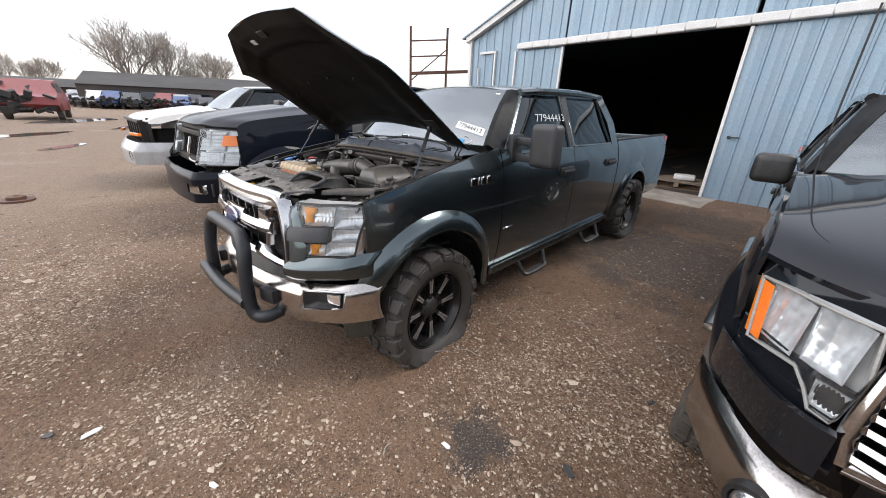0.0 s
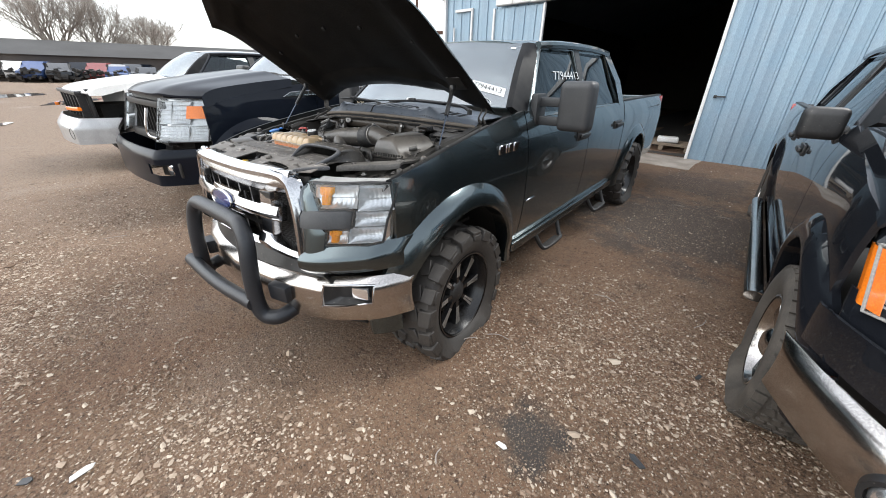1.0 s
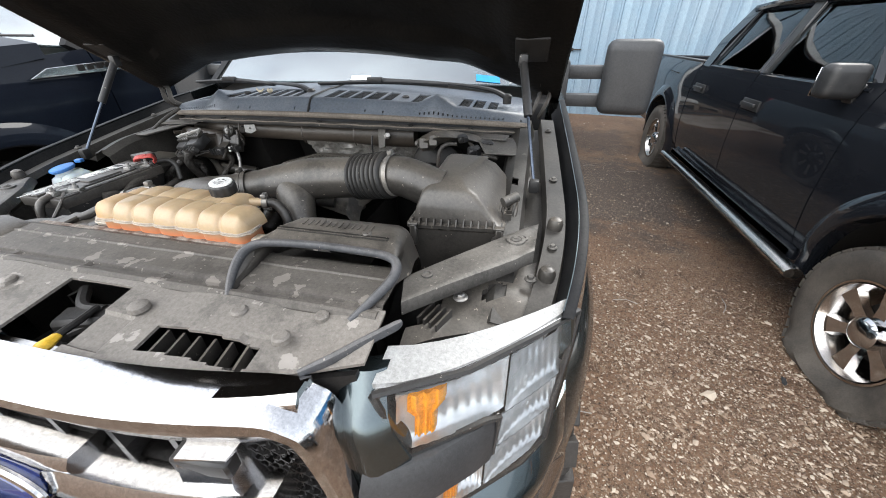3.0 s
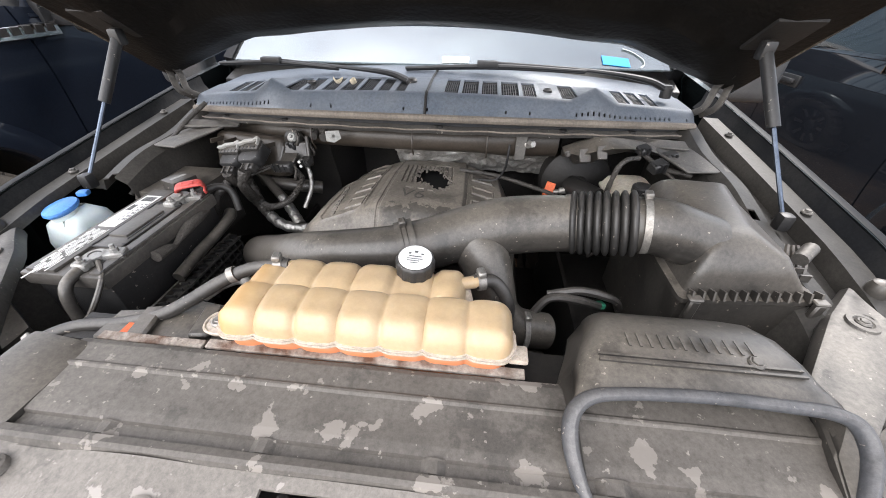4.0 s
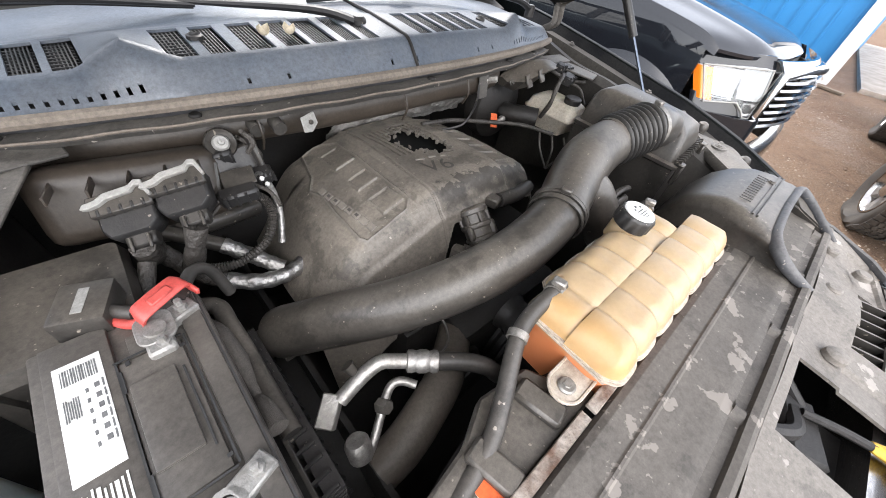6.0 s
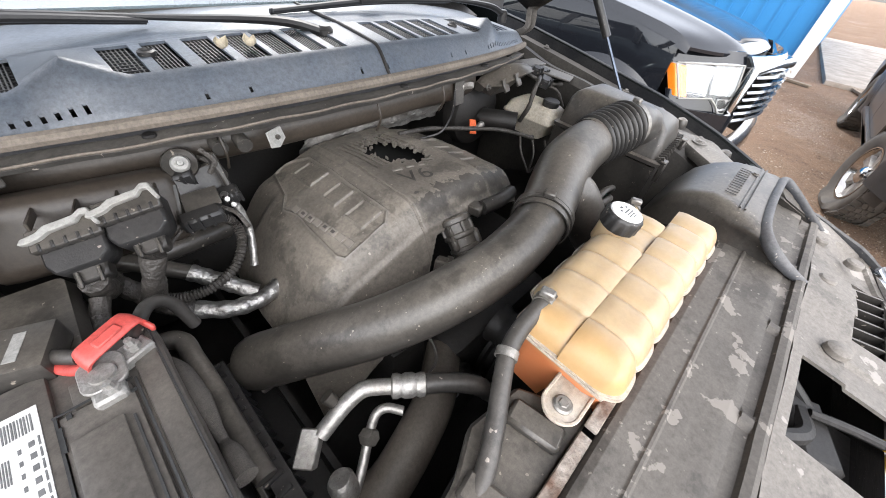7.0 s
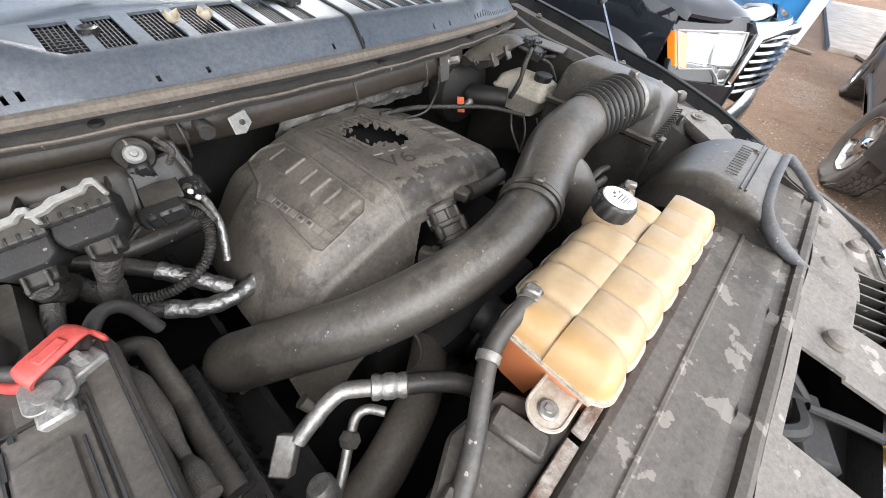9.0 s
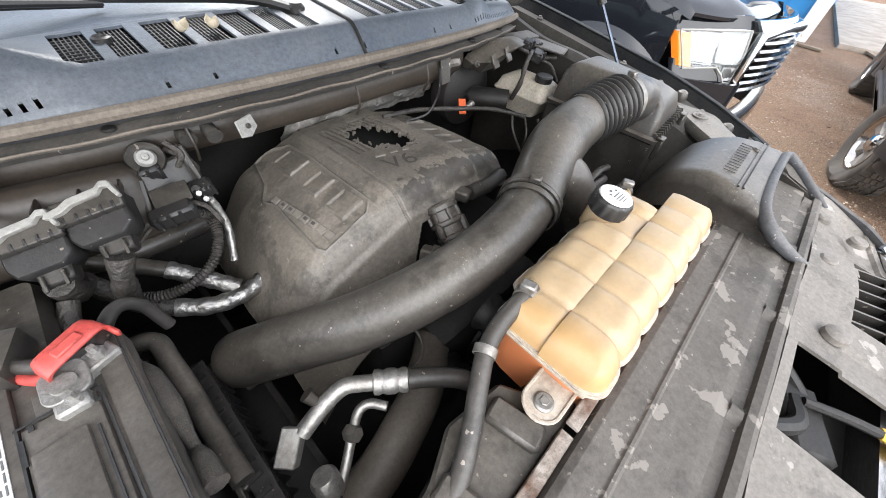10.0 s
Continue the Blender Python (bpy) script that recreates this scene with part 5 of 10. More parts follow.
COVER = flake_material("dusty radiator cover", (0.054, 0.047, 0.040), (0.078, 0.068, 0.058), (0.23, 0.205, 0.18), 0.607, 24.0)
SHIELD = flake_material("dusty grille shield", (0.15, 0.135, 0.118), (0.19, 0.17, 0.15), (0.33, 0.30, 0.27), 0.625, 16.0)
DUSTPLASTIC = mat("dust-coated black plastic", (0.022, 0.021, 0.020), 0.30, 0.0, (0.032, 0.029, 0.026), 5, 0.6, bump=0.02, bump_scale=90, dust=(0.255, 0.222, 0.184), dust_amount=0.46, dust_scale=2.2, dust_lit_tops=True)
DUSTMETAL = mat("dusty body metal", (0.038, 0.036, 0.034), 0.45, 0.2, (0.06, 0.055, 0.05), 6, 0.6, bump=0.05, bump_scale=120, dust=(0.25, 0.228, 0.20), dust_amount=0.55, dust_scale=3.5, dust_lit_tops=True)
BLADEBLACK = mat("matt black wiper steel", (0.010, 0.010, 0.011), 0.5, 0.0, (0.018, 0.018, 0.018), 20, 0.6)
COWLGREY = mat("blue-grey weathered plastic", (0.056, 0.074, 0.100), 0.34, 0.0, (0.088, 0.110, 0.142), 8, 0.7, bump=0.10, bump_scale=350, dust=(0.30, 0.29, 0.28), dust_amount=0.24, dust_scale=5)
SEAL = mat("dusty rubber seal", (0.13, 0.11, 0.09), 0.8, 0.0, (0.20, 0.17, 0.14), 10, 0.7, bump=0.1, bump_scale=120)
RUSTFLAKE = mat("flaking rusty strip", (0.32, 0.28, 0.24), 0.8, 0.0, (0.10, 0.055, 0.035), 38, 1.0, bump=0.4, bump_scale=120)
REDPLASTIC = mat("red plastic", (0.55, 0.045, 0.035), 0.45, 0.0, (0.42, 0.035, 0.03), 12, 0.6, dust=DUST, dust_amount=0.15)
ORANGE = mat("orange tag", (0.75, 0.13, 0.03), 0.5)
BLUECAP = mat("blue plastic cap", (0.02, 0.20, 0.60), 0.35, 0.0, dust=(0.5, 0.5, 0.5), dust_amount=0.10)
MILKY = mat("milky plastic", (0.62, 0.70, 0.70), 0.4, 0.0, (0.54, 0.60, 0.60), 3, 0.5, sss=0.2, dust=DUST, dust_amount=0.06, grain=0.06)
LABELWHITE = mat("white label", (0.78, 0.78, 0.76), 0.5, 0.0, (0.66, 0.65, 0.62), 15, 0.5, dust=DUST, dust_amount=0.12)
INK = mat("black ink", (0.03, 0.03, 0.03), 0.6)
BRAID = mat("braided sleeve", (0.065, 0.057, 0.049), 0.8, 0.0, (0.11, 0.097, 0.083), 900, 0.9, bump=0.5, bump_scale=1100)
CREAM = mat("greyed cream reservoir plastic", (0.52, 0.47, 0.39), 0.4, 0.0, (0.40, 0.36, 0.29), 9, 0.7, sss=0.08, dust=DUST, dust_amount=0.22)
LEVERGREY = mat("pale grey plastic", (0.30, 0.30, 0.285), 0.5, 0.0, (0.28, 0.27, 0.25), 30, 0.6, dust=DUST, dust_amount=0.2)
GREENCLIP = mat("green clip", (0.03, 0.28, 0.16), 0.5)
YELLOW = mat("yellow plastic", (0.75, 0.45, 0.02), 0.5, 0.0, dust=DUST, dust_amount=0.1)


def tank_material():
    """Translucent yellowed plastic, darker orange where coolant stands inside."""
    m = mat("yellowed translucent tank", (0.425, 0.308, 0.180), 0.30, 0.0, (0.385, 0.27, 0.148), 5, 0.6, bump=0.04, bump_scale=90, sss=0.12, dust=(0.42, 0.33, 0.24), dust_amount=0.25, dust_scale=6, grain=0.08)
    n, l = m.node_tree.nodes, m.node_tree.links
    p = n["Principled BSDF"]
    src = p.inputs["Base Color"].links[0].from_socket
    co = n.new("ShaderNodeTexCoord")
    sp = n.new("ShaderNodeSeparateXYZ")
    l.new(co.outputs["Object"], sp.inputs[0])
    r = n.new("ShaderNodeMapRange")
    for k, v in zip(("From Min", "From Max", "To Min", "To Max"), (1.187, 1.165, 0.0, 0.85)):
        r.inputs[k].default_value = v
    l.new(sp.outputs[2], r.inputs[0])
    mx = n.new("ShaderNodeMix")
    mx.data_type = "RGBA"
    mx.inputs[7].default_value = (0.55, 0.16, 0.06, 1)
    # amber residue in the low end lobe
    no = n.new("ShaderNodeTexNoise")
    no.inputs["Scale"].default_value, no.inputs["Detail"].default_value = 14.0, 3.0
    l.new(co.outputs["Object"], no.inputs["Vector"])
    ad = n.new("ShaderNodeMath")
    ad.operation = "MULTIPLY_ADD"
    l.new(no.outputs[0], ad.inputs[0])
    ad.inputs[1].default_value = 0.09
    l.new(sp.outputs[0], ad.inputs[2])
    re = n.new("ShaderNodeMapRange")
    for k, v in zip(("From Min", "From Max", "To Min", "To Max"), (-0.075, -0.125, 0.0, 0.4)):
        re.inputs[k].default_value = v
    l.new(ad.outputs[0], re.inputs[0])
    am = n.new("ShaderNodeMix")
    am.data_type = "RGBA"
    am.inputs[7].default_value = (0.50, 0.26, 0.06, 1)
    l.new(src, am.inputs[6])
    l.new(re.outputs[0], am.inputs[0])
    src = am.outputs[2]
    l.new(src, mx.inputs[6])
    l.new(r.outputs[0], mx.inputs[0])
    l.new(mx.outputs[2], p.inputs["Base Color"])
    return m


TANK = tank_material()
FOOTPLASTIC = mat("clouded tan plastic", (0.52, 0.45, 0.37), 0.4, 0.0, (0.42, 0.35, 0.28), 30, 0.6, sss=0.1, dust=DUST, dust_amount=0.3, dust_scale=9)


CLAMPSTEEL = mat("dusty clamp steel", (0.34, 0.33, 0.31), 0.45, 0.75, (0.20, 0.19, 0.175), 60, 0.8, bump=0.05, bump_scale=300, dust=DUST, dust_amount=0.40, dust_scale=16)


def clamp_ring(parent, c, d, r, material=None, w=0.010, screw=True):
    """A hose clamp round the axis d."""
    bm = B()
    q = Vector(d).normalized().to_track_quat("Z", "Y").to_matrix().to_4x4()
    m = Matrix.Translation(c) @ q
    lathe(bm, [(r, -w / 2), (r + 0.0022, -w / 2), (r + 0.0022, w / 2), (r, w / 2)], m, 28, caps=False)
    if screw:
        box(bm, (0, r + 0.006, 0), (0.018, 0.010, 0.012), (0, 0, 0), 0.002, 1, m)
    return part("hose_clamp", bm, CLAMPSTEEL if material in (None, ALU) else material, parent)


def bolt(parent, c, r=0.008, h=0.008, material=None, flange=0.0, d=(0, 0, 1)):
    bm = B()
    q = Matrix.Translation(c) @ Vector(d).to_track_quat("Z", "Y").to_matrix().to_4x4()
    if flange:
        lathe(bm, [(flange, 0), (flange, 0.002), (flange * 0.8, 0.004), (r, 0.004)], q, 20)
    lathe(bm, [(r, 0), (r, h), (r * 0.85, h * 1.15)], q, 6)
    return part("bolt", bm, material or DUSTMETAL, parent)


APRONMETAL = mat("grimy black inner fender paint", (0.012, 0.012, 0.012), 0.4, 0.0, (0.026, 0.024, 0.022), 9, 0.7, bump=0.04, bump_scale=120, dust=(0.20, 0.18, 0.155), dust_amount=0.26, dust_scale=4, spec=0.25)


# inner fenders, from the fender's edge down into the bay
def apron_at(s, u, v):
    y = -0.46 + 0.86 * u
    zt = lerp(y, FENDER_TOP)
    xo = side_x(zt, y)
    prof = [(xo - 0.040, zt - 0.050), (xo - 0.044, zt - 0.026), (xo - 0.086, zt - 0.024), (xo - 0.092, zt - 0.060), (0.758, zt - 0.062), (0.748, zt - 0.034), (0.715, zt - 0.028), (0.690, zt - 0.045), (0.672, zt - 0.13), (0.655, 0.72)]
    k = v * (len(prof) - 1)
    i = min(int(k), len(prof) - 2)
    a, b = prof[i], prof[i + 1]
    t = k - i
    z = a[1] + (b[1] - a[1]) * t
    if i >= 4:
        z += 0.006 * math.sin(y * 21) * (i < 8)
    return Vector((s * (a[0] + (b[0] - a[0]) * t), y, z))


for s in (1, -1):
    bm = B()
    sheet(bm, lambda u, v: apron_at(s, u, v), 60, 36, (0, 0, -0.003), lambda u, v: (0.60 < v < 0.66 and (0.21 < u < 0.24 or 0.50 < u < 0.53)) or (s < 0 and 0.22 < u < 0.52 and 0.28 < v < 0.90))
    apron = part("inner_fender", bm, APRONMETAL, truck, "dusty inner fender")
    bm = B()
    def gutter(u, v):
        y = -0.455 + 1.0 * u
        zt = lerp(y, FENDER_TOP)
        xo = side_x(zt, y)
        dx, dz = [(0.001, 0.0), (-0.006, 0.003), (-0.018, 0.001), (-0.023, -0.030), (-0.040, -0.052)][round(v * 4)]
        return Vector((s * (xo + dx), y, zt + dz))
    sheet(bm, gutter, 50, 4)
    part("fender_edge", bm, PAINT_SHADED, apron)
    for u, v in ((0.30, 0.17), (0.13, 0.17)):
        bm = B()
        c = apron_at(s, u, v)
        lathe(bm, [(0.016, -0.004), (0.017, 0.010), (0.013, 0.020), (0.006, 0.024), (0.0005, 0.024)], Matrix.Translation(c), 18, caps=False)
        part("rubber_stop", bm, DUSTPLASTIC, apron)
    for u in (0.22, 0.52, 0.88):
        bolt(apron, apron_at(s, u, 0.17) + Vector((0, 0, 0.002)), 0.006, 0.007, DUSTMETAL, 0.010)
    # diagonal brace from the radiator support to the fender, with its bracket
    bm = B()
    rows = [(Vector((s * 0.551, -0.439, 1.150)), Vector((s * 0.571, -0.518, 1.150))), (Vector((s * 0.716, -0.254, 1.156)), Vector((s * 0.750, -0.354, 1.156))), (Vector((s * 0.790, -0.187, 1.158)), Vector((s * 0.782, -0.322, 1.158)))]
    def brace_at(u, v):
        """A wide pressed panel with rolled-down edges."""
        k = min(1, int(u * 2))
        p = rows[k][0].lerp(rows[k + 1][0], u * 2 - k)
        q = rows[k][1].lerp(rows[k + 1][1], u * 2 - k)
        e = min(v, 1 - v)
        return p.lerp(q, v) + Vector((0, 0, -0.016 * max(0, 1 - e / 0.10) ** 2 + 0.0012 * math.sin(9 * u + 7 * v)))
    sheet(bm, brace_at, 24, 16, (0, 0, -0.010))
    brace = part("corner_brace", bm, DUSTMETAL, truck, "dusty pressed corner brace")
    for u, v, r in ((0.62, 0.40, 0.011), (0.74, 0.42, 0.006), (0.10, 0.35, 0.006)):
        bm = B()
        lathe(bm, [(r * 1.9, -0.001), (r * 1.8, 0.0025), (r * 1.2, 0.0032), (r, 0.001), (0.0005, 0.0)], Matrix.Translation(brace_at(u, v)), 20, caps=False)
        part("pressed_ring", bm, DUSTMETAL, brace)
    bolt(brace, brace_at(0.62, 0.40) + Vector((0, 0, 0.001)), 0.006, 0.005, DUSTMETAL, 0.010)
    bm = B()
    sheet(bm, lambda u, v: Vector((s * (0.575 + 0.27 * u), -0.56 + 0.17 * u + (0.17 - 0.03 * u) * v, 1.085 + 0.022 * v + 0.006 * math.sin(9 * u + 5 * v) - 0.02 * (u > 0.9))), 30, 20, (0, 0, -0.012), lambda u, v: (u - 0.52) ** 2 * 2 + (v - 0.52) ** 2 < 0.018 or (u < 0.16 and 0.25 < v < 0.75))
    tray = part("lamp_carrier", bm, DUSTPLASTIC, truck, "dusty plastic headlamp carrier")
    for k in range(4):
        bm = B()
        box(bm, (s * (0.600 + 0.012 * k), -0.475 - 0.004 * k, 1.095), (0.004, 0.05, 0.022), (0, 0, -s * 20))
        part("carrier_rib", bm, DUSTPLASTIC, tray)
    bolt(tray, (s * 0.655, -0.43, 1.107), 0.008, 0.008, ALU, 0.014)
    bolt(tray, (s * 0.78, -0.36, 1.118), 0.007, 0.008, DUSTMETAL, 0.012)

# dark floor sheet added under the engine block, so that gaps look into gloom
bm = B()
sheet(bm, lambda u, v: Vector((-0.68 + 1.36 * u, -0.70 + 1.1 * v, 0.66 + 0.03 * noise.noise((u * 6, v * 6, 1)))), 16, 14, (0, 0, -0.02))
part("gloom_floor", bm, DARK, truck)
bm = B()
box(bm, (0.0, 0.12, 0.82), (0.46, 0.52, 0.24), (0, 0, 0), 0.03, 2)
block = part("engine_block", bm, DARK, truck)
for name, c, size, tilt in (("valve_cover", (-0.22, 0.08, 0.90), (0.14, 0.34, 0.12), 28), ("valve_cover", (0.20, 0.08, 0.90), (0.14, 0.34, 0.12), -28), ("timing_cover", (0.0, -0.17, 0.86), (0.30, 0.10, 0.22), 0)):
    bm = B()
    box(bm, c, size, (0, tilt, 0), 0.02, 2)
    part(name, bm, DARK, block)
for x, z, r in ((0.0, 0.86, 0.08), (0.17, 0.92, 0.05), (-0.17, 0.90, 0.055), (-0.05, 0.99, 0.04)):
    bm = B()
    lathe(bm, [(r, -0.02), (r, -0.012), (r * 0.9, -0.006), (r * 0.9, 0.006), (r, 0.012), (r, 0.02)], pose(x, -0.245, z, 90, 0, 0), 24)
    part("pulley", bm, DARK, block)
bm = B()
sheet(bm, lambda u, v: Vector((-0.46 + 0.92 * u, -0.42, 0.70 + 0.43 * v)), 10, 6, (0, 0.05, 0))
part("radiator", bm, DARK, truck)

# firewall, lip and cowl
def smooth_step(a, b, t):
    k = min(1.0, max(0.0, (t - a) / (b - a)))
    return k * k * (3 - 2 * k)


DUCTBROWN = mat("dusty brown-black moulded plastic", (0.026, 0.020, 0.015), 0.42, 0.0, (0.044, 0.034, 0.026), 8, 0.7, bump=0.04, bump_scale=120, dust=(0.19, 0.16, 0.13), dust_amount=0.10, dust_scale=6)
LIPMETAL = mat("grimy black body metal", (0.020, 0.019, 0.018), 0.5, 0.0, (0.040, 0.036, 0.032), 7, 0.7, bump=0.04, bump_scale=120, dust=(0.23, 0.208, 0.182), dust_amount=0.24, dust_scale=5, dust_lit_tops=True)
def cowl_front(x):
    return 0.165 + 0.33 * x * x


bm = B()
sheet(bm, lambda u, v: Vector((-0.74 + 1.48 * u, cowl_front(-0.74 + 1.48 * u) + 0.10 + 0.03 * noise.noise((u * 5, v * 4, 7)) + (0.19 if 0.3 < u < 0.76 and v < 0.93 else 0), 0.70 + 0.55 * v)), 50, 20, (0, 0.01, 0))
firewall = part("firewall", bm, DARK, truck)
bm = B()
loops = []
for k in range(61):
    x = -0.745 + 1.49 * k / 60
    y, z = cowl_front(x), 1.276 - 0.085 * x * x + 0.0012 * math.sin(x * 50)
    loops.append([(x, y + 0.034, z + 0.004), (x, y - 0.008, z), (x, y - 0.012, z - 0.003), (x, y - 0.011, z - 0.009), (x, y + 0.034, z - 0.006)])
loft(bm, loops)
lip = part("firewall_lip", bm, LIPMETAL, firewall, "dusty steel firewall lip")
bm = B()
tube(bm, [(x, cowl_front(x) - 0.011, 1.2762 - 0.085 * x * x + 0.0012 * math.sin(x * 50)) for x in [-0.735 + 0.035 * q for q in range(43)]], 0.0021, 6, 2)
part("lip_edge", bm, SEAL, lip)
for x in (-0.60, -0.38, 0.05, 0.36, 0.55):
    bolt(lip, (x, cowl_front(x) + 0.006, 1.278 - 0.085 * x * x), 0.006, 0.003, DARK, 0.009)
bm = B()
loops = []
for k in range(41):
    x = -0.66 + 1.02 * k / 40
    y = cowl_front(x) + 0.030
    z, h = 1.232 - 0.075 * x * x, 0.034 + 0.006 * smooth_step(0.12, 0.24, x)
    loops.append([(x, y + 0.03 - 0.034 * math.cos(a) * (1.0 if abs(a) < 1.6 else 0.6), z + h * math.sin(a) - 0.25 * max(0, h - 0.034)) for a in [math.pi * (q / 8 - 1) for q in range(16)]])
loft(bm, loops)
part("cowl_duct", bm, DUCTBROWN, firewall, "dark moulded duct under the cowl")
for x in (-0.30, -0.02, 0.17):
    bm = B()
    tube(bm, [(x, cowl_front(x) + 0.004, 1.262 - 0.075 * x * x), (x, cowl_front(x) - 0.006, 1.232 - 0.075 * x * x), (x, cowl_front(x) + 0.008, 1.203 - 0.075 * x * x)], 0.0022, 6)
    part("duct_joint", bm, DUCTBROWN, firewall)
bm = B()
bm = B()
sheet(bm, lambda u, v: Vector((-0.735 + 1.47 * u, cowl_front(-0.735 + 1.47 * u) + 0.028 - 0.018 * v, 1.255 + 0.042 * v - 0.09 * (-0.735 + 1.47 * u) ** 2)), 50, 3, (0, 0.008, 0))
cowl = part("cowl", bm, mat("dark blue-grey cowl riser", (0.016, 0.019, 0.025), 0.45, 0.0, (0.030, 0.034, 0.042), 9, 0.7, dust=DUST, dust_amount=0.12, dust_scale=7), truck, "blue-grey plastic windshield cowl with vents")
bm = B()
tube(bm, [(x, cowl_front(x) + 0.002, 1.300 - 0.09 * x * x) for x in [-0.735 + 0.07 * k for k in range(22)]], 0.0095, 8, 3)
part("cowl_seal", bm, SEAL, cowl)
VENTS = [(-0.600, -0.563), (-0.552, -0.520), (-0.508, -0.476), (-0.379, -0.340), (-0.326, -0.292), (-0.270, -0.232), (-0.216, -0.180), (-0.166, -0.130), (-0.114, -0.084), (-0.070, -0.042), (0.052, 0.088), (0.098, 0.136), (0.146, 0.187), (0.198, 0.240), (0.250, 0.286), (0.350, 0.391), (0.504, 0.537), (0.550, 0.582), (0.596, 0.626)]


def cowl_at(x, v):
    """From the seal up the sloping face, over the vents, to the foot of the windshield."""
    t = x / 0.78
    yb = 0.50 + 0.15 * t * t + 0.01
    yf = cowl_front(x) + 0.006
    zb = 1.363 - 0.025 * t * t
    prof = [(0.0, 0.0), (0.10, 0.66), (0.13, 0.76), (0.50, 0.90), (0.56, 0.84), (1.0, 0.96)]
    k = lerp(v, prof)
    y = yf + (yb - yf) * v
    z = 1.304 + (zb - 1.304) * k
    for c in (-0.425, 0.435):
        z += 0.030 * max(0, 1 - abs(x - c) / 0.062) * max(0, 1 - abs(v - 0.16) / (0.16 if v < 0.16 else 0.36))
    return Vector((x, y, z - 0.09 * x * x))


NU = 300
bm = B()
sheet(bm, lambda u, v: cowl_at(-0.74 + 1.48 * u, v), NU, 42, (0, 0, -0.004),
      lambda u, v: (0.135 < v < 0.475 and any(a < -0.74 + 1.48 * u < b for a, b in VENTS)) or (0.012 < v < 0.055 and (int(u * NU) % 17 in (0, 5) and int(u * NU) % 3 == 0 or (abs(-0.74 + 1.48 * u - 0.52) < 0.135 and int(u * NU) % 3 == 0) or (abs(-0.74 + 1.48 * u + 0.56) < 0.140 and int(u * NU) % 3 == 0))))
part("cowl_top", bm, COWLGREY, cowl)
for x, v in ((-0.327, 0.34), (0.318, 0.30)):
    bm = B()
    lathe(bm, [(0.012, -0.010), (0.012, 0.004), (0.009, 0.006), (0.007, 0.002), (0.0005, 0.001)], Matrix.Translation(cowl_at(x, v)), 18, caps=False)
    part("washer_nozzle", bm, PLASTIC, cowl)
for a, b in VENTS:
    bm = B()
    for k in range(9):
        v = 0.155 + 0.036 * k
        p, q = cowl_at(a, v), cowl_at(b, v)
        box(bm, tuple((p + q) / 2 + Vector((0, 0, -0.008))), (b - a, 0.0022, 0.006), (0, 0, 0))
    for k in range(1, 7):
        x = a + (b - a) * k / 7
        p, q = cowl_at(x, 0.14), cowl_at(x, 0.47)
        box(bm, tuple((p + q) / 2 + Vector((0, 0, -0.007))), (0.0016, (q - p).length, 0.007), (math.degrees(math.atan2(q.z - p.z, q.y - p.y)), 0, 0))
    part("vent_grid", bm, BLADEBLACK, cowl)
# dark sheet added below the vents as the shade inside them
bm = B()
sheet(bm, lambda u, v: cowl_at(-0.72 + 1.44 * u, 0.1 + 0.85 * v) + Vector((0, 0, -0.035)), 20, 6, (0, 0, -0.003))
part("vent_shade", bm, DARK, cowl)
bm = B()
tube(bm, [cowl_at(0.012, v) + Vector((0, 0, 0.001)) for v in (0.0, 0.1, 0.2, 0.5, 0.8, 1.0)], 0.0035, 6)
part("cowl_joint", bm, DARK, cowl)
for pivot, elbow, tip, b0, b1 in (((0.657, 0.400, 1.332), (0.43, 0.440, 1.370), (0.178, 0.455, 1.380), (-0.080, 0.420, 1.366), (0.437, 0.430, 1.368)), ((-0.040, 0.300, 1.352), (-0.285, 0.425, 1.364), (-0.487, 0.445, 1.376), (-0.670, 0.435, 1.364), (-0.290, 0.425, 1.360))):
    bm = B()
    tube(bm, [pivot, Vector(pivot).lerp(Vector(elbow), 0.3) + Vector((0, 0, 0.012)), elbow, tip], [0.012, 0.010, 0.006, 0.005], 8, 5, flat=0.8)
    arm = part("wiper", bm, BLADEBLACK, truck, "black wiper arm with its blade")
    bm = B()
    lathe(bm, [(0.015, -0.02), (0.015, 0.006), (0.010, 0.012), (0.0005, 0.012)], Matrix.Translation(pivot), 16, caps=False)
    part("wiper_pivot", bm, PLASTIC, arm)
    a, b = Vector(b0), Vector(b1)
    bm = B()
    tube(bm, [a, a.lerp(b, 0.5) + Vector((0, 0.004, 0.008)), b], [0.004, 0.006, 0.004], 8, 6, flat=1.1)
    blade = part("wiper_blade", bm, BLADEBLACK, arm)
    bm = B()
    tube(bm, [a + Vector((0, 0.014, -0.004)), a.lerp(b, 0.5) + Vector((0, 0.018, 0.002)), b + Vector((0, 0.014, -0.004))], 0.004, 6, 6, flat=1.5)
    part("blade_rubber", bm, BLADEBLACK, blade)
    bm = B()
    box(bm, tuple(a.lerp(b, 0.46) + Vector((0, 0.0, 0.014))), (0.06, 0.022, 0.018), (0, 0, 0), 0.005, 2)
    part("blade_clip", bm, BLADEBLACK, blade)
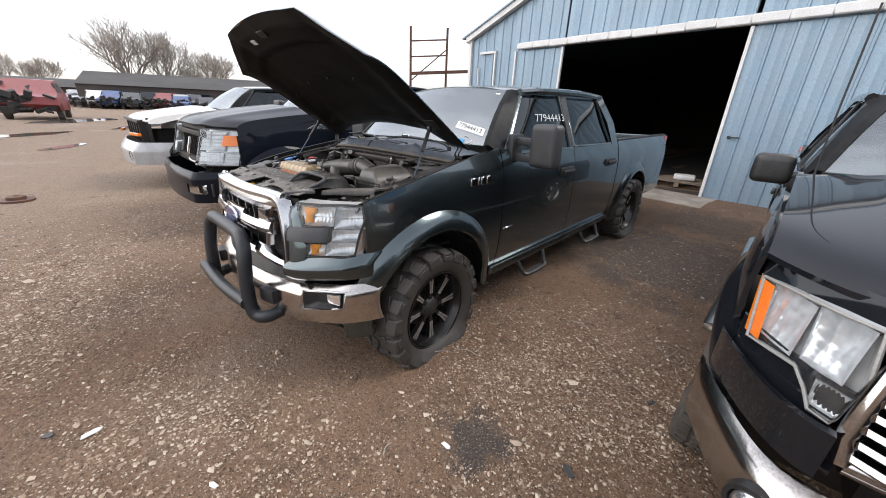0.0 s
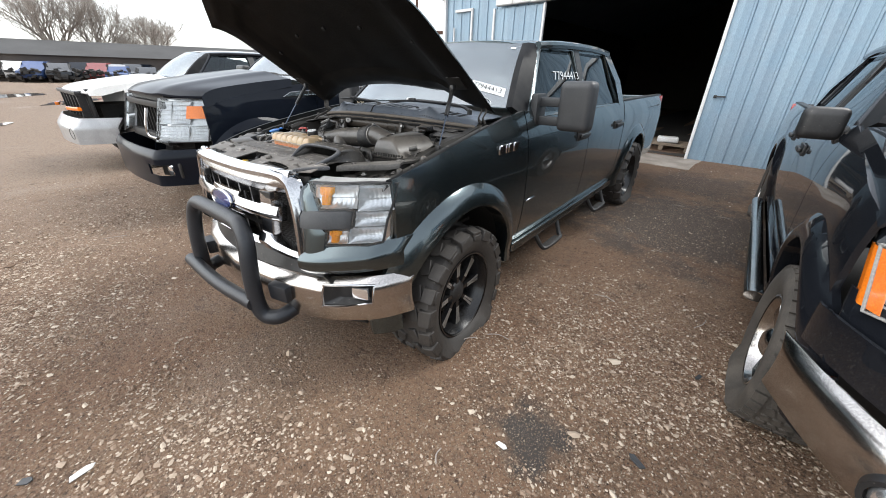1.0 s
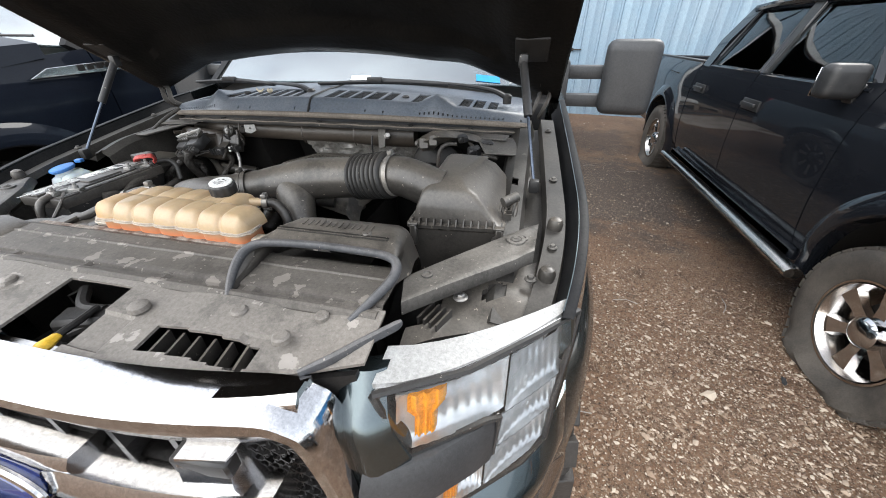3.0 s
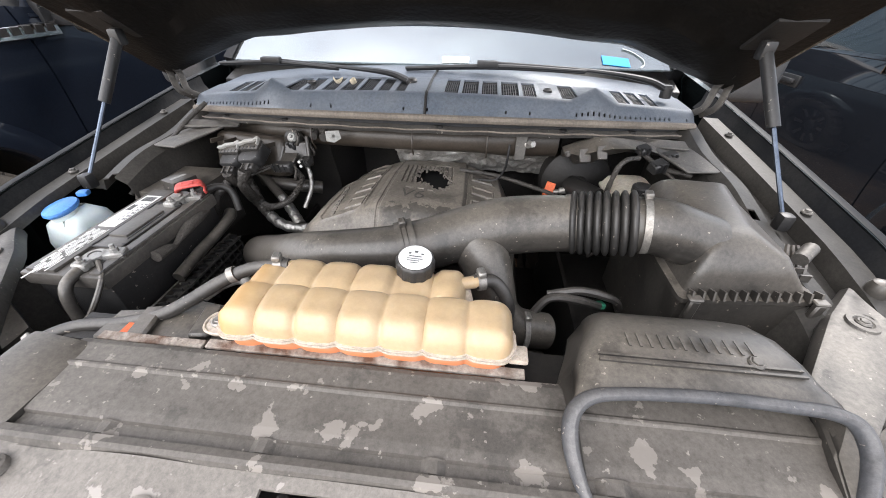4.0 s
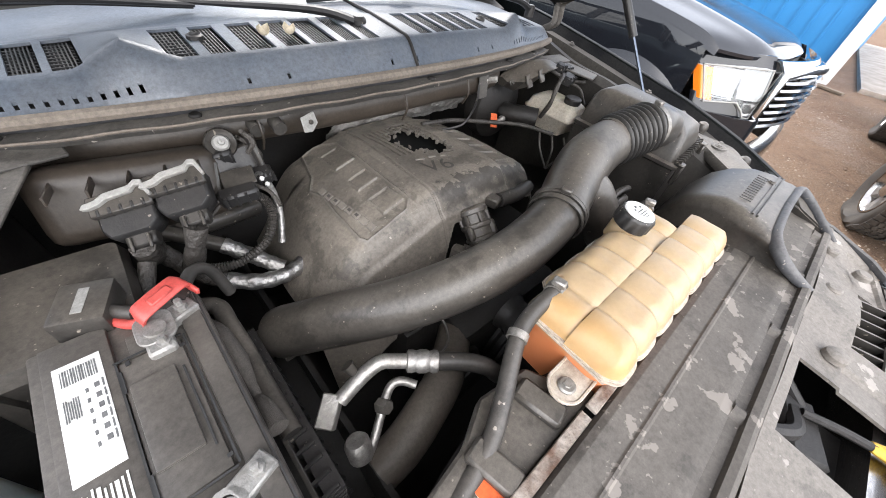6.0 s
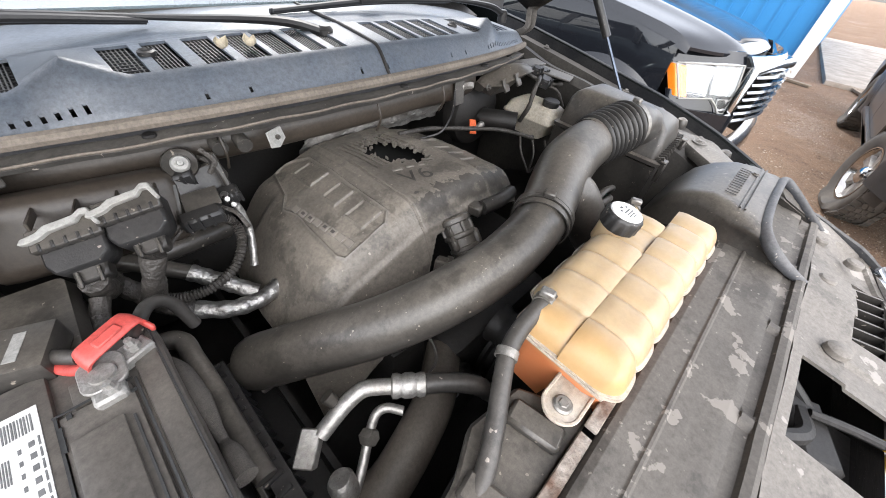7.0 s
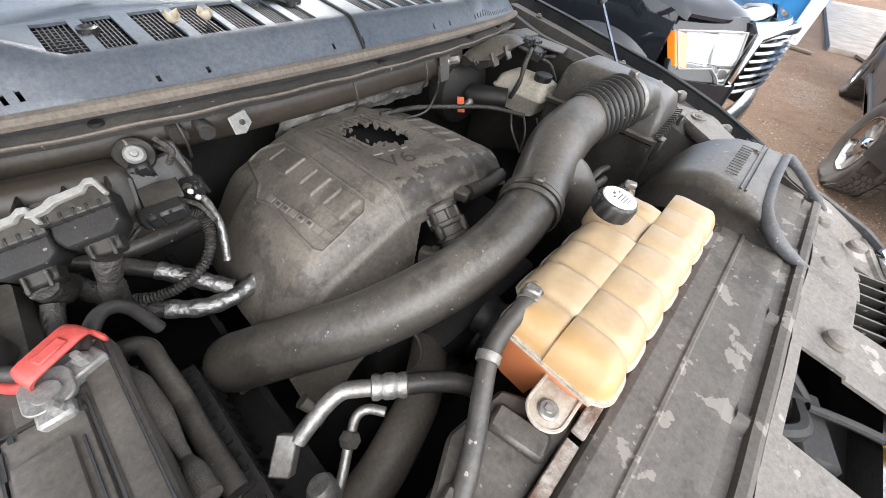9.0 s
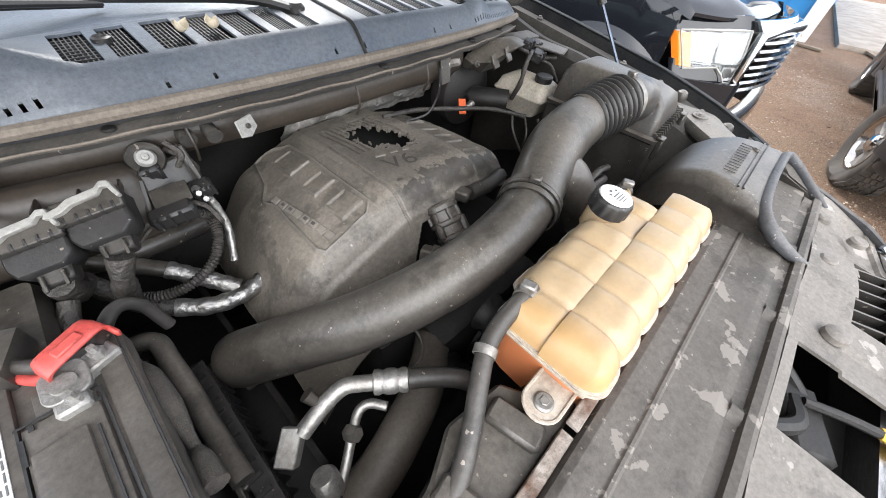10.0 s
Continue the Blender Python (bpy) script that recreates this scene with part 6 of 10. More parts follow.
for x, y, k in ((-0.237, 0.277, 0), (-0.194, 0.272, 1)):
    lf = thing("dead_leaf", LEVEL @ pose(x, y, 1.349, 12, 8, 40 + 60 * k), "dry pale curled leaf on the cowl vent", "leaf", "dry leaves on the cowl")
    bm = B()
    sheet(bm, lambda u, v: Vector((0.026 * (u - 0.5), 0.018 * (v - 0.5) * (1 - (2 * u - 1) ** 2) ** 0.5, 0.012 * (u - 0.5) ** 2 * 4 + 0.006 * (v - 0.5) ** 2 * 4)), 6, 4, (0, 0, -0.0006))
    part("blade", bm, mat("dry leaf", (0.62, 0.55, 0.42), 0.8), lf)

# white foil heat shield behind the engine, tags and brackets
bm = B()
sheet(bm, lambda u, v: Vector((-0.10 + 0.46 * u, 0.372 - 0.095 * v + 0.012 * noise.noise((u * 11, v * 5, 3)) + 0.006 * noise.noise((u * 31, v * 13, 5)), 1.080 + 0.125 * v + 0.008 * noise.noise((u * 12, v * 8, 8)))), 90, 26, (0, 0.004, 0))
part("foil_shield", bm, mat("dusty crinkled foil", (0.42, 0.41, 0.39), 0.40, 0.35, (0.26, 0.25, 0.235), 40, 0.8, bump=0.4, bump_scale=70, dust=DUST, dust_amount=0.35, dust_scale=10), firewall)
bm = B()
prism(bm, [(-0.019, -0.012), (0.0, -0.018), (0.019, -0.009), (0.016, 0.012), (-0.018, 0.013)], 0, 0.003, pose(-0.228, 0.166, 1.247, 78, 0, 28), 0.001, 1)
part("tag", bm, LEVERGREY, firewall)
bolt(firewall, (-0.2275, 0.165, 1.247), 0.004, 0.006, DUSTPLASTIC, 0.0, (0.4, -1, 0.2))
for x, y, z in ((-0.268, 0.205, 1.236), (-0.302, 0.215, 1.236)):
    bm = B()
    tube(bm, [(x, y + 0.03, z), (x, y - 0.012, z - 0.006)], [0.011, 0.012], 12, smooth=False)
    part("plug_stub", bm, DUSTMETAL, firewall)
bm = B()
prism(bm, [(-0.012, -0.045), (0.014, -0.04), (0.016, 0.02), (-0.014, 0.02)], 0, 0.004, pose(0.258, 0.205, 1.235, 80, 0, -10), 0.001, 1)
brk = part("bracket", bm, DUSTMETAL, firewall)
bolt(brk, (0.276, 0.205, 1.233), 0.009, 0.022, ALU, 0.011, (0.4, -0.8, 0.3))
bm = B()
tube(bm, [(0.228, 0.19, 1.235), (0.226, 0.185, 1.20), (0.222, 0.19, 1.165), (0.20, 0.20, 1.13), (0.14, 0.22, 1.12)], 0.003, 6)
part("cable", bm, PLASTIC, firewall)

# engine cover with its burnt hole
PLATE = [(-0.196, 0.329), (-0.170, 0.338), (-0.145, 0.327), (-0.119, 0.298), (-0.118, 0.018), (-0.136, 0.000), (-0.224, -0.003), (-0.233, 0.012), (-0.228, 0.157), (-0.240, 0.195), (-0.216, 0.235)]
PADS = [(0.202, 0.285), (0.110, 0.160), (0.022, 0.080)]


def near_line(x, y, pts):
    """Distance from a closed line."""
    best = 9.0
    for (ax, ay), (bx, by) in zip(pts, pts[1:] + pts[:1]):
        dx, dy = bx - ax, by - ay
        t = min(1.0, max(0.0, ((x - ax) * dx + (y - ay) * dy) / (dx * dx + dy * dy)))
        best = min(best, math.hypot(x - ax - t * dx, y - ay - t * dy))
    return best


def cover_z(x, y):
    z = 1.147 - 0.05 * max(0, y - 0.03) - 0.10 * max(0, y - 0.2)
    notch = 0.024 * smooth_step(0.235, 0.265, y)
    if x < 0:
        z -= 0.006 * smooth_step(-0.080, -0.098, x) + 0.36 * max(0, -0.098 - x)
        drop = max(0, -0.236 + notch - x)
        z -= 9.0 * min(drop, 0.05) ** 2 + 1.0 * max(0, drop - 0.05)
    else:
        z -= 0.010 * smooth_step(0.118, 0.130, x) + 0.26 * max(0, x - 0.125)
        z -= 1.5 * max(0, x - 0.222)
    fall = max(0, 0.012 - y)
    z -= 0.75 * fall * min(1, fall / 0.045) + 1.3 * max(0, fall - 0.055)
    if y > 0.335:
        z -= 0.9 * (y - 0.335)
    if -0.26 < x < -0.10 and y < 0.35:
        z += 0.0042 * math.exp(-(near_line(x, y, PLATE) / 0.0026) ** 2)
    for y0, y1 in PADS:
        for x0, x1 in ((-0.172, -0.124), (0.140, 0.200)):
            if x0 < x < x1 and y0 < y < y1:
                near = min(x - x0, x1 - x, y1 - y, y - y0)
                z += (-0.0025 + 0.0080 * (1 - (y - y0) / (y1 - y0))) * min(1, near / 0.006) + 0.0022 * math.exp(-((near - 0.002) / 0.002) ** 2)
    if -0.058 < x < 0.090 and 0.135 < y < 0.285:
        z -= 0.0036 * smooth_step(0.25, 0.6, math.sin((x + 0.3 * (y - 0.2) * 0.2) * 2 * math.pi / 0.0135)) * min(1, (y - 0.135) / 0.01) * min(1, (0.285 - y) / 0.01)
    if abs(x - 0.125) < 0.004 or abs(x + 0.076) < 0.003:
        z -= 0.002
    return z + 0.0018 * noise.noise((x * 22, y * 22, 0)) + 0.0007 * noise.noise((x * 70, y * 70, 3))


def cover_at(u, v):
    x, y = -0.355 + 0.607 * u, -0.110 + 0.460 * v
    taper = 1 - 0.10 * max(0, v - 0.45)
    return Vector((x * taper, y, cover_z(x, y)))


def torn(u, v):
    p = cover_at(u, v)
    d = ((p.x - 0.024) / 0.047) ** 2 + ((p.y - 0.197) / 0.070) ** 2
    e = ((p.x - 0.056) / 0.033) ** 2 + ((p.y - 0.142) / 0.052) ** 2
    return d + 1.0 * noise.noise((p.x * 75, p.y * 75, 4)) < 0.85 or e + 0.9 * noise.noise((p.x * 80, p.y * 80, 9)) < 0.75 or (abs(p.y - 0.283 + 0.1 * (p.x - 0.05)) < 0.007 and 0.025 < p.x < 0.072) or (p.y < -0.050 and p.x > -0.140 + 1.5 * (p.y + 0.110))


def cover_material():
    """Dust-dulled plastic; along the front edge the dust is washed off in an irregular dark line."""
    m = mat("dusty worn engine cover", (0.034, 0.031, 0.028), 0.36, 0.0, (0.056, 0.050, 0.043), 8, 0.7, bump=0.02, bump_scale=90, dust=(0.31, 0.272, 0.226), dust_amount=0.80, dust_scale=2.2, dust_lit_tops=True)
    n, l = m.node_tree.nodes, m.node_tree.links
    p = n["Principled BSDF"]
    src = p.inputs["Base Color"].links[0].from_socket
    co = n.new("ShaderNodeTexCoord")
    sp = n.new("ShaderNodeSeparateXYZ")
    l.new(co.outputs["Object"], sp.inputs[0])
    nz = n.new("ShaderNodeTexNoise")
    nz.inputs["Scale"].default_value, nz.inputs["Detail"].default_value = 38.0, 4.0
    l.new(co.outputs["Object"], nz.inputs["Vector"])

    def rng(src_, a, b, c, d):
        r = n.new("ShaderNodeMapRange")
        for k, v in zip(("From Min", "From Max", "To Min", "To Max"), (a, b, c, d)):
            r.inputs[k].default_value = v
        l.new(src_, r.inputs[0])
        return r.outputs[0]

    def op(kind, a, b):
        t = n.new("ShaderNodeMath")
        t.operation = kind
        for i, v in enumerate((a, b)):
            if isinstance(v, float):
                t.inputs[i].default_value = v
            else:
                l.new(v, t.inputs[i])
        return t.outputs[0]
    yy = op("ADD", sp.outputs[1], rng(nz.outputs[0], 0.3, 0.7, -0.022, 0.022))
    band = op("MULTIPLY", rng(yy, 0.006, 0.003, 0.0, 1.0), rng(yy, -0.050, -0.018, 0.0, 1.0))
    band = op("MULTIPLY", band, rng(sp.outputs[0], -0.075, -0.055, 0.0, 0.72))
    spots = n.new("ShaderNodeTexNoise")
    spots.inputs["Scale"].default_value, spots.inputs["Detail"].default_value = 16.0, 5.0
    l.new(co.outputs["Object"], spots.inputs["Vector"])
    band = op("MAXIMUM", band, rng(spots.outputs[0], 0.62, 0.67, 0.0, 0.20))
    mx = n.new("ShaderNodeMix")
    mx.data_type = "RGBA"
    mx.inputs[7].default_value = (0.022, 0.020, 0.018, 1)
    l.new(src, mx.inputs[6])
    l.new(band, mx.inputs[0])
    ge = n.new("ShaderNodeNewGeometry")   # ridges paled: dirt on their edges, plus a highlight painted into the colour
    worn = n.new("ShaderNodeMix")
    worn.data_type = "RGBA"
    worn.inputs[7].default_value = (0.26, 0.235, 0.205, 1)
    l.new(mx.outputs[2], worn.inputs[6])
    l.new(rng(ge.outputs["Pointiness"], 0.505, 0.55, 0.0, 0.4), worn.inputs[0])
    l.new(worn.outputs[2], p.inputs["Base Color"])
    return m


ENGCOVER = cover_material()
bm = B()
sheet(bm, cover_at, 310, 230, (0, 0, -0.006), torn)
cover = part("engine_cover", bm, ENGCOVER, truck, "dusty black engine cover with a burnt hole", sharp=30)
# near-black sheet added under the burnt hole to make it look deep
bm = B()
sheet(bm, lambda u, v: Vector((-0.03 + 0.16 * u, 0.08 + 0.23 * v, 1.098)), 4, 4, (0, 0, -0.01))
part("hole_shade", bm, mat("near-black shade below the hole", (0.004, 0.004, 0.004), 0.95), cover)
MARKS = mat("rubbed raised lettering", (0.060, 0.055, 0.049), 0.5, 0.0, (0.09, 0.082, 0.073), 30, 0.6)
for k in range(8):
    bm = B()
    y = 0.172 - 0.0222 * k
    x = -0.2180 + 0.0160 * k / 7
    box(bm, (x, y, cover_z(x, y) + 0.0004), (0.015, 0.017, 0.004), (0, -20, 5), 0.001, 1)
    mark = part("raised_mark", bm, ENGCOVER, cover)
    if k in (1, 2, 4, 5):
        bm = B()
        box(bm, (x, y, cover_z(x, y) + 0.0024), (0.006, 0.008, 0.001), (0, -20, 5))
        part("mark_inset", bm, MARKS, mark)
lettering("raised_letters", "V6", 0.062, lambda x, y: Vector((-0.005 + x * 0.98 + y * 0.10, 0.062 - 0.22 * x + y * 0.98, cover_z(-0.005 + x, 0.062 - 0.22 * x + y) + 0.0022)), MARKS, cover)
for k, (x, y, w, h) in enumerate(((-0.02, 0.105, 0.022, 0.006), (0.010, 0.100, 0.018, 0.006), (0.036, 0.092, 0.016, 0.006))):
    bm = B()
    box(bm, (x, y, cover_z(x, y) + 0.0008), (w, h, 0.003), (0, 0, -12), 0.001, 1)
    part("raised_mark", bm, ENGCOVER, cover)
bm = B()
lathe(bm, [(0.026, -0.05), (0.026, 0.0), (0.024, 0.006), (0.013, 0.008), (0.012, 0.016), (0.0005, 0.017)], Matrix.Translation((0.219, 0.032, 1.088)), 24, caps=False)
part("oil_cap", bm, DUSTPLASTIC, truck)

# intake ducting
BELLOWS = mat("ribbed black rubber bellows", (0.012, 0.012, 0.012), 0.45, 0.0, (0.022, 0.021, 0.020), 14, 0.6, dust=DUST, dust_amount=0.16, dust_scale=6, dust_lit_tops=True)
bm = B()
tube(bm, [(-0.408, -0.014, 0.985), (-0.400, -0.022, 0.992), (-0.335, -0.084, 1.043), (-0.261, -0.149, 1.095), (-0.180, -0.197, 1.142), (-0.10, -0.216, 1.166), (-0.015, -0.213, 1.177), (0.042, -0.202, 1.181)],
     [0.041, 0.045, 0.044, 0.043, 0.042, 0.042, 0.043, 0.044], 28, 6)
duct = part("intake_duct", bm, DUSTPLASTIC, truck, "dusty black plastic intake duct")
bm = B()
tube(bm, [(-0.39, -0.058, 1.012), (-0.30, -0.137, 1.066), (-0.20, -0.210, 1.115), (-0.10, -0.246, 1.140), (0.0, -0.246, 1.152)], 0.0035, 6)
part("mould_line", bm, DUSTPLASTIC, duct)
bm = B()
tube(bm, [(0.036, -0.203, 1.180), (0.075, -0.191, 1.185), (0.13, -0.170, 1.194), (0.200, -0.149, 1.203), (0.27, -0.138, 1.208), (0.335, -0.136, 1.212)], [0.047, 0.047, 0.050, 0.054, 0.053, 0.051], 28, 6)
part("duct_neck", bm, DUSTPLASTIC, duct)
bm = B()
tube(bm, [(0.140, -0.168, 1.190), (0.172, -0.196, 1.166), (0.190, -0.226, 1.126), (0.205, -0.248, 1.085), (0.240, -0.252, 1.052), (0.30, -0.240, 1.030)], [0.046, 0.046, 0.042, 0.039, 0.037, 0.036], 24, 6)
part("duct_branch", bm, DUSTPLASTIC, duct)
bm = B()
tube(bm, [(0.326, -0.135, 1.212), (0.36, -0.143, 1.219), (0.395, -0.152, 1.227), (0.430, -0.161, 1.235)], lambda t: 0.0455 + 0.0125 * abs(math.sin(t * math.pi * 8)) ** 0.55, 36, 32)
part("bellows", bm, BELLOWS, duct)
bm = B()
tube(bm, [(0.420, -0.158, 1.232), (0.47, -0.165, 1.232), (0.55, -0.165, 1.205)], [0.048, 0.048, 0.050], 26, 5)
part("air_box_snout", bm, DUSTPLASTIC, duct)
for c, r in (((0.026, -0.206, 1.179), 0.0475), ((0.046, -0.200, 1.182), 0.0495)):
    clamp_ring(duct, c, (0.9, 0.30, 0.13), r, DUSTPLASTIC, 0.011, False)
clamp_ring(duct, (0.036, -0.203, 1.1805), (0.9, 0.30, 0.13), 0.050, DUSTPLASTIC, 0.007)
clamp_ring(duct, (0.440, -0.162, 1.236), (0.96, -0.2, 0.15), 0.0495, ALU, 0.011)
clamp_ring(duct, (0.325, -0.135, 1.212), (0.96, -0.2, 0.2), 0.0505, DUSTPLASTIC, 0.012, False)
clamp_ring(duct, (0.245, -0.262, 1.045), (0.9, 0.2, -0.3), 0.039, ALU, 0.010)
# throttle connection below the duct
TA, TB = Vector((0.000, -0.050, 1.094)), Vector((-0.008, -0.120, 1.030))
TM = Matrix.Translation(TA) @ (TB - TA).to_track_quat("Z", "Y").to_matrix().to_4x4()
bm = B()
lathe(bm, [(0.022, -0.012), (0.030, -0.010), (0.0325, -0.006), (0.0325, 0.002), (0.0285, 0.004), (0.0285, 0.022), (0.0325, 0.024), (0.0335, 0.028), (0.0325, 0.032), (0.0290, 0.034), (0.0290, 0.050), (0.0320, 0.052), (0.0320, 0.058), (0.0280, 0.060), (0.0280, 0.110)], TM, 32)
tb = part("throttle_body", bm, DUSTPLASTIC, truck, sharp=30)
for k in range(7):
    a = 2 * math.pi * k / 7
    bm = B()
    box(bm, (0.030 * math.cos(a), 0.030 * math.sin(a), 0.013), (0.007, 0.007, 0.022), (0, 0, math.degrees(a)), 0.0015, 1, TM)
    if k % 2:
        box(bm, (0.032 * math.cos(a), 0.032 * math.sin(a), 0.040), (0.012, 0.012, 0.030), (0, 0, math.degrees(a)), 0.003, 1, TM)
    part("lug", bm, DUSTPLASTIC, tb)
bm = B()
box(bm, (0.062, -0.052, 1.100), (0.035, 0.03, 0.022), (0, 10, 20), 0.004, 1)
part("sensor_plug", bm, DUSTPLASTIC, tb)
bm = B()
box(bm, (-0.075, -0.100, 1.058), (0.030, 0.036, 0.026), (0, 20, 30), 0.004, 1)
for k in range(4):
    box(bm, (-0.086 + 0.007 * k, -0.116 + 0.004 * k, 1.060), (0.003, 0.012, 0.030), (0, 20, 30))
part("sensor_plug", bm, DUSTPLASTIC, tb)
bm = B()
tube(bm, [(0.075, -0.057, 1.100), (0.13, -0.062, 1.098), (0.19, -0.05, 1.09)], 0.016, 10)
part("breather_hose", bm, RUBBER, tb)

# air box
bm = B()
lower = [(0.50, -0.250), (0.712, -0.236), (0.716, 0.03), (0.50, 0.04)]
loft(bm, [[(x, y, z) for x, y in lower] for z in (0.94, 1.142)])
airbox = part("air_box", bm, DUSTPLASTIC, truck, "dusty black plastic air filter box")
bm = B()
sec = [(1.148, [(0.492, -0.258), (0.716, -0.240), (0.724, 0.036), (0.492, 0.044)]), (1.156, [(0.492, -0.258), (0.716, -0.240), (0.724, 0.036), (0.492, 0.044)]),
       (1.158, [(0.505, -0.243), (0.702, -0.232), (0.712, 0.030), (0.505, 0.036)]), (1.190, [(0.511, -0.239), (0.674, -0.230), (0.696, 0.027), (0.511, 0.033)]),
       (1.222, [(0.522, -0.228), (0.648, -0.222), (0.668, 0.022), (0.522, 0.030)]), (1.235, [(0.531, -0.212), (0.622, -0.209), (0.642, 0.014), (0.531, 0.023)]),
       (1.243, [(0.540, -0.192), (0.608, -0.190), (0.650, 0.004), (0.540, 0.013)]), (1.247, [(0.550, -0.172), (0.596, -0.170), (0.636, -0.008), (0.550, 0.002)])]


def round_quad(q, r=0.02):
    out = []
    for i in range(4):
        a, b, c = Vector(q[i - 1]), Vector(q[i]), Vector(q[(i + 1) % 4])
        d1, d2 = (a - b).normalized() * r, (c - b).normalized() * r
        for t in (0, 0.25, 0.5, 0.75, 1):
            out.append(b + d1 * (1 - t) ** 2 + d2 * t ** 2)
    return out


loft(bm, [[(p.x, p.y, z) for p in round_quad(q, 0.014)] for z, q in sec])
part("air_box_lid", bm, DUSTPLASTIC, airbox, sharp=50)
for k in range(13):
    bm = B()
    x = 0.508 + 0.0168 * k
    y = -0.252 + 0.02 * (x - 0.5) / 0.25
    box(bm, (x, y, 1.163), (0.0032, 0.016, 0.016), (-20, 0, 0))
    part("lid_rib", bm, DUSTPLASTIC, airbox)
for k in range(11):
    bm = B()
    box(bm, (0.718, -0.190 + 0.020 * k, 1.163), (0.018, 0.0032, 0.016))
    part("lid_rib", bm, DUSTPLASTIC, airbox)
for x, y in ((0.512, -0.256), (0.706, -0.244)):
    bm = B()
    box(bm, (x, y - 0.006, 1.135), (0.016, 0.012, 0.055), (0, 0, 0), 0.003, 1)
    box(bm, (x, y - 0.004, 1.162), (0.022, 0.016, 0.006), (0, 0, 0), 0.002, 1)
    part("lid_clip", bm, DUSTPLASTIC, airbox)

# fresh-air scoop on the radiator support
def scoop_loop(y, w, z0, z1, cx, lean=0.0, n=10):
    """An arch with rounded shoulders; lean tips its top to the rear."""
    pts = [(-w, z0)]
    r = min(0.03, (z1 - z0) * 0.6)
    for k in range(n + 1):
        a = math.pi - math.pi / 2 * k / n
        pts.append((-w + 0.012 + r + r * math.cos(a), z1 - r + r * math.sin(a)))
    for k in range(n + 1):
        a = math.pi / 2 - math.pi / 2 * k / n
        pts.append((w - 0.012 - r + r * math.cos(a), z1 - r + r * math.sin(a)))
    pts.append((w, z0))
    return [Vector((cx + x, y + lean * (z - z0), z)) for x, z in pts]


# rim: up the passenger's leg, along the raised front edge, down the driver's leg
RIM = [(0.284, -0.572, 1.158), (0.272, -0.545, 1.171), (0.266, -0.518, 1.186), (0.270, -0.496, 1.200), (0.290, -0.481, 1.209), (0.330, -0.475, 1.212), (0.410, -0.471, 1.214), (0.490, -0.472, 1.213), (0.535, -0.474, 1.211), (0.556, -0.484, 1.204), (0.556, -0.508, 1.190), (0.534, -0.545, 1.172), (0.510, -0.580, 1.156)]
SC = [(-0.440, 0.148, 1.155, 1.219, 0.416), (-0.420, 0.142, 1.152, 1.222, 0.418), (-0.385, 0.132, 1.146, 1.219, 0.422), (-0.350, 0.124, 1.132, 1.203, 0.426), (-0.322, 0.116, 1.110, 1.178, 0.428), (-0.300, 0.108, 1.07, 1.135, 0.430), (-0.285, 0.10, 1.02, 1.08, 0.430)]
RIMLINE = curve(RIM, 4)


def scoop_front(t, shrink=0.0):
    """The open mouth: the rim's line drawn back to the body's first arch."""
    k = t * (len(RIMLINE) - 1)
    i = min(int(k), len(RIMLINE) - 2)
    return RIMLINE[i].lerp(RIMLINE[i + 1], k - i) - Vector((0, 0, shrink))


bm = B()
n_arch = len(scoop_loop(*SC[0]))
for thin in (0.0, 0.004):
    mouth = [scoop_front(k / (n_arch - 1), thin) for k in range(n_arch)]
    body = [scoop_loop(y, w - thin, z0, z1 - thin, cx) for y, w, z0, z1, cx in SC]
    mid = [m.lerp(b, 0.5) + Vector((0, 0, 0.003)) for m, b in zip(mouth, body[0])]
    loft(bm, [mouth, mid] + body, closed=False)
scoop = part("air_scoop", bm, DUSTPLASTIC, truck, "dusty black fresh-air scoop with a rolled rim")
bm = B()
tube(bm, RIM, [0.005, 0.007, 0.008, 0.008, 0.0075, 0.007, 0.007, 0.007, 0.0075, 0.008, 0.008, 0.007, 0.005], 12, 4, flat=1.3)
part("scoop_rim", bm, RIMGREY, scoop)
for k in range(12):
    bm = B()
    x = 0.345 + 0.0125 * k
    box(bm, (x, -0.408, 1.2232), (0.003, 0.020, 0.0012))
    part("scoop_mark", bm, DUSTPLASTIC, scoop)
for y in (-0.432, -0.440):
    bm = B()
    box(bm, (0.415, y, 1.2215), (0.22, 0.003, 0.003))
    part("scoop_rib", bm, DUSTPLASTIC, scoop)
bolt(scoop, (0.480, -0.426, 1.220), 0.006, 0.005, DUSTPLASTIC, 0.009)

# radiator cover and grille shield
def radcov_z(y):
    return lerp(-y, [(0.436, 1.155), (0.440, 1.163), (0.448, 1.1660), (0.4745, 1.1650), (0.4770, 1.1672), (0.4800, 1.1672), (0.4830, 1.1645), (0.505, 1.1630), (0.530, 1.1632), (0.5410, 1.1620), (0.5430, 1.1570), (0.5560, 1.1570), (0.5580, 1.1645), (0.566, 1.1660), (0.571, 1.1640), (0.575, 1.157)])


bm = B()
sheet(bm, lambda u, v: Vector((-0.43 + 0.98 * u, -0.436 - 0.140 * v, radcov_z(-0.436 - 0.140 * v) + 0.0015 * noise.noise((u * 12, v * 3, 1)) - 0.035 * max(0, (0.05 - u)) / 0.05 + (0.0055 if abs((u * 5.3) % 1 - 0.5) > 0.44 and 0.755 < v < 0.86 else 0))), 110, 140, (0, 0, -0.004))
radcov = part("radiator_cover", bm, COVER, truck, "dusty brown radiator cover with flaked patches", sharp=30)
bm = B()
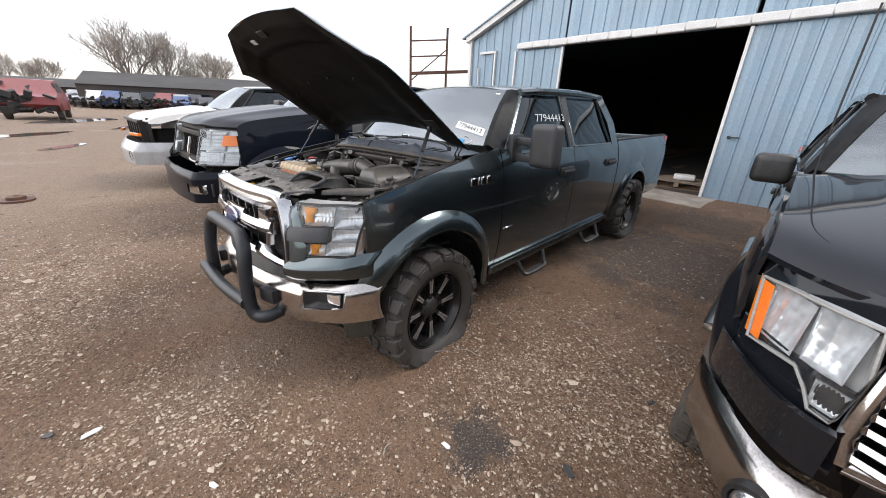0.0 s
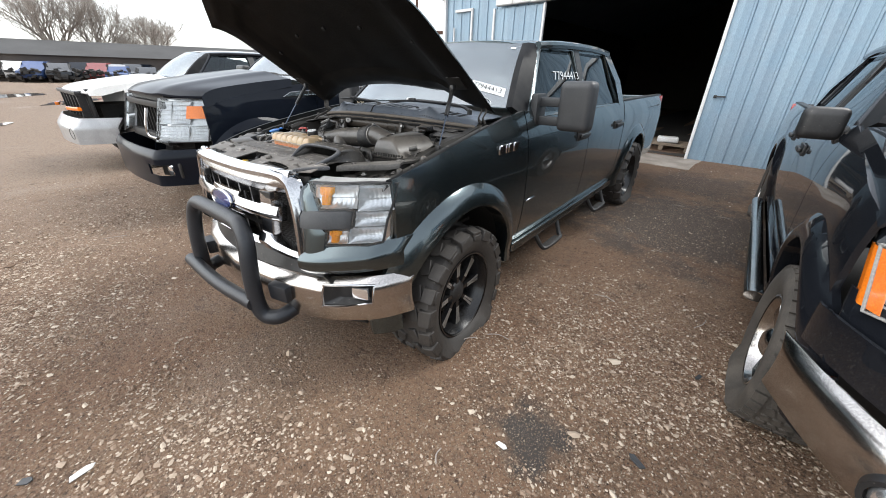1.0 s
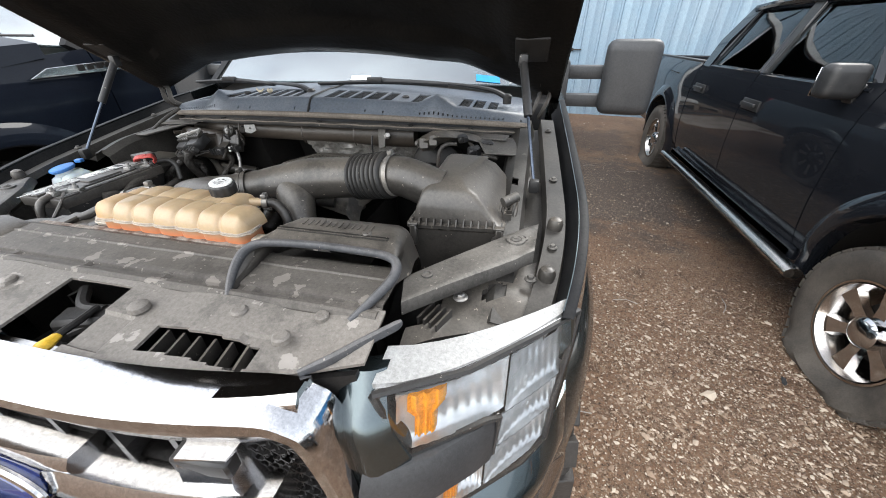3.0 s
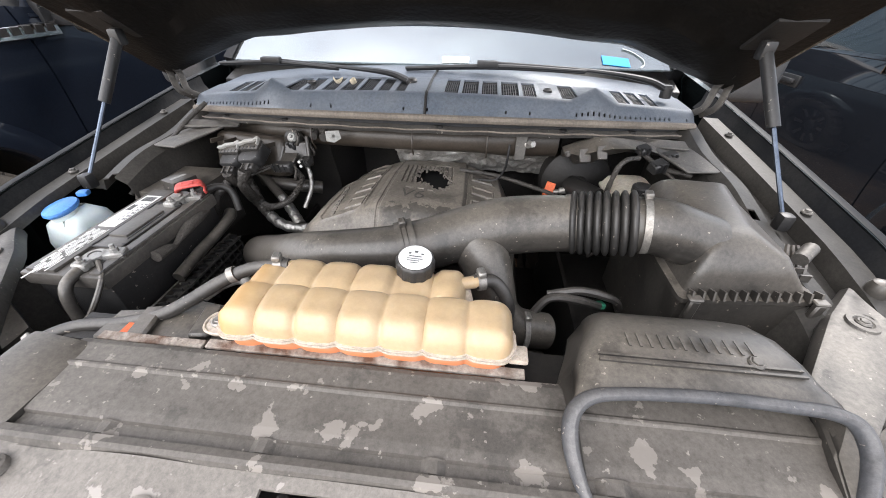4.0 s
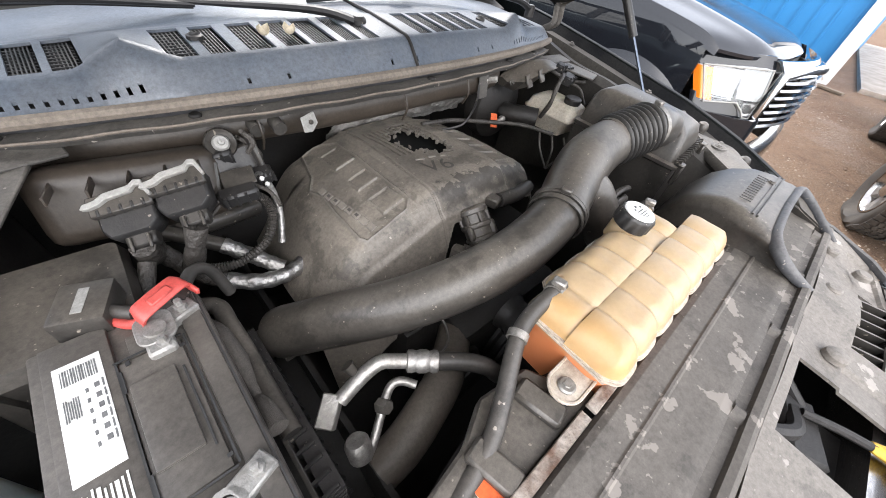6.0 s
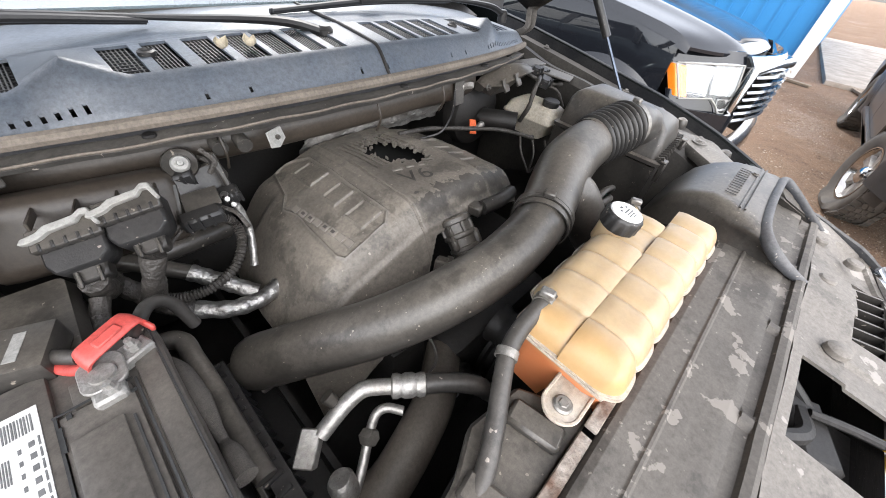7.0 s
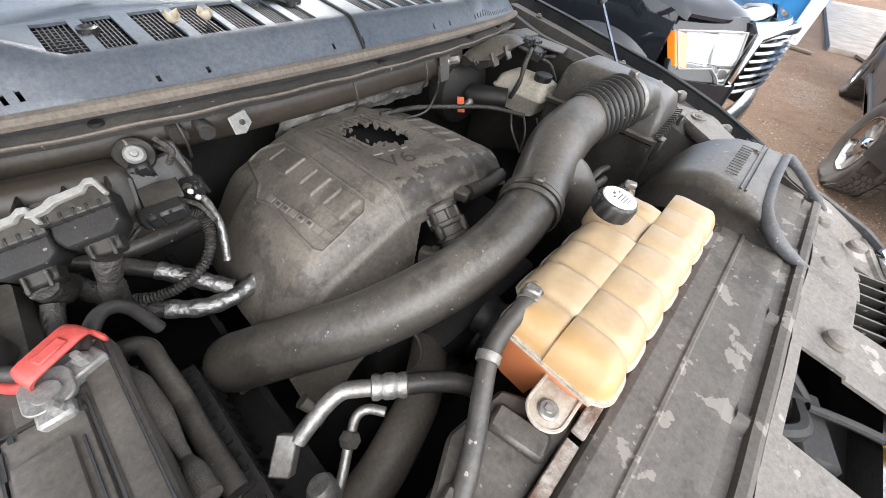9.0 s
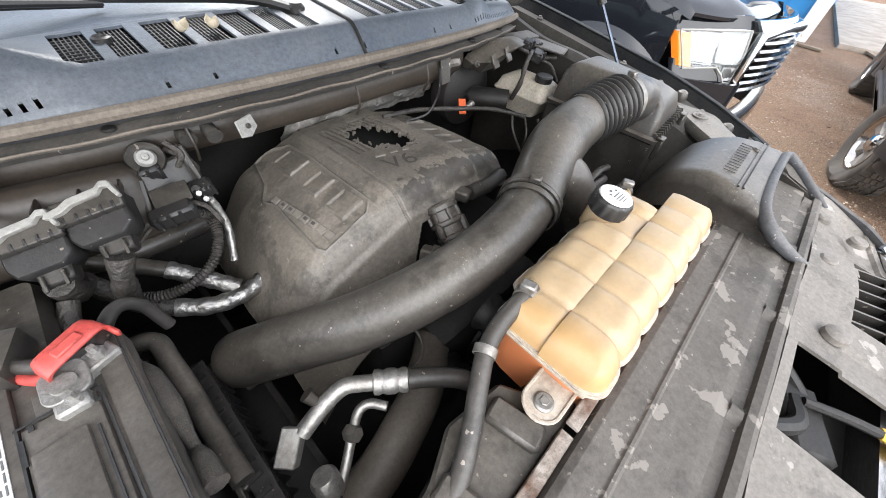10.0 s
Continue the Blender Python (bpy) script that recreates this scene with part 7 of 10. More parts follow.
box(bm, (-0.40, -0.505, 1.158), (0.085, 0.12, 0.035), (0, 12, 0), 0.012, 2)
part("cover_end", bm, DUSTPLASTIC, radcov)
for x in (-0.30, -0.02, 0.138, 0.205):
    bm = B()
    lathe(bm, [(0.014, 0), (0.014, 0.003), (0.010, 0.005), (0.0005, 0.005)], Matrix.Translation((x, -0.5535, 1.150)), 16, caps=False)
    part("push_pin", bm, DUSTPLASTIC, radcov)


def shield_at(u, v):
    x = -0.56 + 1.12 * u
    yb, yf = -0.574, front_y(x, 1.13) + 0.030
    if abs(x) > 0.42:
        yb = -0.574 + 0.02 * (abs(x) - 0.42) / 0.14
    y = yb + (yf - yb) * v
    z = 1.160 - 0.020 * v + 0.004 * math.sin(x * 26) * (1 if abs(x) > 0.1 else 0.3) - 0.006 * (0.45 < v < 0.9) * (math.sin(x * 18) > 0.3)
    return Vector((x, y, z))


def shield_hole(u, v):
    p = shield_at(u, v)
    a = -0.045 + 0.30 * max(0, -0.60 - p.y) * 0.2 < p.x < 0.10 and -0.72 < p.y < -0.585
    b = 0.215 < p.x < 0.40 and -0.69 < p.y < -0.645
    c = -0.40 < p.x < -0.215 and -0.70 < p.y < -0.665
    return a or b or c


bm = B()
sheet(bm, shield_at, 130, 34, (0, 0, -0.005), shield_hole)
shield = part("grille_shield", bm, SHIELD, truck, "dusty grey plastic shield behind the grille", sharp=30)
for x0, y0 in ((0.225, -0.667), (-0.39, -0.682)):
    for k in range(6):
        bm = B()
        box(bm, (x0 + 0.012 + 0.029 * k, y0, 1.128), (0.004, 0.045, 0.025), (0, 0, 12))
        part("shield_rib", bm, DUSTPLASTIC, shield)
for x, y, r in ((0.158, -0.625, 0.016), (0.33, -0.60, 0.014), (0.43, -0.635, 0.014), (-0.15, -0.62, 0.016), (-0.33, -0.60, 0.014), (0.465, -0.582, 0.012), (-0.46, -0.60, 0.012)):
    bm = B()
    lathe(bm, [(r, -0.004), (r * 0.95, 0.004), (r * 0.7, 0.007), (0.0005, 0.007)], Matrix.Translation((x, y, 1.157)), 18, caps=False)
    part("push_pin", bm, SHIELD, shield)
bm = B()
tube(bm, [(0.586, -0.560, 1.150), (0.579, -0.572, 1.151), (0.545, -0.612, 1.150), (0.515, -0.649, 1.149), (0.482, -0.678, 1.146)], [0.004, 0.006, 0.006, 0.006, 0.004], 8, flat=1.6)
part("shield_lip", bm, RIMGREY, shield)
# hood latch in the opening, with its yellow release handle
bm = B()
box(bm, (0.03, -0.63, 1.10), (0.10, 0.05, 0.05), (0, 0, 20), 0.008, 1)
tube(bm, [(-0.03, -0.585, 1.13), (0.01, -0.62, 1.125), (0.05, -0.615, 1.12)], 0.010, 8)
tube(bm, [(0.085, -0.585, 1.135), (0.06, -0.63, 1.115), (0.02, -0.66, 1.10)], 0.008, 8)
box(bm, (0.02, -0.65, 1.06), (0.20, 0.14, 0.03), (0, 0, 0), 0.008, 1)
latch = part("hood_latch", bm, DARK, truck, "dark steel hood latch in its opening")
bm = B()
tube(bm, [(0.045, -0.62, 1.13), (0.056, -0.66, 1.133), (0.062, -0.694, 1.135)], 0.006, 8)
part("release_rod", bm, DARK, latch)
bm = B()
tube(bm, [(0.062, -0.690, 1.135), (0.066, -0.71, 1.135), (0.07, -0.728, 1.134)], [0.008, 0.0125, 0.010], 10, flat=0.7)
part("release_handle", bm, YELLOW, latch)
# rusty strip, fan shroud
for x0, x1, dz in ((-0.37, -0.212, -0.004), (-0.205, 0.23, 0.0)):
    bm = B()
    box(bm, ((x0 + x1) / 2, -0.4285, 1.160 + dz), (x1 - x0, 0.014, 0.006), (0, 0, 0), 0.001, 1)
    part("radiator_edge", bm, RUSTFLAKE, radcov)
bm = B()
prism(bm, [(-0.40, -0.425), (-0.17, -0.424), (-0.165, -0.395), (-0.20, -0.375), (-0.215, -0.345), (-0.29, -0.335), (-0.34, -0.36), (-0.40, -0.37)], 1.122, 1.145, None, 0.004, 1)
shroud = part("fan_shroud", bm, DUSTPLASTIC, truck)
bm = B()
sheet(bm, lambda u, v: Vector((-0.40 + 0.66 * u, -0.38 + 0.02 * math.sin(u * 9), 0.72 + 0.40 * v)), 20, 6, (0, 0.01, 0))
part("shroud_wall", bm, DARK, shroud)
for x, y in ((-0.24, -0.385), (-0.33, -0.395)):
    bm = B()
    box(bm, (x, y, 1.150), (0.03, 0.06, 0.014), (0, 0, 10), 0.004, 1)
    part("shroud_rib", bm, DUSTPLASTIC, shroud)
bm = B()
prism(bm, [(-0.36, -0.428), (-0.32, -0.428), (-0.32, -0.395), (-0.36, -0.395)], 1.1455, 1.1465)
part("orange_label", bm, LABELWHITE, shroud)
bm = B()
prism(bm, [(-0.36, -0.428), (-0.34, -0.428), (-0.34, -0.395), (-0.36, -0.395)], 1.1468, 1.1475)
part("label_patch", bm, ORANGE, shroud)

PRINTDARK = mat("dark grey print", (0.10, 0.10, 0.10), 0.6)
# coolant tank: two rows of lobes
FRONT_LOBES = [-0.184, -0.127, -0.072, -0.016, 0.042, 0.098, 0.153, 0.214]
BACK_LOBES = [-0.180, -0.128, -0.072, -0.016, 0.042, 0.098, 0.148]


def lobe(t, cuts):
    """Place within a lobe: -1 and 1 at its cusps."""
    for a, b in zip(cuts, cuts[1:]):
        if t <= b:
            return max(-1.0, (2 * t - a - b) / (b - a))
    return 1.0


def tank_front(x, out=0.0):
    """The scalloped front edge, rounded at both ends."""
    a = abs(lobe(x, FRONT_LOBES))
    e = min(x + 0.184 + out, 0.214 + out - x)
    return -0.4335 - out + 0.0055 * a ** 4 + (0.024 - math.sqrt(max(0, 0.024 ** 2 - (0.024 - min(0.024, e)) ** 2)))


def tank_back(x, out=0.0):
    e = min(x + 0.180 + out, 0.148 + out - x)
    a = abs(lobe(x, BACK_LOBES))
    step = 0.012 * min(1, max(0, (-0.122 - x) / 0.012))
    return -0.2880 + out - step - 0.004 * a ** 4 - (0.020 - math.sqrt(max(0, 0.020 ** 2 - (0.020 - min(0.020, e)) ** 2)))


def tank_row(x0, x1, cuts, low, high, height, outer):
    """One row of pillow-like lobes; outer is the side on which the row ends in a rounded wall."""
    def f(u, v):
        x = x0 + (x1 - x0) * u
        ya, yb = low(x), high(x)
        y = ya + (yb - ya) * v
        rim = max(0, min(1, min((y - ya) if outer < 0 else (yb - y), x - x0, x1 - x) / 0.030))
        wall = (1 - (1 - rim) ** 2.4) ** 0.55
        inner = v if outer < 0 else 1 - v
        pinch = (0.0078 - 0.0025 * inner) * abs(lobe(x, cuts)) ** 4 + 0.0040 * max(0, inner - 0.6) ** 3 / 0.064 + 0.0025 * (1 - inner)
        return Vector((x, y, 1.1885 + wall * (height(x) - pinch) + 0.0006 * noise.noise((x * 60, y * 60, 1))))
    return f


bm = B()
sheet(bm, tank_row(-0.184, 0.214, FRONT_LOBES, tank_front, lambda x: -0.362, lambda x: 0.0375, -1), 168, 30, (0, 0, -0.003))
sheet(bm, tank_row(-0.180, 0.148, BACK_LOBES, lambda x: -0.362, tank_back, lambda x: 0.0375 - 0.004 * min(1, max(0, (-0.122 - x) / 0.010)) - 0.007 * min(1, max(0, 1.6 - abs(x - 0.07) / 0.024)), 1), 144, 30, (0, 0, -0.003))
tank = part("coolant_tank", bm, TANK, truck, "yellowed translucent coolant tank with a black cap", sharp=70)


def tank_outline(out):
    xs = [-0.184 - out + (0.398 + 2 * out) * k / 96 for k in range(97)]
    line = [(x, tank_front(min(0.214, max(-0.184, x)), out) if out >= 0 else tank_front(x, out)) for x in xs]
    line += [(0.214 + out, -0.390), (0.206 + out, -0.368), (0.160 + out, -0.360 + out)]
    ys = [0.148 + out - (0.328 + 2 * out) * k / 80 for k in range(81)]
    return line + [(x, tank_back(min(0.148, max(-0.180, x)), out)) for x in ys]


bm = B()
prism(bm, tank_outline(0.0035), 1.1855, 1.1885)
prism(bm, tank_outline(0.0020), 1.1895, 1.1915)
part("tank_seam", bm, FOOTPLASTIC, tank)
bm = B()
prism(bm, tank_outline(-0.006), 1.095, 1.1855)
part("tank_lower", bm, TANK, tank, "lower half stained orange by coolant")
bm = B()
box(bm, (-0.150, -0.340, 1.2165), (0.008, 0.030, 0.006), (0, 0, 8), 0.003, 2)
part("tank_rib", bm, TANK, tank)
capm = Matrix.Translation((0.068, -0.306, 1.207)) @ pose(0, 0, 0, 6, 4, 0)
bm = B()
lathe(bm, [(0.025, -0.02), (0.026, 0.010), (0.026, 0.014)], capm, 24)
part("filler_neck", bm, TANK, tank)
bm = B()
seg = 48
loops = []
for r, z in ((0.0265, 0.012), (0.0278, 0.014), (0.0278, 0.033), (0.0262, 0.037), (0.0245, 0.038)):
    loops.append([capm @ Vector(((r + (0.0013 if (k % 4 < 2 and 0.013 < z < 0.04) else 0)) * math.cos(2 * math.pi * k / seg), (r + (0.0013 if (k % 4 < 2 and 0.013 < z < 0.04) else 0)) * math.sin(2 * math.pi * k / seg), z)) for k in range(seg)])
loft(bm, loops)
cap = part("tank_cap", bm, PLASTIC, tank, "black ribbed cap with a white top")
bm = B()
lathe(bm, [(0.0005, 0.0405), (0.0232, 0.0405), (0.0245, 0.0390), (0.0245, 0.037)], capm, 32, caps=False)
part("cap_label", bm, LABELWHITE, cap)
for k, (x, y, w, h) in enumerate(((0, 0.012, 0.007, 0.005), (-0.011, 0.007, 0.005, 0.004), (0.012, 0.007, 0.005, 0.004), (0, 0.0, 0.024, 0.0022), (0, -0.006, 0.030, 0.0016), (-0.002, -0.011, 0.024, 0.0016), (0, -0.016, 0.016, 0.0016))):
    bm = B()
    box(bm, (x * 0.8, y * 0.8, 0.0408), (w * 0.75, h * 0.75, 0.0006), (0, 0, 0), 0, 1, capm)
    part("print_bar", bm, PRINTDARK, cap)
bm = B()
prism(bm, rounded(-0.228, -0.150, -0.414, -0.373, 0.020, 6), 1.157, 1.165, None, 0.003, 2)
foot = part("tank_foot", bm, FOOTPLASTIC, tank, "milky plastic mounting foot")
bm = B()
tube(bm, [(x, y, 1.165) for x, y in rounded(-0.228, -0.150, -0.414, -0.373, 0.020, 6)], 0.0022, 6, smooth=False)
part("foot_lip", bm, FOOTPLASTIC, foot)
bolt(foot, (-0.208, -0.394, 1.166), 0.0055, 0.005, CLAMPSTEEL, 0.011)
bm = B()
box(bm, (0.222, -0.405, 1.168), (0.026, 0.026, 0.010), (0, 0, 0), 0.004, 2)
part("tank_foot", bm, FOOTPLASTIC, tank)
bm = B()
tube(bm, [(-0.112, -0.308, 1.212), (-0.145, -0.312, 1.211)], 0.008, 10, smooth=False)
part("tank_nipple", bm, TANK, tank)
bm = B()
tube(bm, [(0.128, -0.318, 1.205), (0.168, -0.300, 1.200)], 0.010, 10, smooth=False)
part("tank_nipple", bm, TANK, tank)
hose_pts = [(-0.128, -0.311, 1.212), (-0.150, -0.313, 1.211), (-0.189, -0.314, 1.203), (-0.22, -0.321, 1.192), (-0.25, -0.338, 1.180), (-0.281, -0.358, 1.165), (-0.320, -0.378, 1.150), (-0.38, -0.392, 1.138), (-0.45, -0.400, 1.132), (-0.49, -0.425, 1.125), (-0.505, -0.455, 1.105)]
bm = B()
tube(bm, hose_pts, 0.0105, 14, 6)
hose = part("coolant_hose", bm, RUBBER, truck, "grey-black coolant hose with steel clamps")
clamp_ring(hose, (-0.144, -0.3125, 1.2115), (-1, -0.2, 0.0), 0.0108, ALU, 0.012)
clamp_ring(hose, (-0.222, -0.321, 1.1925), (-0.8, -0.35, -0.25), 0.0108, ALU, 0.010, False)
clamp_ring(hose, (-0.492, -0.428, 1.122), (-0.4, -0.7, -0.4), 0.0108, ALU, 0.010)
bm = B()
tube(bm, [(0.155, -0.304, 1.201), (0.190, -0.292, 1.192), (0.215, -0.30, 1.15), (0.21, -0.31, 1.08)], 0.011, 12)
hose2 = part("coolant_hose", bm, RUBBER, truck)
clamp_ring(hose2, (0.168, -0.300, 1.199), (0.9, 0.3, 0), 0.0115, ALU, 0.012)

# air-conditioning lines and lower hoses
bm = B()
tube(bm, [(-0.397, -0.195, 1.030), (-0.371, -0.192, 1.042), (-0.348, -0.191, 1.052), (-0.327, -0.194, 1.058), (-0.309, -0.207, 1.060), (-0.292, -0.221, 1.060)], 0.0112, 14, 6)
ac = part("aircon_line", bm, ALU, truck, "bright aluminium air-conditioning line")
bm = B()
box(bm, (-0.415, -0.196, 1.022), (0.046, 0.026, 0.026), (0, -20, 42), 0.002, 1)
part("line_fitting", bm, ALU, ac)
bm = B()
lathe(bm, [(0.0125, -0.024), (0.0165, -0.022), (0.0172, -0.016), (0.0150, -0.010), (0.0172, -0.005), (0.0172, 0.005), (0.0150, 0.010), (0.0172, 0.016), (0.0165, 0.022), (0.0125, 0.024)], Matrix.Translation((-0.279, -0.231, 1.06)) @ Vector((0.026, -0.021, 0.000)).to_track_quat("Z", "Y").to_matrix().to_4x4(), 24)
part("crimp_sleeve", bm, ALU, ac)
bm = B()
tube(bm, [(-0.267, -0.241, 1.060), (-0.244, -0.258, 1.060), (-0.220, -0.279, 1.058), (-0.202, -0.297, 1.050), (-0.183, -0.308, 1.020)], 0.0138, 14)
part("line_hose", bm, RUBBER, ac)
bm = B()
tube(bm, [(-0.362, -0.186, 1.045), (-0.369, -0.170, 1.062)], [0.007, 0.010], 10, smooth=False)
part("service_port", bm, DUSTPLASTIC, ac)
bm = B()
tube(bm, [(-0.297, -0.243, 1.025), (-0.311, -0.224, 1.025), (-0.327, -0.219, 1.020), (-0.347, -0.230, 1.005), (-0.379, -0.254, 0.985), (-0.401, -0.267, 0.970)], 0.0068, 10, 6)
ac2 = part("aircon_line", bm, ALU, truck, "thin aluminium refrigerant line")
bm = B()
lathe(bm, [(0.011, -0.010), (0.012, -0.006), (0.012, 0.006), (0.010, 0.010)], Matrix.Translation((-0.349, -0.233, 1.008)) @ pose(0, 0, 0, 55, 0, 20), 6)
part("line_nut", bm, DUSTMETAL, ac2)
bm = B()
lathe(bm, [(0.018, -0.02), (0.018, 0.006), (0.014, 0.012), (0.0005, 0.012)], Matrix.Translation((-0.405, -0.251, 0.995)) @ pose(0, 0, 0, -25, 0, 0), 18, caps=False)
part("line_cap", bm, ALU, ac2)
bm = B()
tube(bm, [(-0.388, -0.282, 0.930), (-0.346, -0.281, 0.945), (-0.292, -0.268, 0.960), (-0.226, -0.242, 0.955), (-0.143, -0.184, 0.930), (-0.056, -0.114, 0.900)], 0.034, 18, 6)
part("radiator_hose", bm, mat("dusty brown-black hose", (0.050, 0.041, 0.033), 0.55, 0.0, (0.080, 0.066, 0.053), 9, 0.7, bump=0.05, bump_scale=120, dust=DUST, dust_amount=0.25), truck, "thick dusty brown-black radiator hose")
bm = B()
tube(bm, [(-0.30, -0.05, 0.94), (-0.33, -0.02, 0.955), (-0.38, 0.01, 0.95), (-0.45, 0.02, 0.92)], 0.030, 14)
part("charge_pipe", bm, DUSTPLASTIC, truck)
for pts, r in (([(-0.19, -0.16, 1.03), (-0.185, -0.19, 1.01), (-0.20, -0.21, 0.985), (-0.25, -0.2, 0.95)], 0.0025), ([(-0.30, 0.0, 0.98), (-0.35, -0.06, 0.99), (-0.42, -0.05, 0.96)], 0.006), ([(0.40, -0.20, 1.07), (0.35, -0.22, 1.10), (0.30, -0.22, 1.10), (0.27, -0.23, 1.06)], 0.008), ([(0.45, -0.18, 1.05), (0.42, -0.20, 1.09), (0.36, -0.2, 1.105), (0.30, -0.2, 1.09)], 0.008)):
    bm = B()
    tube(bm, pts, r, 8)
    part("vacuum_hose", bm, RUBBER, truck)
bm = B()
box(bm, (0.405, -0.195, 1.068), (0.016, 0.016, 0.012), (0, 20, 30), 0.002, 1)
part("hose_clip", bm, GREENCLIP, truck)

# battery, turned a little in its tray
BAT = pose(-0.5635, -0.160, 0.958, 0, 0, 0)
bm = B()
box(bm, (0, 0, 0.085), (0.150, 0.296, 0.17), (0, 0, 0), 0.006, 2, BAT)
battery = part("battery", bm, PLASTIC, truck, "black car battery with a white label and red terminal cover")
BLACKDUST = mat("dusty battery lid", (0.026, 0.025, 0.024), 0.36, 0.0, (0.045, 0.042, 0.038), 9, 0.7, bump=0.03, bump_scale=120, dust=DUST, dust_amount=0.36, dust_scale=4)
bm = B()
box(bm, (0, 0, 0.180), (0.160, 0.312, 0.028), (0, 0, 0), 0.005, 2, BAT)
lid = part("battery_lid", bm, BLACKDUST, battery)
for c, s3, bv in (((-0.040, 0, 0.196), (0.056, 0.302, 0.008), 0.002), ((0.018, 0.006, 0.196), (0.056, 0.165, 0.008), 0.002), ((0.014, 0.006, 0.2015), (0.040, 0.100, 0.006), 0.003), ((0.064, 0.0, 0.195), (0.022, 0.300, 0.008), 0.003), ((0.012, 0.108, 0.1945), (0.022, 0.030, 0.006), 0.001), ((0.012, -0.112, 0.1945), (0.022, 0.030, 0.006), 0.001)):
    bm = B()
    box(bm, c, s3, (0, 0, 0), bv, 2, BAT)
    part("lid_panel", bm, BLACKDUST, lid)
for x, y, w, h in ((0.0175, 0.0915, 0.062, 0.0022), (0.0175, -0.0795, 0.062, 0.0022), (0.0505, 0.006, 0.0022, 0.168), (-0.0115, 0.006, 0.0022, 0.168), (0.0765, 0.0, 0.0016, 0.296), (-0.0105, 0.064, 0.004, 0.028), (-0.0105, -0.055, 0.004, 0.028), (0.040, 0.0, 0.002, 0.10), (0.046, 0.076, 0.005, 0.004), (0.046, -0.066, 0.005, 0.004), (-0.002, 0.085, 0.004, 0.006)):
    bm = B()
    box(bm, (x, y, 0.2012), (w, h, 0.001), (0, 0, 0), 0, 1, BAT)
    part("lid_slot", bm, INK, lid)
bm = B()
box(bm, (-0.040, 0.052, 0.2005), (0.038, 0.132, 0.001), (0, 0, 0), 0, 1, BAT)
lab = part("battery_label", bm, LABELWHITE, battery, "white battery label with black print")
PRINTGREY = mat("grey print", (0.14, 0.14, 0.14), 0.6)
rnd = random.Random(2)
def label_bar(x, y, w, h, material, z=0.2012):
    bm = B()
    box(bm, (x, y, z), (w, h, 0.0005), (0, 0, 0), 0, 1, BAT)
    part("print_bar", bm, material, lab)
for k in range(14):
    label_bar(-0.0535 + 0.0021 * k, 0.101, 0.0012 if k % 3 else 0.0006, 0.020, PRINTGREY)
for k in range(7):
    label_bar(-0.0545 + 0.0018 * k, 0.062, 0.0009, 0.020 + 0.006 * rnd.random(), PRINTGREY)
for k in range(6):
    label_bar(-0.0285, 0.078 - 0.0125 * k, 0.004, 0.006, PRINTGREY)
    label_bar(-0.0365, 0.076 - 0.0125 * k, 0.0022, 0.005, PRINTGREY)
    label_bar(-0.0235, 0.078 - 0.0125 * k, 0.0014, 0.010, PRINTGREY)
for k in range(9):
    y = -0.022 - 0.006 * rnd.random()
    while y > -0.135:
        ln = rnd.uniform(0.012, 0.05)
        label_bar(-0.056 + 0.0040 * k, y - ln / 2, 0.0016 if k % 3 else 0.0030, ln, LABELWHITE, 0.2006)
        y -= ln + rnd.uniform(0.003, 0.010)
for y in (-0.038, -0.085):
    bm = B()
    lathe(bm, [(0.0065, 0.2004), (0.0065, 0.2009), (0.0048, 0.2009), (0.0048, 0.2004)], BAT @ Matrix.Translation((-0.053, y, 0)), 18, caps=False)
    part("print_ring", bm, LABELWHITE, lab)
LEAD = mat("dull lead and tin", (0.36, 0.36, 0.35), 0.5, 0.55, (0.24, 0.235, 0.22), 40, 0.8, bump=0.15, bump_scale=200, dust=DUST, dust_amount=0.40, dust_scale=14)
for k, (y, name) in enumerate(((0.110, "positive"), (-0.108, "negative"))):
    bm = B()
    lathe(bm, [(0.022, 0.186), (0.022, 0.190), (0.010, 0.191), (0.009, 0.206), (0.0005, 0.2065)], BAT @ Matrix.Translation((0.030, y, 0)), 20, caps=False)
    post = part("battery_post", bm, LEAD, battery)
    bm = B()
    lathe(bm, [(0.0105, 0.192), (0.017, 0.192), (0.017, 0.207), (0.0105, 0.207)], BAT @ Matrix.Translation((0.030, y, 0)), 18, caps=False)
    box(bm, (0.055, y + 0.012, 0.200), (0.038, 0.024, 0.014), (0, 0, 20), 0.002, 1, BAT)
    box(bm, (0.030, y - 0.026, 0.202), (0.026, 0.022, 0.016), (0, 0, 0), 0.003, 1, BAT)
    for dx, dy in ((0.060, 0.012), (0.034, -0.028)):
        lathe(bm, [(0.007, 0.205), (0.007, 0.214), (0.004, 0.2145), (0.004, 0.222), (0.0005, 0.2225)], BAT @ Matrix.Translation((dx, y + dy, 0)), 6, caps=False)
    part("cable_clamp", bm, LEAD, post)
    if k == 0:
        bm = B()
        prism(bm, rounded(0.012, 0.050, y - 0.024, y + 0.020, 0.012, 5), 0.2075, 0.2115, BAT, 0.001, 1)
        part("terminal_plate", bm, LEAD, post)
        bm = B()
        lathe(bm, [(0.0115, 0.2115), (0.0110, 0.2145), (0.0005, 0.2150)], BAT @ Matrix.Translation((0.031, y - 0.006, 0)), 24, caps=False)
        part("post_top", bm, LEAD, post)
bm = B()
RC = BAT @ pose(0.046, 0.138, 0.208, 20, -4, 26)
arch = []
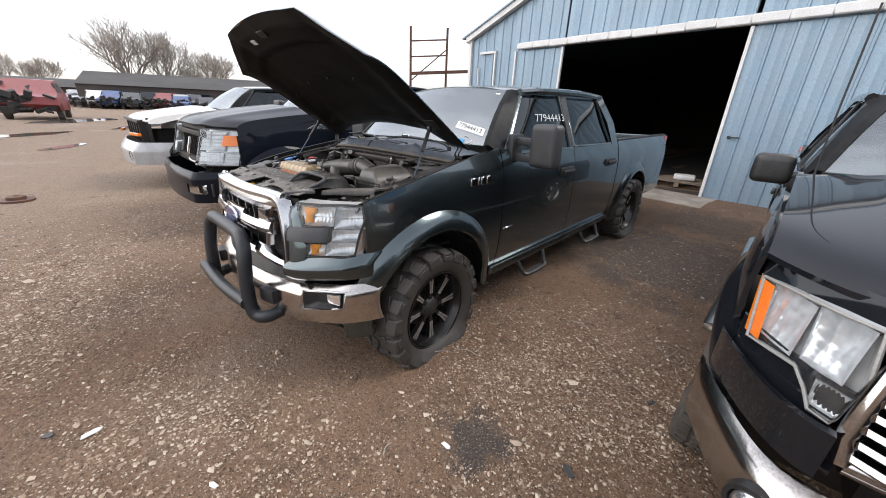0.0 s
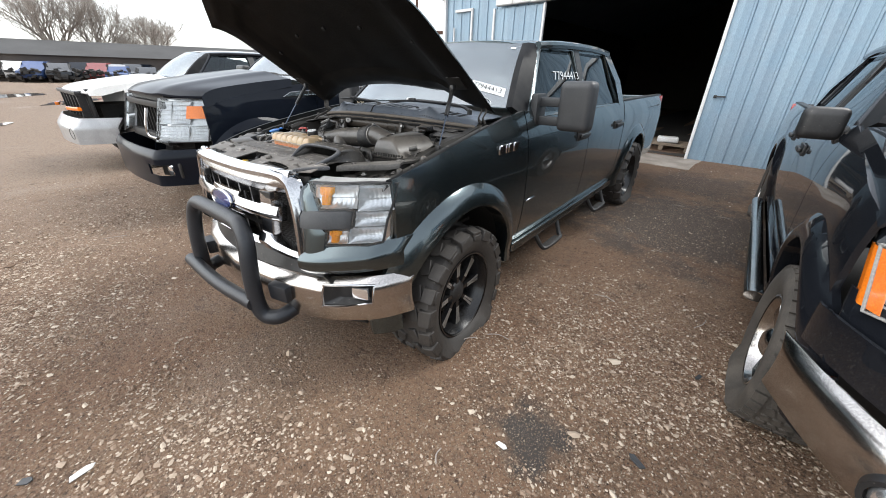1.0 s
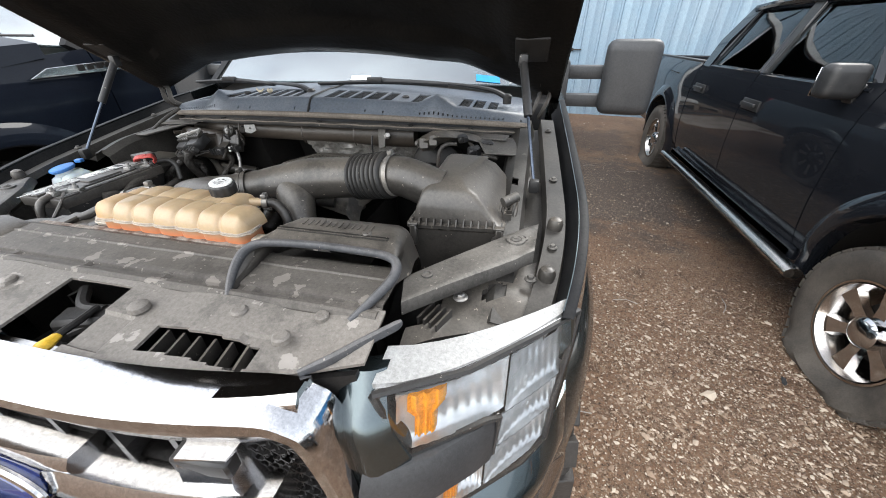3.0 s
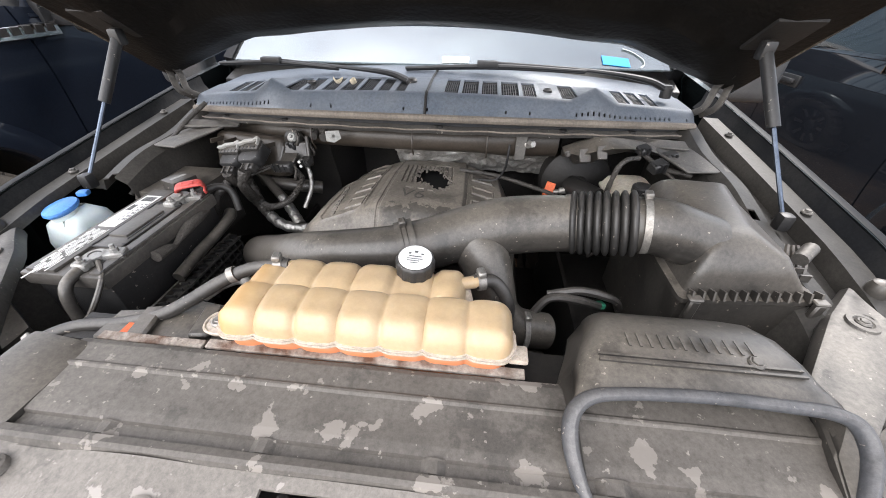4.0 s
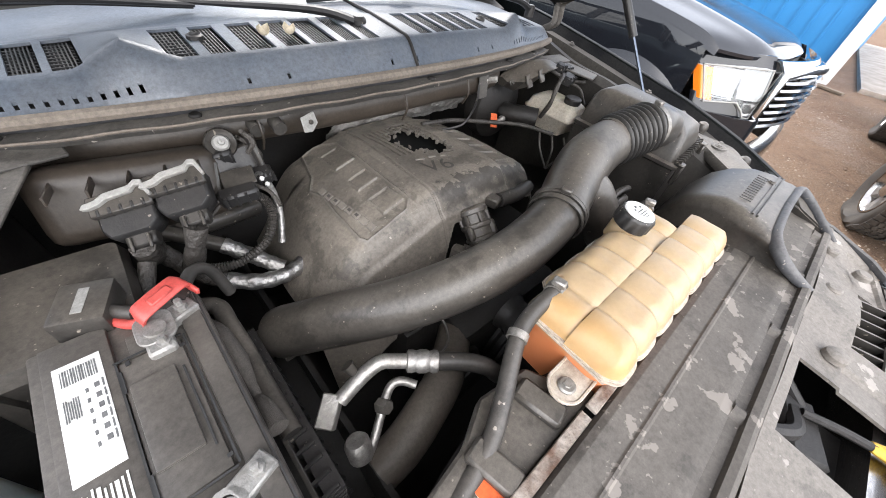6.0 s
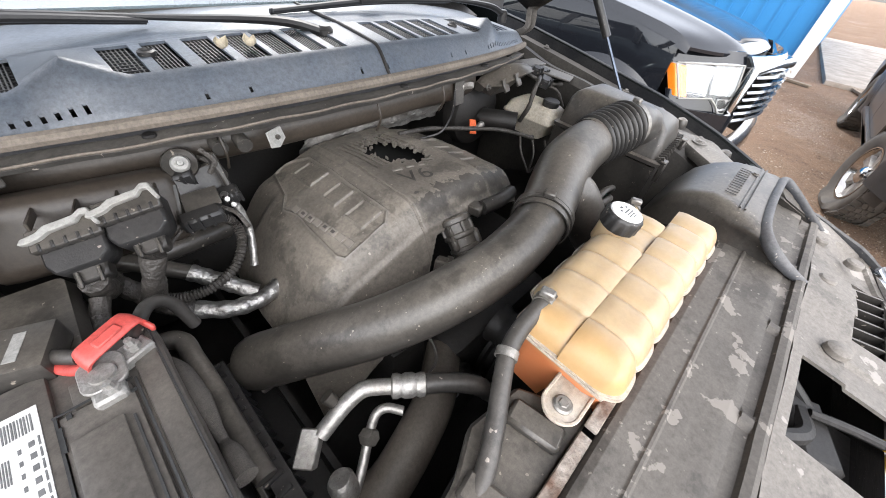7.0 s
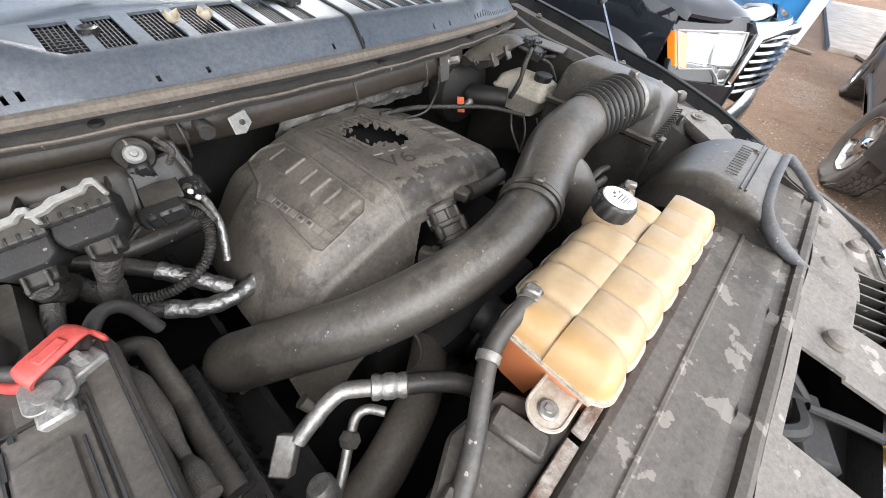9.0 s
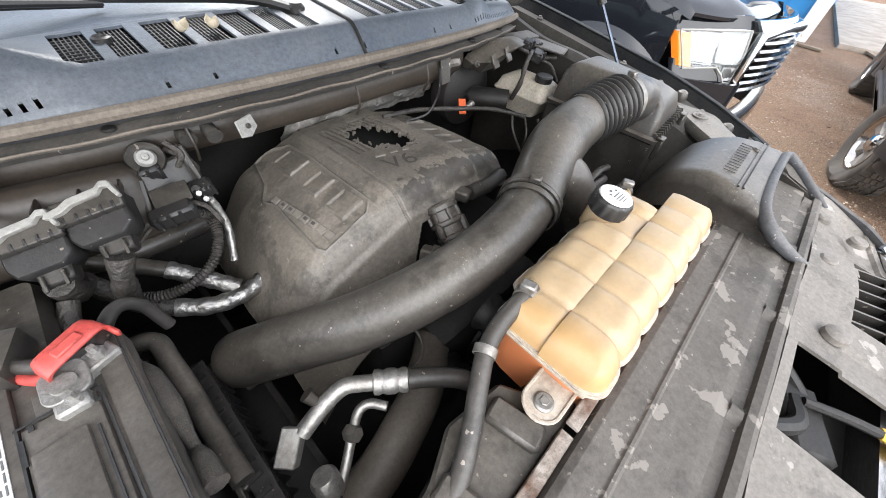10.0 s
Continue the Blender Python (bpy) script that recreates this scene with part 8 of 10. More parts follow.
for q in range(15):
    a = math.pi * q / 14
    arch.append((-0.030 * math.copysign(abs(math.cos(a)) ** 0.35, math.cos(a)), 0.027 * abs(math.sin(a)) ** 0.35))
loft(bm, [[RC @ Vector((x * w, y, z * h)) for x, z in arch] + [RC @ Vector((x * w * 0.9, y, z * h * 0.88)) for x, z in reversed(arch)] for y, w, h in ((-0.010, 1.06, 0.90), (-0.007, 1.04, 0.98), (0.004, 1.0, 1.0), (0.012, 0.90, 0.88))])
box(bm, (0.0, -0.001, 0.0275), (0.026, 0.010, 0.004), (0, 0, 0), 0.0015, 1, RC)
box(bm, (-0.030, -0.018, 0.006), (0.005, 0.022, 0.013), (0, 0, 0), 0.002, 1, RC)
box(bm, (0.030, -0.014, 0.008), (0.005, 0.014, 0.013), (0, 0, 0), 0.002, 1, RC)
part("terminal_cover", bm, REDPLASTIC, battery, "open red plastic terminal cover")
bm = B()
tube(bm, [BAT @ Vector(p) for p in ((0.06, 0.135, 0.205), (0.085, 0.175, 0.205), (0.105, 0.185, 0.185), (0.115, 0.175, 0.14))], 0.008, 10)
tube(bm, [BAT @ Vector(p) for p in ((0.02, 0.14, 0.21), (-0.02, 0.18, 0.20), (-0.06, 0.21, 0.16))], 0.008, 10)
part("battery_cable", bm, RUBBER, battery)
bm = B()
tube(bm, [BAT @ Vector(p) for p in ((0.03, -0.135, 0.20), (0.028, -0.175, 0.185), (0.03, -0.19, 0.13), (0.05, -0.20, 0.06))], 0.010, 10)
tube(bm, [BAT @ Vector(p) for p in ((0.045, -0.12, 0.20), (0.075, -0.15, 0.19), (0.07, -0.19, 0.15), (0.04, -0.2, 0.12))], 0.005, 8)
part("ground_cable", bm, DUSTPLASTIC, battery)
# tray beside the battery: ribbed wall and bent hold-down tube
bm = B()
box(bm, (0.094, 0.005, 0.045), (0.006, 0.28, 0.085), (0, -10, 0), 0.001, 1, BAT)
tray = part("battery_tray", bm, DUSTPLASTIC, truck, "ribbed black plastic battery tray")
for k in range(14):
    bm = B()
    box(bm, (0.108, -0.125 + 0.020 * k, 0.045), (0.026, 0.004, 0.085), (0, -10, 0), 0, 1, BAT)
    part("tray_rib", bm, PLASTIC, tray)
for k in range(5):
    bm = B()
    box(bm, (0.108, 0.005, 0.008 + 0.018 * k), (0.024, 0.27, 0.004), (0, -10, 0), 0, 1, BAT)
    part("tray_rail", bm, PLASTIC, tray)
bm = B()
tube(bm, [(-0.510, 0.040, 1.055), (-0.490, 0.028, 1.080), (-0.471, 0.009, 1.085), (-0.469, -0.026, 1.080), (-0.467, -0.073, 1.075), (-0.467, -0.136, 1.070), (-0.466, -0.206, 1.060)], 0.0125, 12, 6)
part("tray_frame", bm, DUSTPLASTIC, tray)
bm = B()
tube(bm, [(-0.490, -0.033, 1.120), (-0.483, -0.069, 1.128), (-0.480, -0.116, 1.128), (-0.479, -0.153, 1.118), (-0.479, -0.167, 1.114), (-0.477, -0.186, 1.120), (-0.476, -0.217, 1.124)], [0.004, 0.011, 0.0125, 0.006, 0.0055, 0.010, 0.012], 12)
part("braided_sleeve", bm, BRAID, truck, "dusty braided cable sleeve")

# washer bottle
bm = B()
loft(bm, [[(p.x, p.y, z) for p in round_quad(q, 0.025)] for z, q in ((0.90, [(-0.803, -0.162), (-0.711, -0.162), (-0.711, -0.048), (-0.803, -0.048)]), (1.09, [(-0.806, -0.165), (-0.708, -0.165), (-0.708, -0.048), (-0.806, -0.048)]), (1.130, [(-0.799, -0.154), (-0.715, -0.154), (-0.715, -0.059), (-0.799, -0.059)]), (1.148, [(-0.780, -0.129), (-0.738, -0.129), (-0.738, -0.075), (-0.780, -0.075)]))])
wash = part("washer_bottle", bm, MILKY, truck, "milky washer fluid bottle with a blue cap", sharp=60)
bm = B()
lathe(bm, [(0.032, -0.012), (0.038, -0.010), (0.042, 0.0), (0.040, 0.008), (0.024, 0.014), (0.0005, 0.016)], Matrix.Translation((-0.764, -0.120, 1.160)) @ pose(0, 0, 0, 8, 0, 0) @ Matrix.Diagonal((0.68, 0.90, 0.6, 1)), 28, caps=False)
box(bm, (-0.752, -0.070, 1.172), (0.022, 0.02, 0.012), (0, 0, 20), 0.005, 2)
part("washer_cap", bm, BLUECAP, wash)
bm = B()
lathe(bm, [(0.026, -0.04), (0.026, 0.0)], Matrix.Translation((-0.764, -0.120, 1.155)), 20)
part("bottle_neck", bm, MILKY, wash)

# fuse box behind the battery
bm = B()
loft(bm, [[(p.x, p.y, z) for p in round_quad(q, 0.012)] for z, q in ((1.00, [(-0.70, -0.005), (-0.545, -0.015), (-0.540, 0.150), (-0.695, 0.155)]), (1.120, [(-0.70, -0.005), (-0.545, -0.015), (-0.540, 0.150), (-0.695, 0.155)]), (1.125, [(-0.706, -0.010), (-0.540, -0.020), (-0.535, 0.156), (-0.70, 0.160)]), (1.145, [(-0.70, -0.004), (-0.546, -0.014), (-0.541, 0.150), (-0.694, 0.154)]))])
fuse = part("fuse_box", bm, DUSTPLASTIC, truck, "dusty black fuse box with a flat lid")

# control module with two locked plugs and its looms
bm = B()
box(bm, (-0.490, 0.216, 1.168), (0.23, 0.070, 0.110), (-18, 0, -10), 0.026, 3)
pcm = part("control_module", bm, DUCTBROWN, truck, "dusty engine control module on the firewall")
GR = Matrix.Translation((-0.362, 0.205, 1.222)) @ Vector((-0.04, -0.80, 0.60)).to_track_quat("Z", "Y").to_matrix().to_4x4()
bm = B()
lathe(bm, [(0.024, -0.012), (0.024, 0.002), (0.022, 0.005), (0.019, 0.003), (0.015, 0.000)], GR, 28)
grommet = part("grommet", bm, DUSTPLASTIC, pcm, "round rubber grommet with a pale stud")
bm = B()
lathe(bm, [(0.013, 0.000), (0.013, 0.006), (0.010, 0.010), (0.005, 0.010), (0.004, 0.015), (0.0005, 0.0155)], GR, 20, caps=False)
part("stud", bm, LEVERGREY, grommet)
bm = B()
box(bm, (-0.352, 0.190, 1.185), (0.075, 0.010, 0.060), (-25, 0, 12), 0.004, 1)
box(bm, (-0.318, 0.196, 1.190), (0.010, 0.030, 0.080), (-20, 0, 10), 0.003, 1)
box(bm, (-0.395, 0.180, 1.172), (0.010, 0.030, 0.070), (-25, 20, 10), 0.003, 1)
part("module_bracket", bm, DUSTPLASTIC, pcm)
for k, (x, y, z) in enumerate(((-0.442, 0.130, 1.205), (-0.508, 0.142, 1.188))):
    PL = pose(x, y, z, 32, -10, -14)
    bm = B()
    prism(bm, [(-0.034, -0.020), (-0.026, -0.034), (0.020, -0.034), (0.032, -0.022), (0.034, 0.024), (-0.034, 0.024)], -0.024, 0.010, PL, 0.003, 1)
    plug = part("module_plug", bm, PLASTIC, pcm)
    bm = B()
    prism(bm, [(-0.036, -0.004), (0.036, -0.004), (0.036, 0.026), (-0.036, 0.026)], 0.010, 0.020, PL, 0.002, 1)
    part("plug_collar", bm, DUSTPLASTIC, plug)
    bm = B()
    prism(bm, [(-0.040, 0.008), (-0.036, 0.014), (-0.022, 0.016), (-0.012, 0.022), (0.018, 0.024), (0.026, 0.030), (0.034, 0.028), (0.040, 0.006), (0.036, 0.004), (0.030, 0.021), (0.024, 0.022), (0.018, 0.015), (-0.010, 0.013), (-0.020, 0.008), (-0.032, 0.006)], 0.020, 0.028, PL, 0.001, 1)
    part("lock_lever", bm, LEVERGREY, plug)
    for q in range(5):
        bm = B()
        box(bm, (-0.026 + 0.013 * q, 0.001, 0.014), (0.004, 0.010, 0.014), (0, 0, 0), 0.001, 1, PL)
        part("plug_rib", bm, PLASTIC, plug)
    bm = B()
    prism(bm, [(-0.016, -0.052), (0.018, -0.050), (0.020, -0.030), (-0.018, -0.030)], -0.022, 0.000, PL, 0.003, 1)
    part("plug_boot", bm, RUBBER, plug)
    bm = B()
    for e in (-0.010, 0.012):
        box(bm, (e, -0.047, 0.003), (0.004, 0.022, 0.004), (0, 0, 0), 0.001, 1, PL)
    part("plug_rib", bm, DUSTPLASTIC, plug)
LOOM = mat("taped wiring loom", (0.014, 0.013, 0.012), 0.5, 0.0, (0.034, 0.030, 0.026), 40, 0.8, bump=0.5, bump_scale=140, dust=DUST, dust_amount=0.14, dust_scale=9)


def loom(parent, pts, r, label="", ribs=0):
    bm = B()
    if ribs:
        tube(bm, pts, lambda t: r + 0.0014 * math.sin(t * ribs), 10, 24)
    else:
        rr = random.Random(len(pts))
        tube(bm, pts, [r * rr.uniform(0.85, 1.15) for _ in range(len(pts) * 4)], 10, 8)
    return part("wire_loom", bm, LOOM, parent, label)


loom(truck, [(-0.448, 0.085, 1.175), (-0.462, 0.080, 1.14), (-0.470, 0.10, 1.10), (-0.476, 0.125, 1.065), (-0.462, 0.128, 1.035), (-0.440, 0.116, 1.022)], 0.014)
loom(truck, [(-0.515, 0.105, 1.155), (-0.512, 0.125, 1.12), (-0.508, 0.160, 1.10), (-0.496, 0.158, 1.075), (-0.480, 0.142, 1.05)], 0.015)
loom(truck, [(-0.52, 0.10, 1.13), (-0.54, 0.06, 1.10), (-0.53, 0.03, 1.08), (-0.50, 0.0, 1.06)], 0.012)
loom(truck, [(-0.472, 0.138, 1.055), (-0.443, 0.116, 1.055), (-0.407, 0.105, 1.06), (-0.364, 0.106, 1.08), (-0.337, 0.123, 1.11), (-0.333, 0.147, 1.13), (-0.350, 0.155, 1.15)], 0.0075, "corrugated wiring sleeve", 300)
loom(truck, [(-0.335, 0.22, 1.22), (-0.315, 0.20, 1.205), (-0.31, 0.205, 1.18), (-0.335, 0.21, 1.165), (-0.37, 0.20, 1.16)], 0.004)
loom(truck, [(-0.60, -0.01, 1.09), (-0.57, 0.0, 1.06), (-0.54, -0.01, 1.03), (-0.50, -0.01, 1.0)], 0.008)
for c, s3 in (((-0.372, 0.140, 1.165), (0.058, 0.026, 0.024)), ((-0.375, 0.205, 1.20), (0.05, 0.03, 0.03)), ((-0.32, 0.17, 1.17), (0.03, 0.03, 0.02)), ((-0.56, 0.03, 1.09), (0.03, 0.025, 0.05)), ((-0.585, 0.02, 1.06), (0.02, 0.03, 0.05))):
    bm = B()
    box(bm, c, s3, (10, -8, -12), 0.004, 1)
    for k in range(4):
        box(bm, (c[0] - s3[0] * 0.4 + s3[0] * 0.27 * k, c[1] - s3[1] * 0.5, c[2]), (0.004, 0.006, s3[2] * 0.9), (10, -8, -12), 0, 1)
    part("wire_connector", bm, PLASTIC, pcm)
for k in range(5):
    bm = B()
    box(bm, (-0.575 + 0.042 * k, 0.190 - 0.006 * k, 1.214), (0.0035, 0.050, 0.012), (-8, 0, -10), 0.001, 1)
    part("housing_rib", bm, DUCTBROWN, pcm)
for pts, r in (([(-0.345, 0.145, 1.172), (-0.33, 0.125, 1.165), (-0.325, 0.10, 1.15)], 0.0035), ([(-0.405, 0.135, 1.168), (-0.43, 0.12, 1.165), (-0.45, 0.115, 1.16)], 0.003), ([(-0.405, 0.130, 1.164), (-0.43, 0.112, 1.158), (-0.45, 0.108, 1.15)], 0.0025), ([(-0.335, 0.17, 1.215), (-0.325, 0.165, 1.235), (-0.335, 0.18, 1.25)], 0.004), ([(-0.555, 0.05, 1.115), (-0.545, 0.02, 1.09), (-0.53, 0.0, 1.06)], 0.004), ([(-0.575, 0.06, 1.11), (-0.58, 0.02, 1.10), (-0.57, -0.01, 1.06)], 0.003)):
    bm = B()
    tube(bm, pts, r, 7, 6)
    part("wire", bm, LOOM, pcm)
bm = B()
box(bm, (-0.362, 0.160, 1.183), (0.050, 0.032, 0.003), (30, -8, -14), 0.001, 1)
part("connector_plate", bm, DUSTPLASTIC, pcm)
bolt(pcm, (-0.33, 0.15, 1.175), 0.004, 0.004, LABELWHITE, 0.0, (0, -0.5, 0.8))
bolt(pcm, (-0.325, 0.145, 1.165), 0.004, 0.004, LABELWHITE, 0.0, (0, -0.5, 0.8))
# foil-wrapped pipes
for pts, r in (([(-0.56, 0.26, 1.11), (-0.507, 0.235, 1.088), (-0.418, 0.164, 1.055)], 0.0135), ([(-0.48, 0.143, 1.045), (-0.460, 0.128, 1.03), (-0.438, 0.114, 1.02)], 0.0135), ([(-0.52, 0.26, 1.06), (-0.45, 0.225, 1.07), (-0.37, 0.235, 1.06), (-0.33, 0.25, 1.05)], 0.019)):
    bm = B()
    tube(bm, pts, r, 12)
    part("rubber_pipe", bm, DUSTPLASTIC, truck)
for pts, r in (([(-0.420, 0.166, 1.056), (-0.384, 0.137, 1.03), (-0.347, 0.103, 1.005)], 0.0145), ([(-0.439, 0.115, 1.02), (-0.403, 0.095, 1.01), (-0.368, 0.088, 1.003), (-0.333, 0.091, 1.0), (-0.31, 0.10, 1.0)], 0.0150), ([(-0.331, 0.159, 1.18), (-0.317, 0.166, 1.15), (-0.314, 0.152, 1.10), (-0.332, 0.122, 1.05)], 0.0062)):
    bm = B()
    tube(bm, pts, lambda t: r * (1 + 0.06 * math.sin(t * 33)), 14, 8)
    part("foil_sleeve", bm, FOIL, truck, "crinkled silver heat sleeve")

# brake booster, reservoir and brackets
bm = B()
lathe(bm, [(0.0005, 0.060), (0.026, 0.060), (0.030, 0.048), (0.070, 0.040), (0.096, 0.022), (0.102, 0.0), (0.096, -0.03)], pose(0.435, 0.292, 1.105, 90, 0, 0), 36, caps=False)
boost = part("brake_booster", bm, DARK, truck, "round black brake booster")
bm = B()
loft(bm, [[(p.x, p.y, z) for p in round_quad(q, r)] for z, r, q in ((1.085, 0.012, [(0.493, 0.075), (0.578, 0.070), (0.583, 0.185), (0.488, 0.185)]), (1.130, 0.016, [(0.486, 0.055), (0.588, 0.050), (0.593, 0.205), (0.480, 0.205)]), (1.134, 0.018, [(0.481, 0.048), (0.594, 0.044), (0.598, 0.210), (0.476, 0.210)]), (1.139, 0.018, [(0.481, 0.048), (0.594, 0.044), (0.598, 0.210), (0.476, 0.210)]), (1.143, 0.018, [(0.486, 0.055), (0.588, 0.050), (0.593, 0.205), (0.480, 0.205)]), (1.162, 0.022, [(0.492, 0.058), (0.584, 0.054), (0.586, 0.200), (0.488, 0.200)]), (1.171, 0.020, [(0.504, 0.068), (0.574, 0.064), (0.574, 0.185), (0.504, 0.185)]))])
part("brake_reservoir", bm, CREAM, boost, sharp=60)
bm = B()
tube(bm, [(0.462, 0.140, 1.120), (0.430, 0.190, 1.118), (0.415, 0.230, 1.112)], 0.028, 18)
part("master_cylinder", bm, DARK, boost)
for k in range(3):
    bm = B()
    tube(bm, [(0.495 - 0.02 * k, 0.05 + 0.03 * k, 1.09), (0.47 - 0.02 * k, 0.02 + 0.03 * k, 1.06), (0.45, 0.05, 1.0)], 0.0035, 6)
    part("brake_line", bm, DUSTMETAL, boost)
bm = B()
lathe(bm, [(0.022, 0), (0.024, 0.004), (0.024, 0.016), (0.021, 0.019), (0.0005, 0.019)], Matrix.Translation((0.540, 0.088, 1.169)), 22, caps=False)
part("reservoir_cap", bm, PLASTIC, boost)
bm = B()
loft(bm, [[(x, y0, z0), (x, y0 - d * 0.5, z0 + h * 0.7), (x, y0 + 0.01, z0 + h), (x, y0 + d * 0.6, z0 + h * 0.9), (x, y0 + d * 0.6, z0)] for x, y0, z0, d, h in ((0.372, 0.225, 1.196, 0.03, 0.022), (0.388, 0.215, 1.200, 0.05, 0.026), (0.400, 0.205, 1.186, 0.06, 0.050), (0.440, 0.190, 1.196, 0.06, 0.062), (0.468, 0.180, 1.222, 0.06, 0.040), (0.510, 0.182, 1.232, 0.055, 0.026), (0.560, 0.200, 1.226, 0.05, 0.022), (0.610, 0.215, 1.214, 0.045, 0.016))])
brk = part("bracket", bm, DUSTPLASTIC, boost)
for x, y, z, w in ((0.415, 0.172, 1.222, 0.030), (0.450, 0.160, 1.236, 0.026)):
    bm = B()
    box(bm, (x, y, z), (w, 0.006, 0.034), (-30, 0, 12), 0.002, 1)
    part("bracket_rib", bm, DUSTPLASTIC, brk)
bolt(brk, (0.382, 0.206, 1.212), 0.006, 0.008, DUSTMETAL, 0.009, (0, -1, 0.3))
for c, s3 in (((0.585, 0.150, 1.212), (0.040, 0.030, 0.026)), ((0.545, 0.165, 1.246), (0.030, 0.026, 0.020)), ((0.620, 0.185, 1.225), (0.036, 0.026, 0.022))):
    bm = B()
    box(bm, c, s3, (12, -8, 25), 0.004, 1)
    for k in range(3):
        box(bm, (c[0] - s3[0] * 0.3 + s3[0] * 0.3 * k, c[1] - s3[1] * 0.5, c[2]), (0.004, 0.006, s3[2] * 0.9), (12, -8, 25))
    part("wire_connector", bm, PLASTIC, boost)
for pts, r in (([(0.480, 0.14, 1.12), (0.475, 0.12, 1.17), (0.482, 0.12, 1.215), (0.50, 0.125, 1.235), (0.53, 0.14, 1.235)], 0.006), ([(0.60, 0.16, 1.20), (0.62, 0.12, 1.19), (0.63, 0.09, 1.15)], 0.004), ([(0.10, 0.245, 1.135), (0.20, 0.23, 1.13), (0.30, 0.18, 1.125), (0.36, 0.12, 1.13), (0.42, 0.05, 1.12)], 0.0055), ([(0.56, 0.20, 1.225), (0.60, 0.16, 1.205), (0.66, 0.13, 1.20)], 0.006)):
    loom(boost, pts, r)
bm = B()
box(bm, (0.354, 0.213, 1.104), (0.026, 0.003, 0.040), (-30, 14, -10), 0.001, 1)
part("tag", bm, ORANGE, boost)
bm = B()
tube(bm, [(0.366, 0.212, 1.096), (0.380, 0.212, 1.100), (0.384, 0.212, 1.101), (0.402, 0.214, 1.105), (0.406, 0.216, 1.106), (0.428, 0.230, 1.110)], [0.0065, 0.0065, 0.010, 0.010, 0.008, 0.008], 12, 3)
part("pressure_switch", bm, ALU, boost)
bm = B()
box(bm, (0.66, 0.19, 1.222), (0.13, 0.16, 0.006), (4, 6, 20), 0.002, 1)
box(bm, (0.60, 0.245, 1.235), (0.16, 0.05, 0.006), (4, 0, -8), 0.002, 1)
part("hinge_plate", bm, DUSTMETAL, truck)
bm = B()
box(bm, (-0.66, 0.19, 1.222), (0.13, 0.16, 0.006), (4, -6, -20), 0.002, 1)
box(bm, (-0.62, 0.25, 1.237), (0.16, 0.05, 0.006), (4, 0, 8), 0.002, 1)
part("hinge_plate", bm, DUSTMETAL, truck)
loom(truck, [(-0.66, 0.30, 1.28), (-0.69, 0.22, 1.24), (-0.72, 0.13, 1.18), (-0.73, 0.06, 1.15), (-0.74, 0.02, 1.12)], 0.006)
for k in range(4):
    bm = B()
    tube(bm, [(0.69 + 0.012 * k, -0.20, 1.10), (0.70 + 0.012 * k, -0.16, 1.17), (0.715 + 0.008 * k, -0.13, 1.19)], 0.004, 6)
    part("wire_guide", bm, DUSTPLASTIC, airbox)
bm = B()
tube(bm, [(0.705, -0.175, 1.192), (0.735, -0.150, 1.200)], 0.012, 12, smooth=False)
part("air_sensor", bm, DUSTMETAL, airbox)

# in-line fuse holder with a red cable, lying on the fuse box
bm = B()
box(bm, (-0.582, 0.020, 1.162), (0.052, 0.060, 0.034), (0, 0, -20), 0.005, 2)
fh = part("fuse_holder", bm, DUSTPLASTIC, truck, "small black fuse holder with a red cable")
bm = B()
box(bm, (-0.582, 0.020, 1.1793), (0.010, 0.036, 0.0008), (0, 0, -20))
part("print_bar", bm, LEVERGREY, fh)
bm = B()
tube(bm, [(-0.568, -0.004, 1.156), (-0.555, -0.022, 1.158), (-0.540, -0.034, 1.164)], 0.006, 10)
part("red_cable", bm, REDPLASTIC, fh)

# ---- the other trucks of the row ----
def plain_front(parent, paint, start=-0.44):
    for s in (1, -1):
        part("front_fender", side_panel(s, start, 0.715, FENDER_TOP, 0.44, ARCH_Y, nu=50), paint, parent)
        part("front_flare", flare(s, ARCH_Y), paint, parent)
        part("wheel_well", wheel_well(s, ARCH_Y), DARK, parent)


